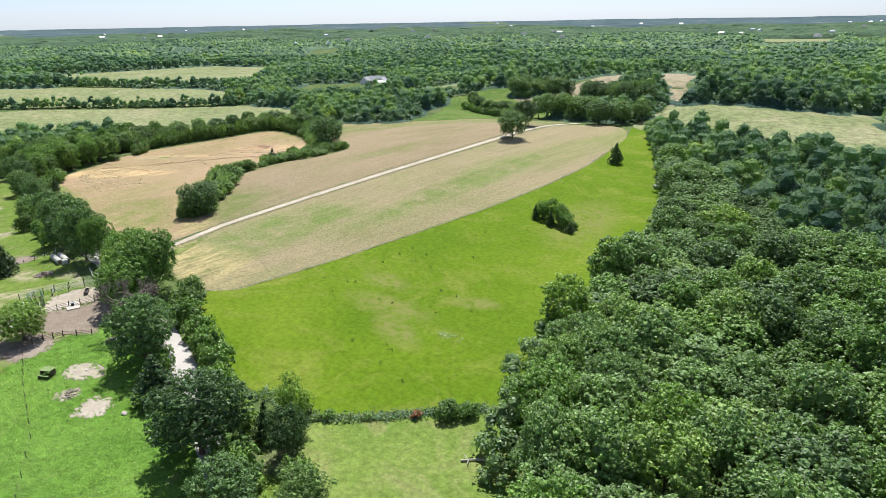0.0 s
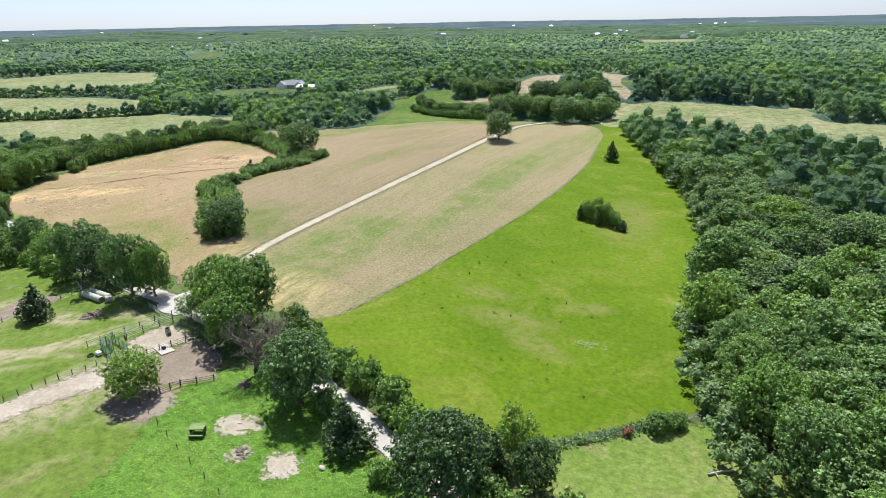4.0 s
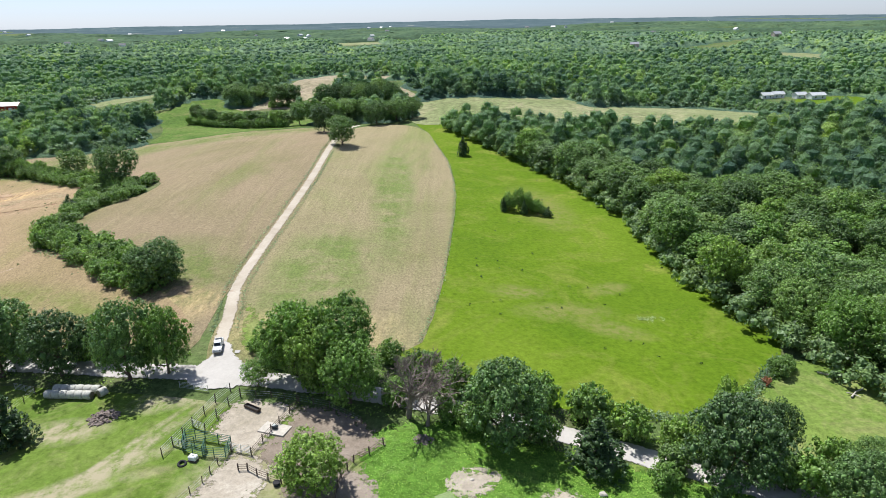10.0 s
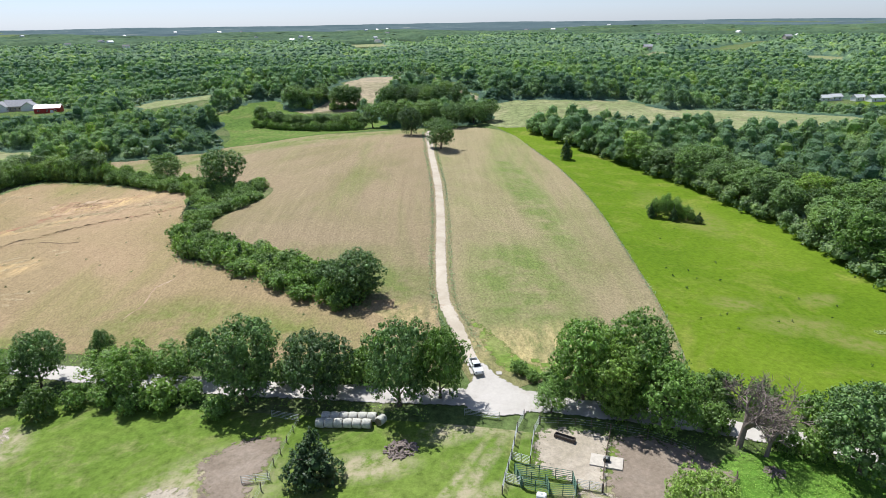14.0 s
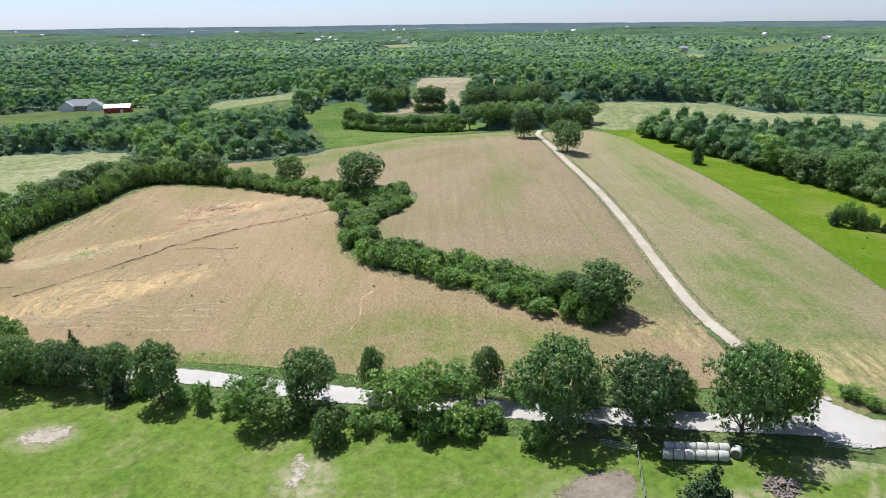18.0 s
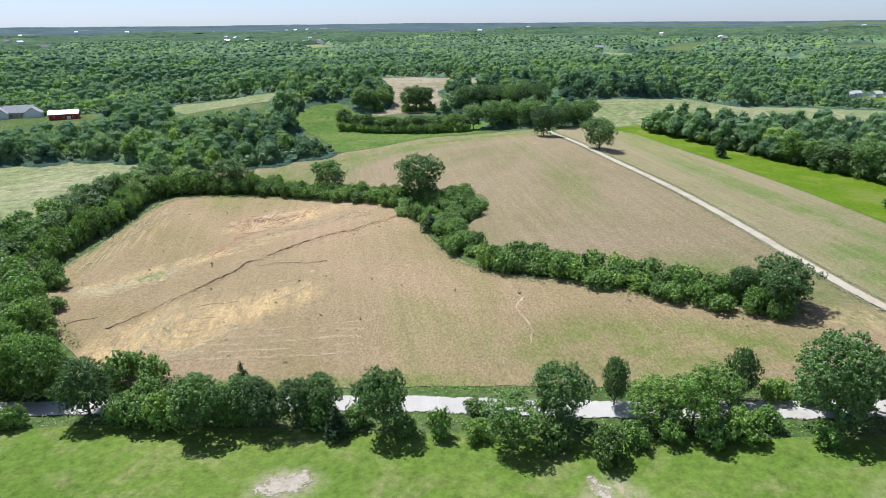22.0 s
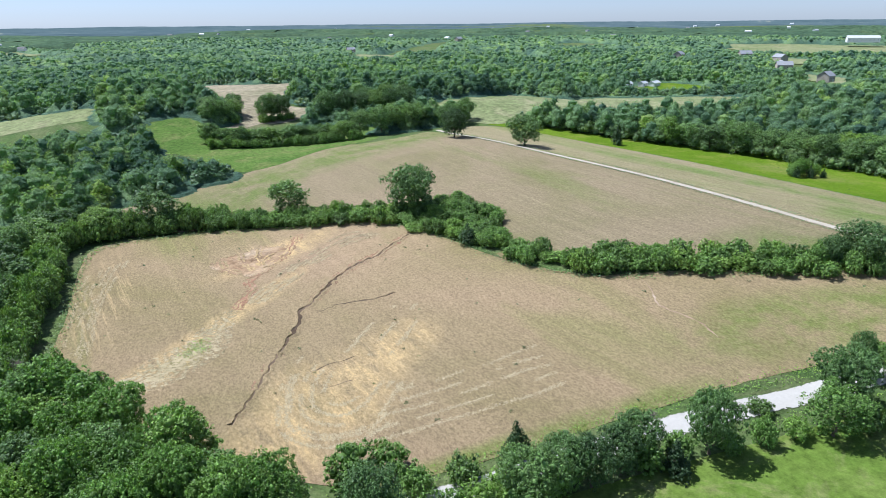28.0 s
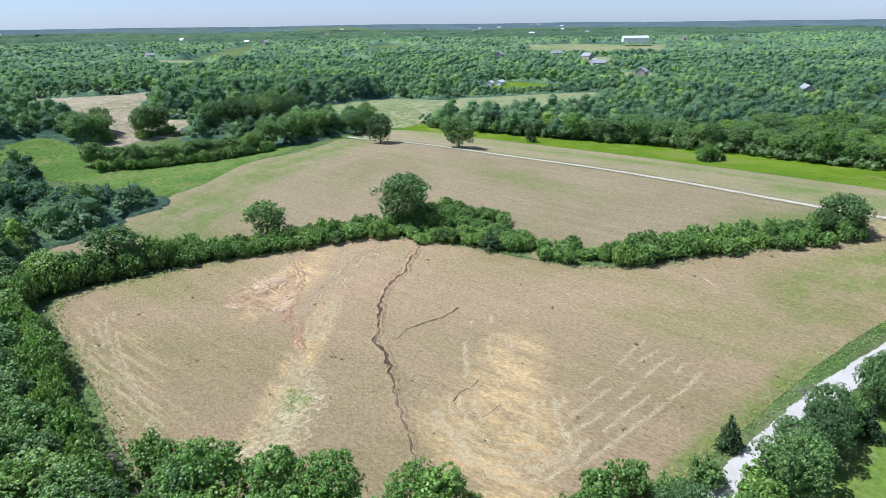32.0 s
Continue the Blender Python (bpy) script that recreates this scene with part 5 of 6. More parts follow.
def far_ridge():
    """The last ridge before the sky, with distance haze painted as its blue."""
    m, n, l, b = mat("far_haze_blue_ridge", 1.0, 0.0)
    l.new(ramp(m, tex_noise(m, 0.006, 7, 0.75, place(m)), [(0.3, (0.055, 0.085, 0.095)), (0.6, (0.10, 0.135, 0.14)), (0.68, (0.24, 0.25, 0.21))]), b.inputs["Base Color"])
    v, t = [], []
    k = 700
    for i in range(k + 1):
        a = radians(-15 + 210 * i / k)
        for r, h in ((2900, -4), (2930, 17), (3500, 19), (3530, 24), (4300, 26), (4330, 34), (4700, 36)):
            x, y = -200 + r * math.cos(a), 60 + r * math.sin(a)
            v.append((x, y, h + 4.5 * noise.noise((x / 700, y / 700, 1)) + 2 * noise.noise((x / 160, y / 160, 4)) + 1.5 * noise.noise((x / 50, y / 50, 7))))
    for i in range(k):
        for j in range(6):
            a = 7 * i + j
            t += [(a, a + 7, a + 8), (a, a + 8, a + 1)]
    tagged(obj("backdrop", tri_mesh("backdrop", v, t, True), m), "wooded ridge on the horizon, painted haze blue", "ridge", "", "structure")


far_ridge()


# ---- farm things ----
WOODPOST = plain("weathered_post", (0.12, 0.095, 0.075), 0.9, 0, 0.35, 5.0, 0.1)
GREENPAINT = plain("green_painted_steel", (0.06, 0.13, 0.09), 0.5, 0.0, 0.25, 4.0)
GREYSTEEL = plain("galvanised_steel", (0.42, 0.44, 0.42), 0.45, 0.4, 0.2, 4.0)
WHITEPAINT = plain("white_paint", (0.75, 0.75, 0.73), 0.45, 0, 0.08, 3.0)
CONCRETE = plain("pale_concrete", (0.43, 0.39, 0.33), 0.85, 0, 0.18, 1.5)
RUBBER = plain("black_rubber", (0.02, 0.02, 0.02), 0.8, 0, 0.2, 5.0)
GLASS = plain("dark_glass", (0.012, 0.015, 0.018), 0.08, 0, 0.0, 1.0, 0.6)
HAYBALE = plain("weathered_hay", (0.46, 0.45, 0.39), 0.95, 0, 0.28, 3.0, 0.05)
HAYEND = plain("dark_hay_end", (0.20, 0.17, 0.12), 0.95, 0, 0.35, 4.0, 0.05)
REDPAINT = plain("red_barn_paint", (0.36, 0.035, 0.03), 0.6, 0, 0.15, 0.6)
ROOFTIN = plain("pale_tin_roof", (0.60, 0.60, 0.58), 0.5, 0.2, 0.1, 0.5)
SHINGLE = plain("grey_shingles", (0.16, 0.155, 0.16), 0.85, 0, 0.25, 0.8)
STONEWALL = plain("tan_masonry", (0.42, 0.36, 0.29), 0.85, 0, 0.2, 0.6)
GREENWOOD = plain("green_stained_boards", (0.20, 0.27, 0.10), 0.8, 0, 0.25, 3.0)
REDLEAF = leafage("rust_red_leaves", (0.20, 0.085, 0.04), (0.22, 0.09, 0.045), (0.26, 0.11, 0.05), 0.3)
BLUEBARREL = plain("dark_plastic", (0.02, 0.03, 0.035), 0.5, 0, 0.1, 3.0)


def box_bm(sx, sy, sz, bev=0.02, at=(0, 0, 0)):
    bm = bmesh.new()
    bmesh.ops.create_cube(bm, size=1)
    bmesh.ops.scale(bm, vec=(sx, sy, sz), verts=bm.verts)
    if bev:
        bmesh.ops.bevel(bm, geom=bm.edges[:], offset=min(bev, 0.45 * min(sx, sy, sz)), segments=1, affect='EDGES')
    bmesh.ops.translate(bm, vec=at, verts=bm.verts)
    return bm


def tube_bm(a, b, r, r2=None, sides=8):
    bm = bmesh.new()
    a, b = Vector(a), Vector(b)
    bmesh.ops.create_cone(bm, cap_ends=True, segments=sides, radius1=r, radius2=r if r2 is None else r2, depth=(b - a).length)
    bm.transform(Matrix.Translation((a + b) / 2) @ (b - a).to_track_quat("Z", "Y").to_matrix().to_4x4())
    return bm


def root(name, x, y, label, category, turn=0.0, group="", z=0.0):
    r = new(name)
    r.matrix_world = pose(x, y, gz(x, y) + z, 0, 0, turn)
    return tagged(r, label, category, group)


POST = {}


def post_mesh(r, h, m, sides=7):
    k = (r, h, m.name)
    if k not in POST:
        bm = tube_bm((0, 0, -0.4), (0, 0, h), r, r * 0.92, sides)
        me = bpy.data.meshes.new("post")
        bm.to_mesh(me)
        bm.free()
        me.materials.append(m)
        POST[k] = me
    return POST[k]


def fence(name, pts, gap, h, r, rails, rail_r, pm, rm, label, rail_name="rail", jitter=0.08, group="fences"):
    """Posts along a line with rails or wires between them."""
    rf = random.Random(len(pts) * 31 + int(pts[0][0] * 7))
    thing = root(name, pts[0][0], pts[0][1], label, "fence", 0, group)
    inv = thing.matrix_world.inverted()
    spots = []
    for (ax, ay), (bx, by) in zip(pts, pts[1:]):
        k = max(1, round(math.hypot(bx - ax, by - ay) / gap))
        spots += [(ax + (bx - ax) * i / k, ay + (by - ay) * i / k) for i in range(k)]
    spots.append(pts[-1])
    for x, y in spots:
        p = new("post", post_mesh(r, h, pm))
        p.parent = thing
        p.matrix_local = inv @ pose(x, y, gz(x, y), rf.gauss(0, 2), rf.gauss(0, 2), rf.uniform(0, 90)) @ Matrix.Scale(rf.uniform(1 - jitter, 1 + jitter), 4)
    for q in rails:
        for (ax, ay), (bx, by) in zip(spots, spots[1:]):
            a = inv @ Vector((ax, ay, gz(ax, ay) + q + rf.gauss(0, 0.01)))
            b = inv @ Vector((bx, by, gz(bx, by) + q + rf.gauss(0, 0.01)))
            part(rail_name, tube_bm(a, b, rail_r, None, 5), rm, thing)
    return thing


def panel(name, a, b, h, bars, m, label, r=0.03, category="gate", uprights=3):
    """A tubular steel panel or gate standing between two points."""
    length = math.hypot(b[0] - a[0], b[1] - a[1])
    thing = root(name, a[0], a[1], label, category, math.degrees(math.atan2(b[1] - a[1], b[0] - a[0])), "steel panels")
    dz = gz(*b) - gz(*a)
    for i in range(bars):
        z = 0.25 + (h - 0.25) * i / (bars - 1)
        part("bar", tube_bm((0, 0, z), (length, 0, z + dz), r, None, 6), m, thing)
    for i in range(uprights):
        x = length * i / (uprights - 1)
        part("upright", tube_bm((x, 0, -0.1 + dz * x / length), (x, 0, h + 0.06 + dz * x / length), r * 1.5, None, 6), m, thing)
    return thing


# corral: alley fences, green chute, pens
fence("pipe_fence", [(-157.8, 60.8), (-159.2, 57.6), (-160.7, 51.6), (-162, 47.2), (-162.6, 44.8)], 2.6, 1.6, 0.09, (0.45, 0.8, 1.15, 1.5), 0.03, WOODPOST, GREYSTEEL, "wooden post and rail fence of the cattle alley")
fence("pipe_fence", [(-155.7, 59.2), (-156.8, 56.8), (-157.6, 53.5), (-158.3, 50.2)], 2.4, 1.6, 0.09, (0.45, 0.8, 1.15, 1.5), 0.03, WOODPOST, GREYSTEEL, "wooden post and rail fence of the cattle alley")
fence("board_fence", [(-145.6, 57.0), (-147.5, 51.8), (-148.9, 47.5), (-149.7, 44.5)], 2.6, 1.4, 0.09, (0.35, 0.7, 1.05), 0.035, WOODPOST, WOODPOST, "weathered wooden fence between the two pens")
fence("wire_fence", [(-155.6, 59.2), (-150.4, 58.6), (-146, 57.5), (-140.5, 55.8), (-135, 52)], 3.0, 1.3, 0.07, (0.4, 0.8, 1.2), 0.012, WOODPOST, GREYSTEEL, "wooden post and wire fence behind the pens", "wire")
fence("wire_fence", [(-152.8, 45.3), (-153.9, 42.7), (-154.8, 39), (-156.6, 35), (-157.8, 31), (-158.4, 26.5), (-159.5, 21.8), (-161, 14), (-163, 5)], 2.4, 1.25, 0.08, (0.35, 0.7, 1.1), 0.014, WOODPOST, GREYSTEEL, "old wooden post and wire fence along the dirt track", "wire")
fence("board_fence", [(-150.6, 41.3), (-149.3, 41.3), (-147.7, 40.2), (-146, 39.4), (-144, 38.6)], 1.9, 1.3, 0.11, (0.4, 0.75, 1.1), 0.035, WOODPOST, WOODPOST, "short dark wooden fence by the corral tree")
fence("board_fence", [(-131.2, 47), (-133, 44.8), (-135, 43), (-136.2, 39.8), (-136.4, 36)], 2.0, 1.35, 0.11, (0.4, 0.75, 1.1), 0.04, WOODPOST, WOODPOST, "weathered wooden plank fence beside the weed lot")
fence("wire_fence", [(-133.2, 35), (-122, 31), (-105.6, 26), (-93, 19.4), (-80, 12)], 4.5, 1.2, 0.06, (0.4, 0.8, 1.1), 0.006, WOODPOST, WOODPOST, "thin wire fence along the weed lot", "wire")
fence("wire_fence", [(-192.7, 64), (-193.6, 59), (-194.4, 54), (-195, 49), (-195.6, 44), (-196.5, 36)], 2.4, 1.3, 0.08, (0.4, 0.8, 1.15), 0.014, WOODPOST, GREYSTEEL, "wooden post and wire fence in the pasture", "wire")
fence("wire_fence", [(-78, 58.5), (-73, 63), (-68, 68), (-63.5, 73.5), (-59, 79)], 4.0, 1.1, 0.05, (0.4, 0.8), 0.012, WOODPOST, GREYSTEEL, "thin overgrown wire fence below the meadow", "wire")
for a, b in (((-160.6, 51.4), (-158.3, 50.2)), ((-162, 47.2), (-159.8, 46.2)), ((-152.8, 45.5), (-149.8, 44.6))):
    panel("tube_gate", a, b, 1.4, 6, GREYSTEEL, "grey tubular steel gate closing the alley")
for a, b in (((-160.6, 48.6), (-157.4, 47.9)), ((-157.4, 47.9), (-153.2, 46.6)), ((-160, 45.8), (-156.6, 44.4)), ((-156.6, 44.4), (-153.2, 44.0)), ((-160.6, 48.6), (-160, 45.8)), ((-153.2, 46.6), (-153.2, 44.0)), ((-160.4, 47.2), (-156.8, 46.2)), ((-156.8, 46.2), (-156.6, 44.4))):
    panel("chute_panel", a, b, 1.75, 6, GREENPAINT, "green tubular steel panel of the cattle chute", 0.04, "cattle panel", 3)
panel("tube_gate", (-166.8, 62.3), (-161.5, 60.8), 1.25, 5, GREYSTEEL, "long grey tubular gate at the pasture entrance")
panel("tube_gate", (-198.2, 50.8), (-194.2, 50.9), 1.3, 5, GREYSTEEL, "leaning grey tubular gate in the pasture")
panel("tube_gate", (-197.5, 66), (-192.7, 64), 1.3, 5, GREYSTEEL, "grey tubular gate beside the hay bales")

drape("corral_dirt", [(-157.6, 51), (-155.6, 58), (-146, 56.6), (-146.5, 52), (-149.5, 45), (-152.8, 45.6), (-156.4, 48.6)], 0.9, 0.10, DIRT, "dry trodden dirt floor of the pen", "dirt", 0.6)
drape("corral_mud", [(-149, 45), (-146.3, 52), (-145.5, 56.5), (-138, 55), (-131, 48), (-134, 44), (-138, 41), (-145, 40.5)], 0.9, 0.11, MUD, "dark trodden mud in the pen", "mud", 0.6)
drape("dirt_track", [(-149.6, 44.5), (-145.6, 41), (-147.2, 35), (-150.6, 29), (-153.4, 18), (-158.6, 2), (-166, -10), (-169, -6), (-165.5, 4), (-160.6, 16), (-158, 29), (-155.6, 37), (-152.9, 44.5)], 0.55, 0.12, DIRT, "bare dirt track beside the fence", "track", 0.6)
drape("tree_shade_dirt", [(-143, 40), (-137, 42), (-132, 40), (-131, 34), (-137, 31), (-143, 34)], 0.9, 0.13, MUD, "bare trampled earth under the corral tree", "dirt", 0.6)
drape("bare_patch", [(-122, 38), (-121.5, 42), (-117, 43), (-114.5, 41), (-116, 38), (-119, 36.5)], 0.8, 0.13, DIRT, "bare dirt circle in the weeds", "dirt", 0.6)
drape("bare_patch", [(-109, 34.5), (-109.5, 38), (-106, 39.3), (-103.5, 37.5), (-103.8, 34), (-106.5, 32.6)], 0.8, 0.13, DIRT, "bare dirt circle in the weeds", "dirt", 0.6)
drape("bare_patch", [(-115, 33), (-115, 36.6), (-112.5, 37), (-111.3, 35), (-112.6, 32.8)], 0.8, 0.13, DIRT, "small bare patch with trampled stalks", "dirt", 0.6)
drape("bare_patch", [(-291.5, 76), (-288.5, 79.5), (-284, 79.3), (-282.5, 77), (-285.5, 74.6)], 0.8, 0.13, DIRT, "round bare feeding ring in the pasture", "dirt", 0.6)
drape("bare_patch", [(-243.6, 63), (-243.8, 69), (-242.2, 69.5), (-240.8, 66), (-241.5, 62)], 0.8, 0.13, DIRT, "worn bare strip under the roadside trees", "dirt", 0.8)
drape("bare_patch", [(-204, 50), (-206, 57), (-200, 61), (-194, 59.5), (-195.8, 52), (-197, 46), (-202, 43)], 0.9, 0.12, MUD, "worn bare earth by the pasture gate", "dirt", 0.8)
drape("bare_patch", [(-213, 47), (-210, 51.5), (-204.5, 50.5), (-206, 46), (-212, 43)], 0.8, 0.13, DIRT, "grey bare earth with rubble in the pasture", "dirt", 0.6)


def bale(x, y, turn, rb):
    """Round hay bale lying on its side."""
    thing = root("hay_bale", x, y, "weathered grey round hay bale in a row", "hay bale", turn, "hay bales")
    bm = bmesh.new()
    prof = [(-0.70, 0.60), (-0.66, 0.70), (-0.3, 0.745), (0.0, 0.75), (0.3, 0.74), (0.66, 0.70), (0.70, 0.60)]
    seg = 20
    rows = [[bm.verts.new((px, pr * math.cos(6.2832 * k / seg) * rb.uniform(.985, 1.015), 0.74 + pr * math.sin(6.2832 * k / seg) * rb.uniform(.985, 1.015))) for k in range(seg)] for px, pr in prof]
    for a, b in zip(rows, rows[1:]):
        for k in range(seg):
            bm.faces.new((a[k], a[(k + 1) % seg], b[(k + 1) % seg], b[k]))
    bmesh.ops.recalc_face_normals(bm, faces=bm.faces)
    for f in bm.faces:
        f.smooth = True
    part("roll", bm, HAYBALE, thing)
    for sx in (-1, 1):
        bm = bmesh.new()
        bmesh.ops.create_circle(bm, cap_ends=True, segments=20, radius=0.61)
        bm.transform(pose(sx * 0.695, 0, 0.74, 0, 90 * sx, 0))
        part("end", bm, HAYEND, thing, "darker straw bale end")
    return thing


rb = random.Random(9)
for i in range(6):
    bale(-189.0 + 1.46 * i, 62.2 - 0.25 * i, -9.6 + rb.uniform(-2, 2), rb)
    bale(-188.3 + 1.46 * i, 63.75 - 0.25 * i, -9.6 + rb.uniform(-2, 2), rb)
bale(-179.6, 61.6, 60, rb)


def pickup(x, y, turn):
    t = root("pickup_truck", x, y, "white pickup truck parked on the gravel lane", "truck", turn, "", 0.36)
    t.scale = (0.80, 0.80, 0.80)
    bm = bmesh.new()
    prof = [(-2.7, 0.45), (-2.7, 1.05), (-0.75, 1.08), (1.2, 1.12), (2.55, 1.0), (2.72, 0.75), (2.7, 0.42)]
    sides = [[bm.verts.new((px, sy * 0.95, pz)) for px, pz in prof] for sy in (-1, 1)]
    n = len(prof)
    for k in range(n):
        bm.faces.new((sides[0][k], sides[0][(k + 1) % n], sides[1][(k + 1) % n], sides[1][k]))
    bm.faces.new(sides[0])
    bm.faces.new(sides[1][::-1])
    bmesh.ops.recalc_face_normals(bm, faces=bm.faces)
    bmesh.ops.bevel(bm, geom=bm.edges[:], offset=0.06, segments=2, affect='EDGES')
    part("body", bm, WHITEPAINT, t)
    bm = box_bm(2.1, 1.78, 0.78, 0.02, (0.05, 0, 1.45))
    for v in bm.verts:
        if v.co.z > 1.5:
            v.co.x = 0.05 + (v.co.x - 0.05) * 0.72 - 0.12
            v.co.y *= 0.84
    part("cab", bm, WHITEPAINT, t)
    part("bed", box_bm(1.75, 1.55, 0.06, 0.01, (-1.75, 0, 1.10)), RUBBER, t, "dark open load bed")
    for sy in (-1, 1):
        part("bed_side", box_bm(1.9, 0.1, 0.42, 0.03, (-1.75, sy * 0.86, 1.22)), WHITEPAINT, t)
    part("tailgate", box_bm(0.1, 1.8, 0.42, 0.03, (-2.68, 0, 1.22)), WHITEPAINT, t)
    part("windscreen", tilt_pane(0.98, 0.74, 1.5, 0.5), GLASS, t, "dark glass")
    part("rear_window", tilt_pane(-0.93, -0.78, 1.5, 0.42), GLASS, t, "dark glass")
    for sy in (-1, 1):
        part("side_window", box_bm(1.25, 0.05, 0.36, 0.02, (-0.02, sy * 0.815, 1.55)), GLASS, t, "dark glass")
        part("headlight", box_bm(0.08, 0.34, 0.18, 0.03, (2.70, sy * 0.68, 0.82)), GLASS, t, "glass headlight")
        part("mirror", box_bm(0.12, 0.22, 0.16, 0.03, (0.85, sy * 1.05, 1.3)), RUBBER, t)
    part("bumper", box_bm(0.18, 1.86, 0.2, 0.04, (2.76, 0, 0.5)), GREYSTEEL, t)
    for sx in (-1.75, 1.72):
        for sy in (-1, 1):
            w = part("wheel", tube_bm((sx, sy * 0.72, 0.18), (sx, sy * 0.98, 0.18), 0.38, None, 18), RUBBER, t)
            part("rim", tube_bm((sx, sy * 0.95, 0.18), (sx, sy * 0.99, 0.18), 0.22, None, 14), GREYSTEEL, w, "grey steel rim")
    return t


def tilt_pane(x0, x1, z, h):
    bm = bmesh.new()
    v = [bm.verts.new(p) for p in ((x0 + 0.12, -0.74, z - h / 2), (x0 + 0.12, 0.74, z - h / 2), (x1, 0.64, z + h / 2), (x1, -0.64, z + h / 2))]
    f = bm.faces.new(v)
    r = bmesh.ops.extrude_face_region(bm, geom=[f])
    d = 0.05 if x0 > 0 else -0.05
    bmesh.ops.translate(bm, vec=(d, 0, 0.02), verts=[e for e in r["geom"] if isinstance(e, bmesh.types.BMVert)])
    bmesh.ops.recalc_face_normals(bm, faces=bm.faces)
    return bm


pickup(-164.3, 74.6, 282)

# trough, pad with drinker, tank and tyres
t = root("feed_trough", -152.6, 55.4, "long dark feed trough on skids in the pen", "trough", -32)
part("bunk_floor", box_bm(2.9, 0.6, 0.06, 0.01, (0, 0, 0.34)), RUBBER, t)
for sy in (-1, 1):
    part("bunk_side", box_bm(3.0, 0.07, 0.36, 0.01, (0, sy * 0.36, 0.5)), WOODPOST, t)
    part("skid", box_bm(3.1, 0.1, 0.3, 0.01, (0, sy * 0.25, 0.14)), WOODPOST, t)
for sx in (-1, 1):
    part("bunk_end", box_bm(0.07, 0.8, 0.36, 0.01, (sx * 1.48, 0, 0.5)), WOODPOST, t)
t = root("concrete_pad", -147.8, 50.3, "pale concrete slab under the cattle waterer", "pad", -18)
for i in range(2):
    part("slab", box_bm(2.18, 2.6, 0.24, 0.02, (-1.1 + 2.2 * i, 0, 0.14)), CONCRETE, t)
t = root("cattle_waterer", -147.8, 50.3, "small dark cattle waterer standing on the slab", "waterer", -18, "", 0.25)
part("tub", box_bm(0.9, 0.6, 0.55, 0.08, (0, 0, 0.28)), BLUEBARREL, t)
part("lid", box_bm(0.5, 0.62, 0.1, 0.04, (-0.15, 0, 0.58)), GREYSTEEL, t, "grey steel lid")
t = root("stock_tank", -157.7, 43.7, "white plastic water tank beside the chute", "tank", -15)
part("tank_body", box_bm(1.25, 0.9, 0.75, 0.14, (0, 0, 0.5)), WHITEPAINT, t)
part("tank_cap", tube_bm((0, 0, 0.85), (0, 0, 0.95), 0.18, None, 14), GREYSTEEL, t)
part("cradle", box_bm(1.35, 1.0, 0.16, 0.02, (0, 0, 0.08)), WOODPOST, t)


def tyre(x, y, z, tilt, label="old black tractor tyre beside the chute"):
    thing = root("tyre", x, y, label, "tyre", 20, "tyres", z)
    bm = bmesh.new()
    seg, rs = 22, 9
    rows = []
    for i in range(seg):
        a = 6.2832 * i / seg
        rows.append([bm.verts.new(((0.5 + 0.17 * math.cos(6.2832 * j / rs)) * math.cos(a), (0.5 + 0.17 * math.cos(6.2832 * j / rs)) * math.sin(a), 0.17 + 0.16 * math.sin(6.2832 * j / rs))) for j in range(rs)])
    for i in range(seg):
        for j in range(rs):
            bm.faces.new((rows[i][j], rows[(i + 1) % seg][j], rows[(i + 1) % seg][(j + 1) % rs], rows[i][(j + 1) % rs]))
    bmesh.ops.recalc_face_normals(bm, faces=bm.faces)
    bm.transform(pose(0, 0, 0, tilt, 0, 0))
    part("tread", bm, RUBBER, thing)


tyre(-159.0, 42.9, 0.0, 12)
t = root("mineral_tub", -144.6, 38.4, "dark open tub by the wooden fence", "tub", 10)
part("tub_wall", tube_bm((0, 0, 0), (0, 0, 0.5), 0.42, 0.48, 18), BLUEBARREL, t)
part("tub_rim", tube_bm((0, 0, 0.48), (0, 0, 0.54), 0.50, None, 18), RUBBER, t)

# green stand in the weeds
t = root("garden_stand", -122.2, 35.2, "green boarded stand with a bench in the weeds", "stand", 28)
for i in range(5):
    part("top_board", box_bm(2.3, 0.30, 0.06, 0.01, (0, -0.64 + 0.32 * i, 1.35)), GREENWOOD, t)
for sx in (-1, 1):
    for sy in (-1, 1):
        part("leg", box_bm(0.1, 0.1, 1.34, 0.01, (sx * 0.98, sy * 0.6, 0.66)), WOODPOST, t)
part("back_panel", box_bm(2.0, 0.05, 0.95, 0.01, (0, 0.62, 0.8)), WOODPOST, t)
for sx in (-1, 1):
    part("side_panel", box_bm(0.05, 1.2, 0.95, 0.01, (sx * 1.0, 0, 0.8)), WOODPOST, t)
for i in range(2):
    part("bench_board", box_bm(2.3, 0.26, 0.06, 0.01, (0, -1.05 - 0.28 * i, 0.62)), GREENWOOD, t)
for sx in (-1, 1):
    part("bench_leg", box_bm(0.08, 0.5, 0.6, 0.01, (sx * 0.9, -1.18, 0.3)), WOODPOST, t)
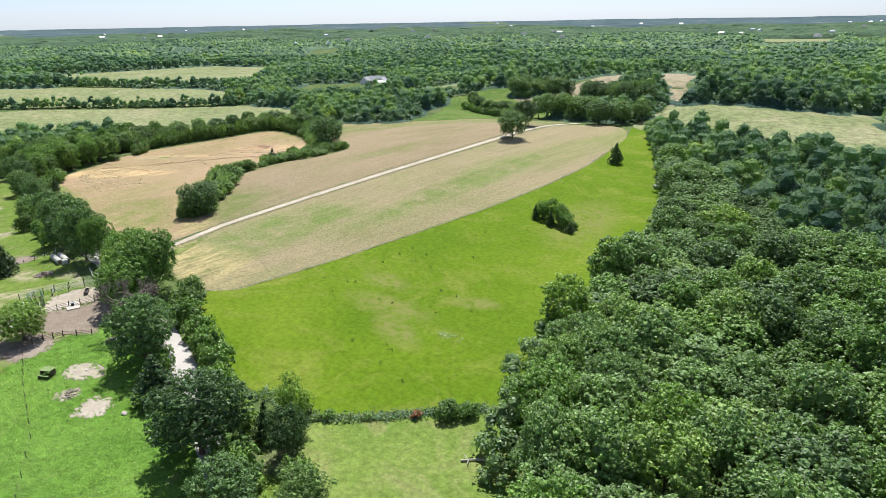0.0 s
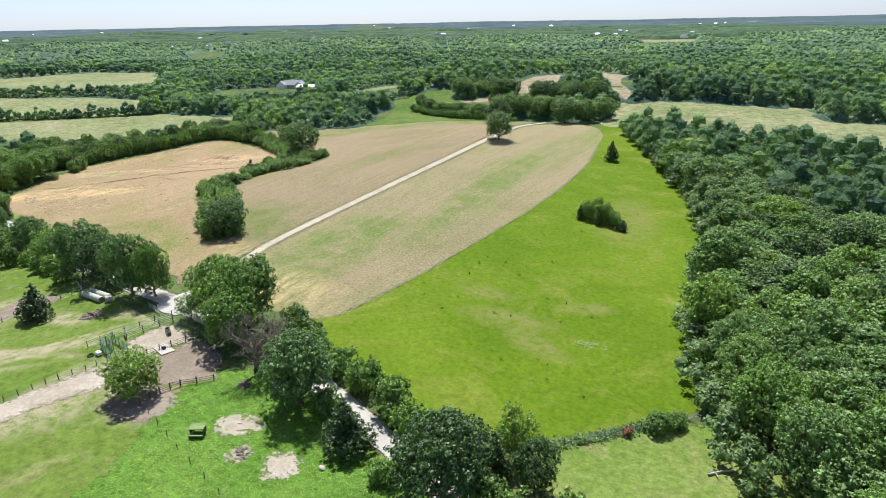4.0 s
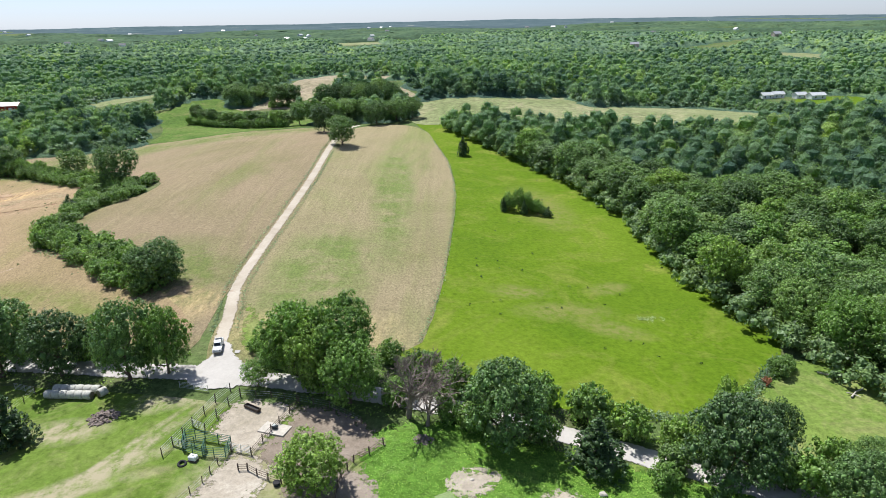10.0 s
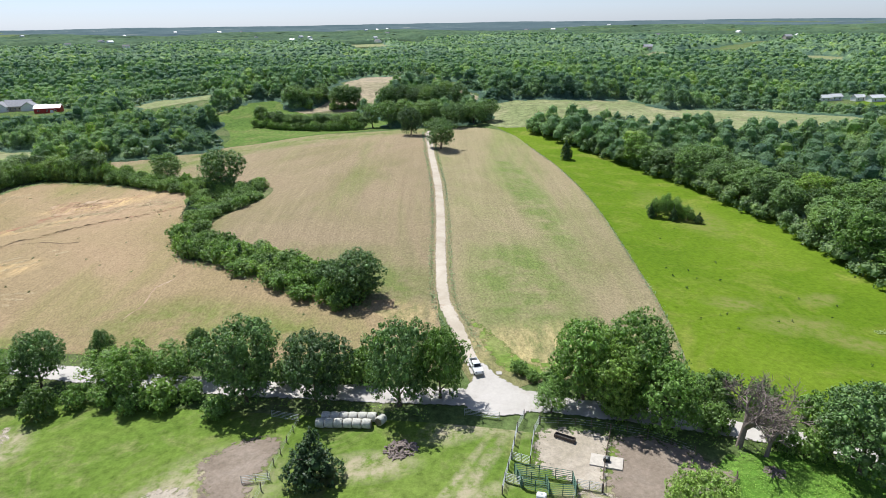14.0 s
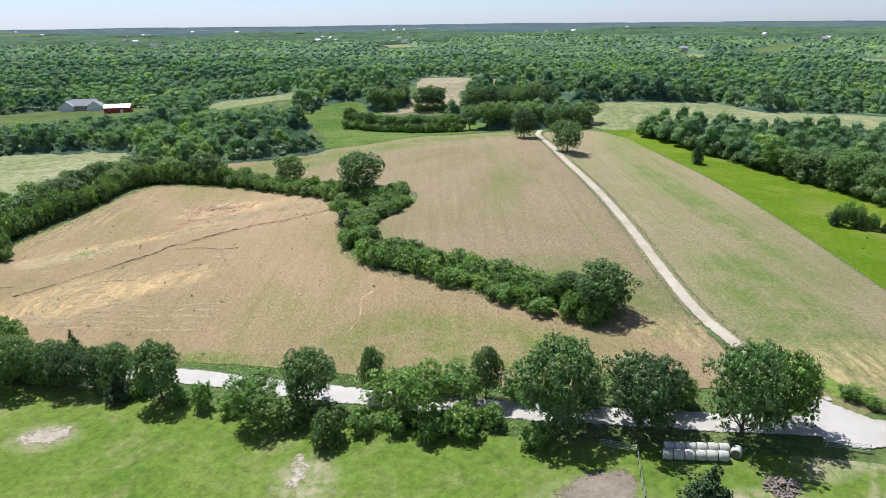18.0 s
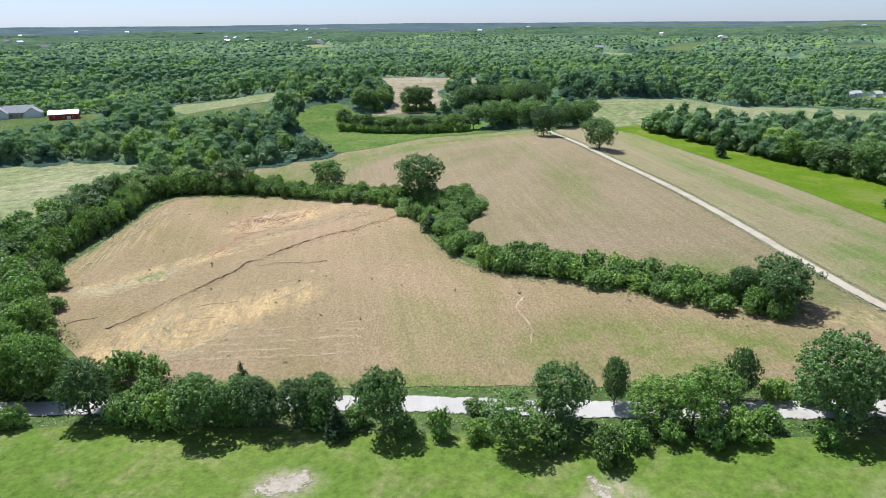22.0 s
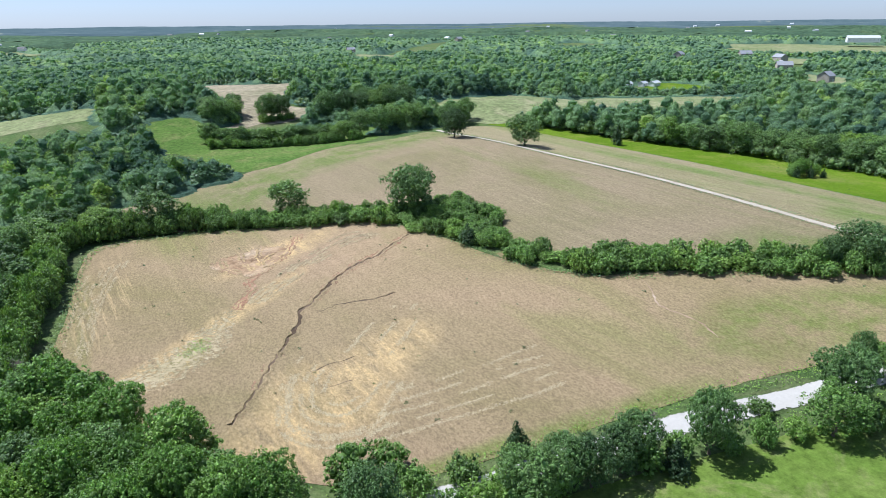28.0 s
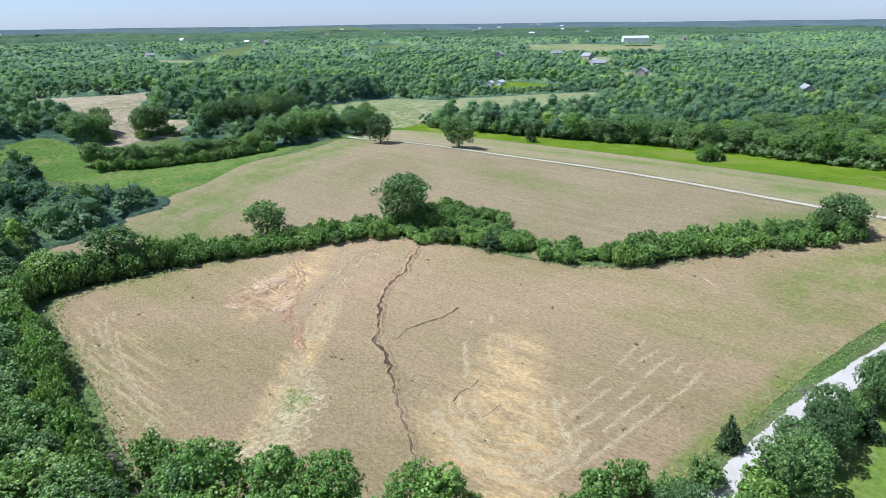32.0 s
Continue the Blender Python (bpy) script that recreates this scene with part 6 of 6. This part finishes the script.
# frame on the grass
t = root("ground_frame", -93.3, 38.4, "pale green rectangular pipe frame lying on the grass", "frame", -2)
for sy in (-1, 1):
    part("long_pipe", tube_bm((-1.7, sy * 0.95, 0.3), (1.7, sy * 0.95, 0.3), 0.06, None, 8), PALE, t)
for sx in (-1, 1):
    part("short_pipe", tube_bm((sx * 1.7, -0.95, 0.3), (sx * 1.7, 0.95, 0.3), 0.06, None, 8), PALE, t)
    for sy in (-1, 1):
        part("foot", tube_bm((sx * 1.7, sy * 0.95, -0.1), (sx * 1.7, sy * 0.95, 0.3), 0.06, None, 8), PALE, t)


def rock(x, y, s, m, label, seed, category="rock"):
    rr = np.random.default_rng(seed)
    v = ICO2_V * (s * (0.8 + 0.4 * rr.random((len(ICO2_V), 1)))) * np.array([1, 0.8, 0.6])
    ob = obj("rock", tri_mesh("rock", v, ICO2_T), m)
    ob.location = (x, y, gz(x, y) + 0.3 * s)
    ob.rotation_euler = (0, 0, seed)
    return tagged(ob, label, category, "rocks")


rock(-101.2, 38.5, 0.6, CONCRETE, "pale grey boulder in the weeds", 3)
rock(-118.6, 40.2, 0.35, CONCRETE, "small pale stone on the bare circle", 4)


def heap(name, x, y, rx, ry, n, size, m, label, category, seed, h=0.8):
    """A heap of broken chunks and sticks, joined."""
    rr = np.random.default_rng(seed)
    vs, ts, k = [], [], 0
    for i in range(n):
        a, q = rr.uniform(0, 6.283), rr.random() ** 0.6
        px, py = x + rx * q * math.cos(a), y + ry * q * math.sin(a)
        s = size * rr.uniform(0.4, 1.2) * np.array([rr.uniform(0.6, 2.2), rr.uniform(0.4, 1), rr.uniform(0.3, 0.7)])
        rot = np.array(Euler((rr.uniform(-.5, .5), rr.uniform(-.5, .5), rr.uniform(0, 6.28))).to_matrix())
        vs.append((ICO_V * (0.75 + 0.5 * rr.random((len(ICO_V), 1))) * s) @ rot.T + [px, py, gz(px, py) + 0.1 + h * (1 - q) * rr.random()])
        ts.append(ICO_T + k)
        k += len(ICO_V)
    return tagged(obj(name, tri_mesh(name, np.vstack(vs), np.vstack(ts)), m), label, category, "", "stuff")


heap("brush_pile", -176.3, 55.0, 2.6, 1.9, 170, 0.28, DEADWOOD, "heap of grey sticks and rubble in the pasture", "brush pile", 5)
heap("rubble", -209.5, 47.5, 3.0, 1.6, 120, 0.22, DEADWOOD, "grey rubble strewn on bare earth", "rubble", 6, 0.35)
heap("stalks", -113.3, 35, 1.6, 1.5, 60, 0.22, DEADWOOD, "trampled dry stalks on a bare patch", "stalks", 7, 0.4)
heap("brush_pile", -125.5, 48.5, 1.6, 1.2, 90, 0.22, DEADWOOD, "fallen dead branches below the dead tree", "brush pile", 8, 0.7)
CLODS = earth("clay_clods", (0.24, 0.16, 0.10), (0.38, 0.27, 0.18), (0.50, 0.40, 0.30), 0.9, 1.0, 0)
heap("clods", -301.5, 213, 6.0, 4.0, 150, 0.26, CLODS, "broken clods of eroded clay in the field", "clods", 9, 0.25)
heap("stone_row", -169.5, 100, 1.0, 1.0, 30, 0.2, CLODS, "clods at the field corner", "clods", 10, 0.2)


def dead_tree(x, y, h, label, seed, m=DEADWOOD, spread=0.55, depth=5):
    """Bare tree: a trunk that forks again and again."""
    rr = random.Random(seed)
    thing = root("dead_tree", x, y, label, "tree", 0, "dead trees")
    vs, ts, tv, tt = [], [], [], []

    def grow(p, d, length, r, level):
        q = p + d * length
        limb(vs if level < 3 else tv, ts if level < 3 else tt, p, q, r, r * 0.62, 6 if level < 3 else 3)
        if level == depth:
            return
        for k in range(3 if level else 5):
            e = (d + Vector((rr.gauss(0, spread), rr.gauss(0, spread), rr.gauss(0.08, 0.3)))).normalized()
            grow(p + d * length * rr.uniform(0.55, 1.0), e, length * rr.uniform(0.55, 0.8), max(0.028, r * 0.55), level + 1)
    grow(Vector((0, 0, -0.3)), Vector((0.1, -0.05, 1)).normalized(), h * 0.34, h * 0.03, 0)
    obj("trunk", tri_mesh("trunk", vs, ts, True), m, thing)
    tagged(obj("dead_crown", tri_mesh("dead_crown", tv, tt), m, thing), "", "", "", "stuff")
    return thing


dead_tree(-128, 54, 17, "bare grey dead tree between the roadside oaks", 4, DEADWOOD, 0.7, 6)
dead_tree(-125, 52, 11, "smaller bare grey tree beside the dead one", 14, DEADWOOD, 0.75, 6)
dead_tree(-228, 77, 6.5, "thin bare dead tree beside the road", 6)
dead_tree(-276, 97, 6, "thin bare sapling beside the road", 7)
PALEWOOD = plain("bleached_dead_wood", (0.42, 0.39, 0.34), 0.9, 0, 0.25, 3.0, 0.1)
dead_tree(-301.5, 65.5, 6.5, "small bleached bare tree alone in the pasture", 21, PALEWOOD, 0.6, 4)
dead_tree(-361, 172, 9, "grey dead tree leaning in the west wood", 8)
dead_tree(-362, 160, 9, "grey dead tree in the west wood", 9)


def log(name, pts, r, label):
    vs, ts = [], []
    for a, b in zip(pts, pts[1:]):
        limb(vs, ts, (a[0], a[1], gz(a[0], a[1]) + a[2]), (b[0], b[1], gz(b[0], b[1]) + b[2]), r, r * 0.75, 7)
    tagged(obj(name, tri_mesh(name, vs, ts, True), CONCRETE), label, "log", "fallen logs")


log("fallen_log", [(-53.6, 74.8, 0.3), (-52.2, 73.9, 0.3), (-50.4, 73.2, 0.25)], 0.16, "pale bare fallen branch on the grass")
log("fallen_log", [(-52.2, 66.2, 0.3), (-50.6, 67.8, 0.35), (-48.4, 69.2, 0.3)], 0.18, "pale bare fallen trunk at the wood's edge")
log("fallen_log", [(-52.4, 67.4, 0.5), (-51.3, 67.0, 0.35), (-50.8, 66.0, 0.5)], 0.09, "pale forked branch beside the fallen trunk")

# the rust-red shrub on the fence line
rk = tree_kind("bush", 99, 1.2, 1.6, -0.2, 7, 420, 0.3, REDLEAF, "dome", 0.05, boughs=3)
plant(rk, -65.2, 70.3, 1.4, 1.0, "small rust-red dying shrub on the fence line", "bush", "fence line bushes", 0.3)


# ---- gullies ----
# Soil darkened to paint the shade of a cut channel on the bed.
GULLYSOIL_SHADED = earth("shaded_gully_soil", (0.06, 0.042, 0.027), (0.12, 0.085, 0.055), (0.25, 0.18, 0.12), 2.0, 1.0, 0)
GULLYCLAY = earth("pale_gully_clay", (0.24, 0.16, 0.10), (0.40, 0.285, 0.19), (0.54, 0.43, 0.32), 0.9, 1.0, 0)


def gully(pts, width, bank, label, bed_soil=None):
    """An eroded channel: broken bed, by default painted shade-dark, between ragged banks of clods."""
    line = curve_pts(pts, 0.9)
    thing = root("gully", pts[0][0], pts[0][1], label, "gully", 0, "gullies")
    inv = thing.matrix_world.inverted()
    beds, bf, ws, wf = [], [], [[], []], [[], []]
    for i, (x, y) in enumerate(line):
        a, b = line[max(0, i - 1)], line[min(len(line) - 1, i + 1)]
        d = Vector((b[0] - a[0], b[1] - a[1])).normalized()
        wob = 1.3 * width * noise.noise((x * 0.6, y * 0.6, 1))
        w = width * (0.16 + 1.5 * abs(noise.noise((x * 0.33, y * 0.33, 2)))) * min(1, 3 * i / len(line) + 0.3, 3 * (len(line) - i) / len(line) + 0.3)
        for k, s in enumerate((-1, 1)):
            px, py = x - d.y * (s * w + wob), y + d.x * (s * w + wob)
            beds.append(inv @ Vector((px, py, gz(px, py) + 0.12)))
            top = bank * (0.25 + 0.9 * abs(noise.noise((x * 0.9, y * 0.9, 5 + k))))
            for o, z in ((0.0, 0.11), (0.12, top), (0.55, top * 0.8), (1.1, 0.07)):
                qx, qy = px - d.y * s * o, py + d.x * s * o
                ws[k].append(inv @ Vector((qx, qy, gz(qx, qy) + z)))
    n = len(line)
    for i in range(n - 1):
        bf.append((2 * i, 2 * i + 1, 2 * i + 3, 2 * i + 2))
        for k in (0, 1):
            for j in range(3):
                q = (4 * i + j, 4 * i + j + 1, 4 * i + j + 5, 4 * i + j + 4)
                wf[k].append(q if k == 0 else q[::-1])
    me = bpy.data.meshes.new("bed")
    me.from_pydata(beds, [], bf)
    obj("bed", me, bed_soil or GULLYSOIL_SHADED, thing, "bare soil bed")
    for k in (0, 1):
        me = bpy.data.meshes.new("bank")
        me.from_pydata(ws[k], [], wf[k])
        obj("bank", me, HAY_W, thing)


MAIN_GULLY = [(-330, 138.5), (-327.7, 141.5), (-324, 146), (-319, 152.8), (-314.5, 158), (-310.5, 163), (-306, 168.6), (-303.8, 173.5), (-299.4, 176.7), (-295, 181), (-289, 186), (-281, 190.5), (-274, 192), (-269.6, 194.8), (-259.5, 199.2)]
CLEFT = [(-284.5, 222), (-290, 215.4), (-293.6, 210.2), (-299, 206), (-303, 202.6), (-308.7, 197.5), (-309, 193), (-312.5, 188), (-316, 183.6)]
ribbon("washed_clay", MAIN_GULLY[:9], 1.7, 0.10, WASH, "bare reddish soil washed out beside the gully", "clay", 0.9, 0.02, 1.2)
ribbon("washed_clay", MAIN_GULLY[8:], 3.0, 0.10, WASH, "bare reddish soil slumped beside the gully", "clay", 1.4, 0.02, 1.2)
ribbon("washed_clay", CLEFT, 3.0, 0.105, WASH, "bare reddish soil along the cleft", "clay", 1.0, 0.02, 1.2)
gully(MAIN_GULLY, 0.62, 0.55, "deep dark gully winding across the hay field")
gully([(-301, 170.4), (-296, 171.4), (-290, 169.9), (-286, 168.7), (-281.5, 168.3)], 0.5, 0.4, "small side gully in the hay field")
gully(CLEFT, 0.6, 0.4, "narrow gully below the clay scar")
gully([(-313, 147), (-308, 147.4), (-302.7, 147.2)], 0.38, 0.25, "short crack in the hay field")
gully([(-312.5, 139.8), (-307, 139.4)], 0.3, 0.2, "short crack in the hay field")
gully([(-341, 143.5), (-338, 145), (-334.5, 145.6)], 0.35, 0.25, "short crack near the field's corner")
gully([(-233.2, 134.5), (-236, 129), (-239.6, 123.8), (-239, 118), (-239, 113.6), (-241, 108)], 0.34, 0.16, "shallow washout below the hedge", GULLYCLAY)
for line in ([(-297.3, 221), (-300.5, 213), (-302, 206)], [(-304, 219), (-305.5, 212), (-305, 204)], [(-310, 216), (-310.5, 210), (-308, 204)], [(-292.5, 213), (-298, 211), (-303, 207.5)]):
    gully(line, 0.5, 0.45, "rill cut into the clay scar", GULLYCLAY)
drape("clay_scar", [(-314, 215.5), (-306, 218.5), (-297, 219.5), (-291, 213), (-297, 205.5), (-304.6, 200), (-308.5, 202.5), (-312, 207)], 0.9, 0.14, CLAY, "raw red eroded clay scar in the field", "clay", 1.4)
drape("silt_fan", [(-316, 184), (-323, 180), (-332, 173.5), (-341, 168), (-347, 164.5), (-343.5, 158.5), (-337, 158), (-330, 160.5), (-325, 164), (-320, 172)], 1.6, 0.10, SILT, "pale straw and silt fan below the gully", "silt", 1.2)


# ---- low growth ----
def tufts(name, pts, n, spread, size, hgt, m, label, category, seed, tall=0.4):
    """Many small leaf sprays standing on the ground round the points."""
    rr = np.random.default_rng(seed)
    p = np.array(pts, float)
    k = rr.integers(0, len(p), n)
    x, y = p[k, 0] + rr.normal(0, spread, n), p[k, 1] + rr.normal(0, spread, n)
    z = land(x, y) + 0.1 + hgt * rr.random(n)
    d = unit(np.c_[rr.normal(size=(n, 2)), np.full(n, tall)])
    v, t = leaf_tris(rr, np.c_[x, y, z], d, size, 0.4)
    return tagged(obj(name, tri_mesh(name, v, t), m), label, category, "", "stuff")


WEEDLEAF = leafage("weed_leaves", (0.12, 0.20, 0.032), (0.15, 0.245, 0.042), (0.19, 0.285, 0.055), 0.45, True)
def side(line, off):
    out = []
    for i, (x, y) in enumerate(line):
        a, b = line[max(0, i - 1)], line[min(len(line) - 1, i + 1)]
        d = Vector((b[0] - a[0], b[1] - a[1])).normalized()
        out.append((x - d.y * off, y + d.x * off))
    return out


rl = curve_pts(ROAD_LINE, 1.5)
ll = curve_pts(LANE_LINE, 1.5)
MOUTH = [(-172, 56), (-172, 84), (-158, 84), (-146, 70), (-147, 56)]
off_mouth = [q for q in side(rl, 4.4) + side(rl, -4.6) + side(rl, 6.0) if not bool(inside(q[0], q[1], MOUTH))]
ll = [q for q in ll if q[1] > 80]
tufts("verge_weeds", off_mouth, 15000, 0.9, 0.28, 0.5, WEEDLEAF, "tall green weeds along the gravel road", "weeds", 31, 1.0)
tufts("verge_weeds", side(ll, 2.3) + side(ll, -2.3), 5000, 0.35, 0.30, 0.35, LEAF_FAR_HAZY, "low weeds along the lane's edges", "weeds", 32, 1.2)
wp = [(x, y) for x in range(-131, -80, 2) for y in range(8, 53, 2) if bool(inside(x, y, [(-132, 49), (-119, 52), (-104, 47), (-90, 42), (-80, 37), (-82, 20), (-100, 9), (-122, 9), (-126, 25), (-131, 36)])) and math.hypot(x + 118, y - 40) > 3.6 and math.hypot(x + 106, y - 36) > 3.2 and math.hypot(x + 113, y - 35) > 1.6]
tufts("lot_weeds", wp, 40000, 1.2, 0.14, 0.22, WEEDLEAF, "tall bright green weeds filling the lot", "weeds", 33, 3.5)
tufts("hedge_skirt", curve_pts([(-188, 101), (-204, 112), (-222, 129), (-240, 142), (-250, 164), (-254, 191), (-263, 216), (-280, 226), (-302, 238), (-322, 244), (-338, 243), (-344, 228), (-350, 200), (-356, 174), (-350, 156), (-334, 130)], 1.2), 3200, 0.9, 0.45, 0.7, LEAF_WOOD, "weeds along the foot of the hedge", "weeds", 34, 1.0)
tufts("field_margin", side(curve_pts([(-127, 78), (-124.9, 92), (-123, 111), (-121.3, 140), (-120, 170), (-119.9, 200), (-121, 220), (-122.6, 240), (-125.7, 260), (-129.3, 280)], 1.2), 0.3), 1600, 0.3, 0.3, 0.2, LEAF_FAR_HAZY, "grass margin between hay field and meadow", "grass", 35, 1.3)
tufts("fence_weeds", curve_pts([(-90, 58), (-82, 58), (-76, 60), (-70, 66), (-64, 73), (-58, 80)], 0.8), 3500, 0.7, 0.4, 0.5, LEAF_FAR_HAZY, "weeds along the fence line below the meadow", "weeds", 36)
rm = random.Random(12)
spots = [(rm.uniform(-118, -66), rm.uniform(76, 130)) for _ in range(22)] + [(rm.uniform(-112, -80), rm.uniform(130, 215)) for _ in range(10)]
spots = [q for q in spots if bool(inside(q[0], q[1], MEADOW_P))]
tufts("thistles", spots, 420, 0.16, 0.22, 0.4, NEEDLE, "scattered dark thistles in the meadow", "thistles", 37, 0.2)
pl = [(rm.uniform(-81, -74), rm.uniform(95, 97)) for _ in range(16)]
tufts("fan_weeds", [(-327, 172), (-329, 170.5), (-330.5, 168.5), (-327.5, 169)], 420, 1.0, 0.25, 0.15, WEEDLEAF, "green weeds growing on the silt fan", "weeds", 58, 2.5)
FLOWER = plain("pale_weed_flowers", (0.30, 0.38, 0.15), 0.8, 0, 0.2, 2.0, 0.1)
tufts("pale_flowers", pl, 220, 0.4, 0.24, 0.2, FLOWER, "pale flowering weeds in the meadow", "weeds", 38, 2.5)
ft = [(rm.uniform(-350, -190), rm.uniform(100, 240)) for _ in range(120)]
ft = [q for q in ft if bool(inside(q[0], q[1], HAY_W_P))]
tufts("field_tufts", ft, 900, 0.18, 0.25, 0.3, NEEDLE, "small dark tufts in the mown field", "tufts", 40)


def windrow(lines, n, seed, label):
    """Raked rows of pale straw lying on the mown field."""
    pts = [q for k, line in enumerate(lines) for q in curve_pts(line, 0.5) if noise.noise((q[0] * 0.13, q[1] * 0.13, 7 * k)) > -0.08]
    pts = [(x + 0.9 * noise.noise((x * 0.11, y * 0.11, 2)), y + 0.9 * noise.noise((x * 0.11, y * 0.11, 8))) for x, y in pts]
    tufts("straw_row", pts, n, 0.30, 0.22, 0.04, STRAW, label, "straw", seed, 3.0)


def between(a, b, k):
    """Lines that lead from line a over to line b."""
    return [[(p[0] + (q[0] - p[0]) * i / (k - 1), p[1] + (q[1] - p[1]) * i / (k - 1)) for p, q in zip(a, b)] for i in range(k)]


STRAW = plain("pale_straw", (0.50, 0.41, 0.25), 0.9, 0, 0.3, 2.0, 0.1)
windrow(between([(-343, 224), (-348.5, 201), (-351.5, 186)], [(-332.6, 230), (-342.4, 203), (-348.5, 177)], 6), 5200, 51, "faint raked straw rows along the field's edge")
windrow(between([(-313.6, 180.8), (-304.7, 187.1), (-289.6, 198.2), (-273.9, 205.8), (-265.5, 204.5)], [(-312, 187), (-303.6, 194.3), (-288.6, 206.9), (-275.7, 212.4), (-268, 211)], 6), 8500, 52, "curved raked straw rows between the gullies")
swirl = [(-311, 152), (-316.5, 147), (-320.2, 141), (-322.5, 132), (-318.5, 124.5), (-309, 124.5), (-299.5, 132)]
windrow([[(-308 + k * (x + 308), 139 + k * (y - 139)) for x, y in swirl] for k in (1.08, 0.96, 0.90, 0.74, 0.58, 0.40)], 7000, 53, "swirling raked straw rows above the road")
windrow([[(-310.6 + 2 * i, 126 + 2.6 * i), (-292.1 + 1.5 * i, 123.3 + 3.0 * i), (-273.7 + i, 121.3 + 3.4 * i)] for i in range(-2, 3)], 4200, 54, "straight raked straw rows beside the road")
windrow([[(-296.3, 143.3), (-287, 151), (-277.1, 156.4)], [(-300, 146), (-291, 153.5), (-281, 160)], [(-303, 150), (-294, 157), (-285, 162.5)]], 1800, 55, "faint raked straw rows beside the side gully")


# ---- distant buildings ----
def gable(name, x, y, lx, ly, h, rise, turn, wall, roof, label, category, windows=0, over=0.5, z=0.0):
    """Building with walls, pitched roof, doors and windows."""
    t = root(name, x, y, label, category, turn, "distant buildings", z)
    for sy in (-1, 1):
        part("wall", box_bm(lx, 0.3, h, 0, (0, sy * (ly / 2 - 0.15), h / 2)), wall, t)
    for sx in (-1, 1):
        bm = bmesh.new()
        pr = [(-ly / 2 + .3, 0), (ly / 2 - .3, 0), (ly / 2 - .3, h), (0, h + rise - 0.2), (-ly / 2 + .3, h)]
        a = [bm.verts.new((sx * (lx / 2 - 0.3), p, q)) for p, q in pr]
        b = [bm.verts.new((sx * lx / 2, p, q)) for p, q in pr]
        bm.faces.new(a)
        bm.faces.new(b[::-1])
        for i in range(5):
            bm.faces.new((a[i], b[i], b[(i + 1) % 5], a[(i + 1) % 5]))
        bmesh.ops.recalc_face_normals(bm, faces=bm.faces)
        part("gable_wall", bm, wall, t)
    ang = math.atan2(rise, ly / 2)
    for sy in (-1, 1):
        bm = box_bm(lx + 2 * over, math.hypot(rise, ly / 2) + over, 0.18, 0)
        bm.transform(pose(0, sy * (ly / 4 + 0.5 * over * math.cos(ang)), h + rise / 2 - 0.5 * over * math.sin(ang) + 0.1, -sy * math.degrees(ang), 0, 0))
        part("roof", bm, roof, t)
    for i in range(windows):
        px = -lx / 2 + lx * (i + 0.5) / windows
        w = part("window", box_bm(1.1, 0.12, 1.3, 0.02, (px, -ly / 2 - 0.02, h * 0.55)), WHITEPAINT, t)
        part("pane", box_bm(0.9, 0.06, 1.1, 0.01, (px, -ly / 2 - 0.08, h * 0.55)), GLASS, w, "dark glass")
    part("door", box_bm(2.2 if lx > 12 else 1.1, 0.12, 2.4, 0.02, (lx * 0.18, -ly / 2 - 0.03, 1.2)), WHITEPAINT, t, "white door")
    return t


PALESHINGLE = plain("pale_grey_shingles", (0.30, 0.30, 0.31), 0.8, 0, 0.2, 0.8)
drape("far_lawn", [(120, 398), (118, 436), (150, 452), (190, 450), (195, 400)], 8, 0.12, MEADOW, "bright green lawn beside the white sheds", "lawn")
gable("barn", -454, 465, 17, 9, 3.8, 2.0, 12, REDPAINT, ROOFTIN, "long red barn with a pale tin roof", "barn", 3)
gable("house", -493, 494, 18, 11, 4.2, 4.2, 14, STONEWALL, PALESHINGLE, "large tan house with grey shingle roofs", "house", 6)
gable("house_wing", -502, 486, 9, 9, 4.0, 3.6, 104, WHITEPAINT, PALESHINGLE, "gabled wing of the large house", "house", 2)
gable("house_wing", -483, 491, 8, 10, 3.6, 3.4, 100, WHITEPAINT, PALESHINGLE, "gabled garage wing of the large house", "house", 2)
for x, y, lx, ly, h, turn in ((104, 450, 8, 5, 2.6, 10), (113, 452, 8, 5, 2.8, 8), (126, 446, 8, 5, 2.8, 14), (135, 441, 11, 6, 3.0, 12)):
    gable("shed", x, y, lx, ly, h, 1.6, turn, WHITEPAINT, ROOFTIN, "white shed with a pale tin roof", "shed", 2)
gable("long_barn", 976, 676, 52, 18, 8, 4, -52, WHITEPAINT, ROOFTIN, "long white barn on a far hill", "barn", 8, 0.5, 8)
for x, y, turn, z in ((379, 608, 20, 5), (452, 564, -30, 5), (430, 503, 70, 5), (335, 441, -45, 5), (345, 450, 40, 5), (253, 353, 10, 4), (153, 186, 25, 4), (1080, 614, 0, 6), (484, 1261, 15, 6), (214, 1228, -10, 6)):
    gable("far_house", x, y, 15, 10, 5.5, 3.6, turn, STONEWALL, PALESHINGLE, "pale house with a grey roof among far trees", "house", 4, 0.5, z)
rh = random.Random(77)
for i in range(60):
    a, r = rh.uniform(25, 155), rh.uniform(1500, 3300)
    x, y = -200 + r * math.cos(radians(a)), 60 + r * math.sin(radians(a))
    gable("far_house", x, y, rh.uniform(10, 18), rh.uniform(8, 11), 4, 3, rh.uniform(0, 180), WHITEPAINT, rh.choice((ROOFTIN, SHINGLE, ROOFTIN)), "tiny pale building among the far woods", "house", 0, 0.5, 8)
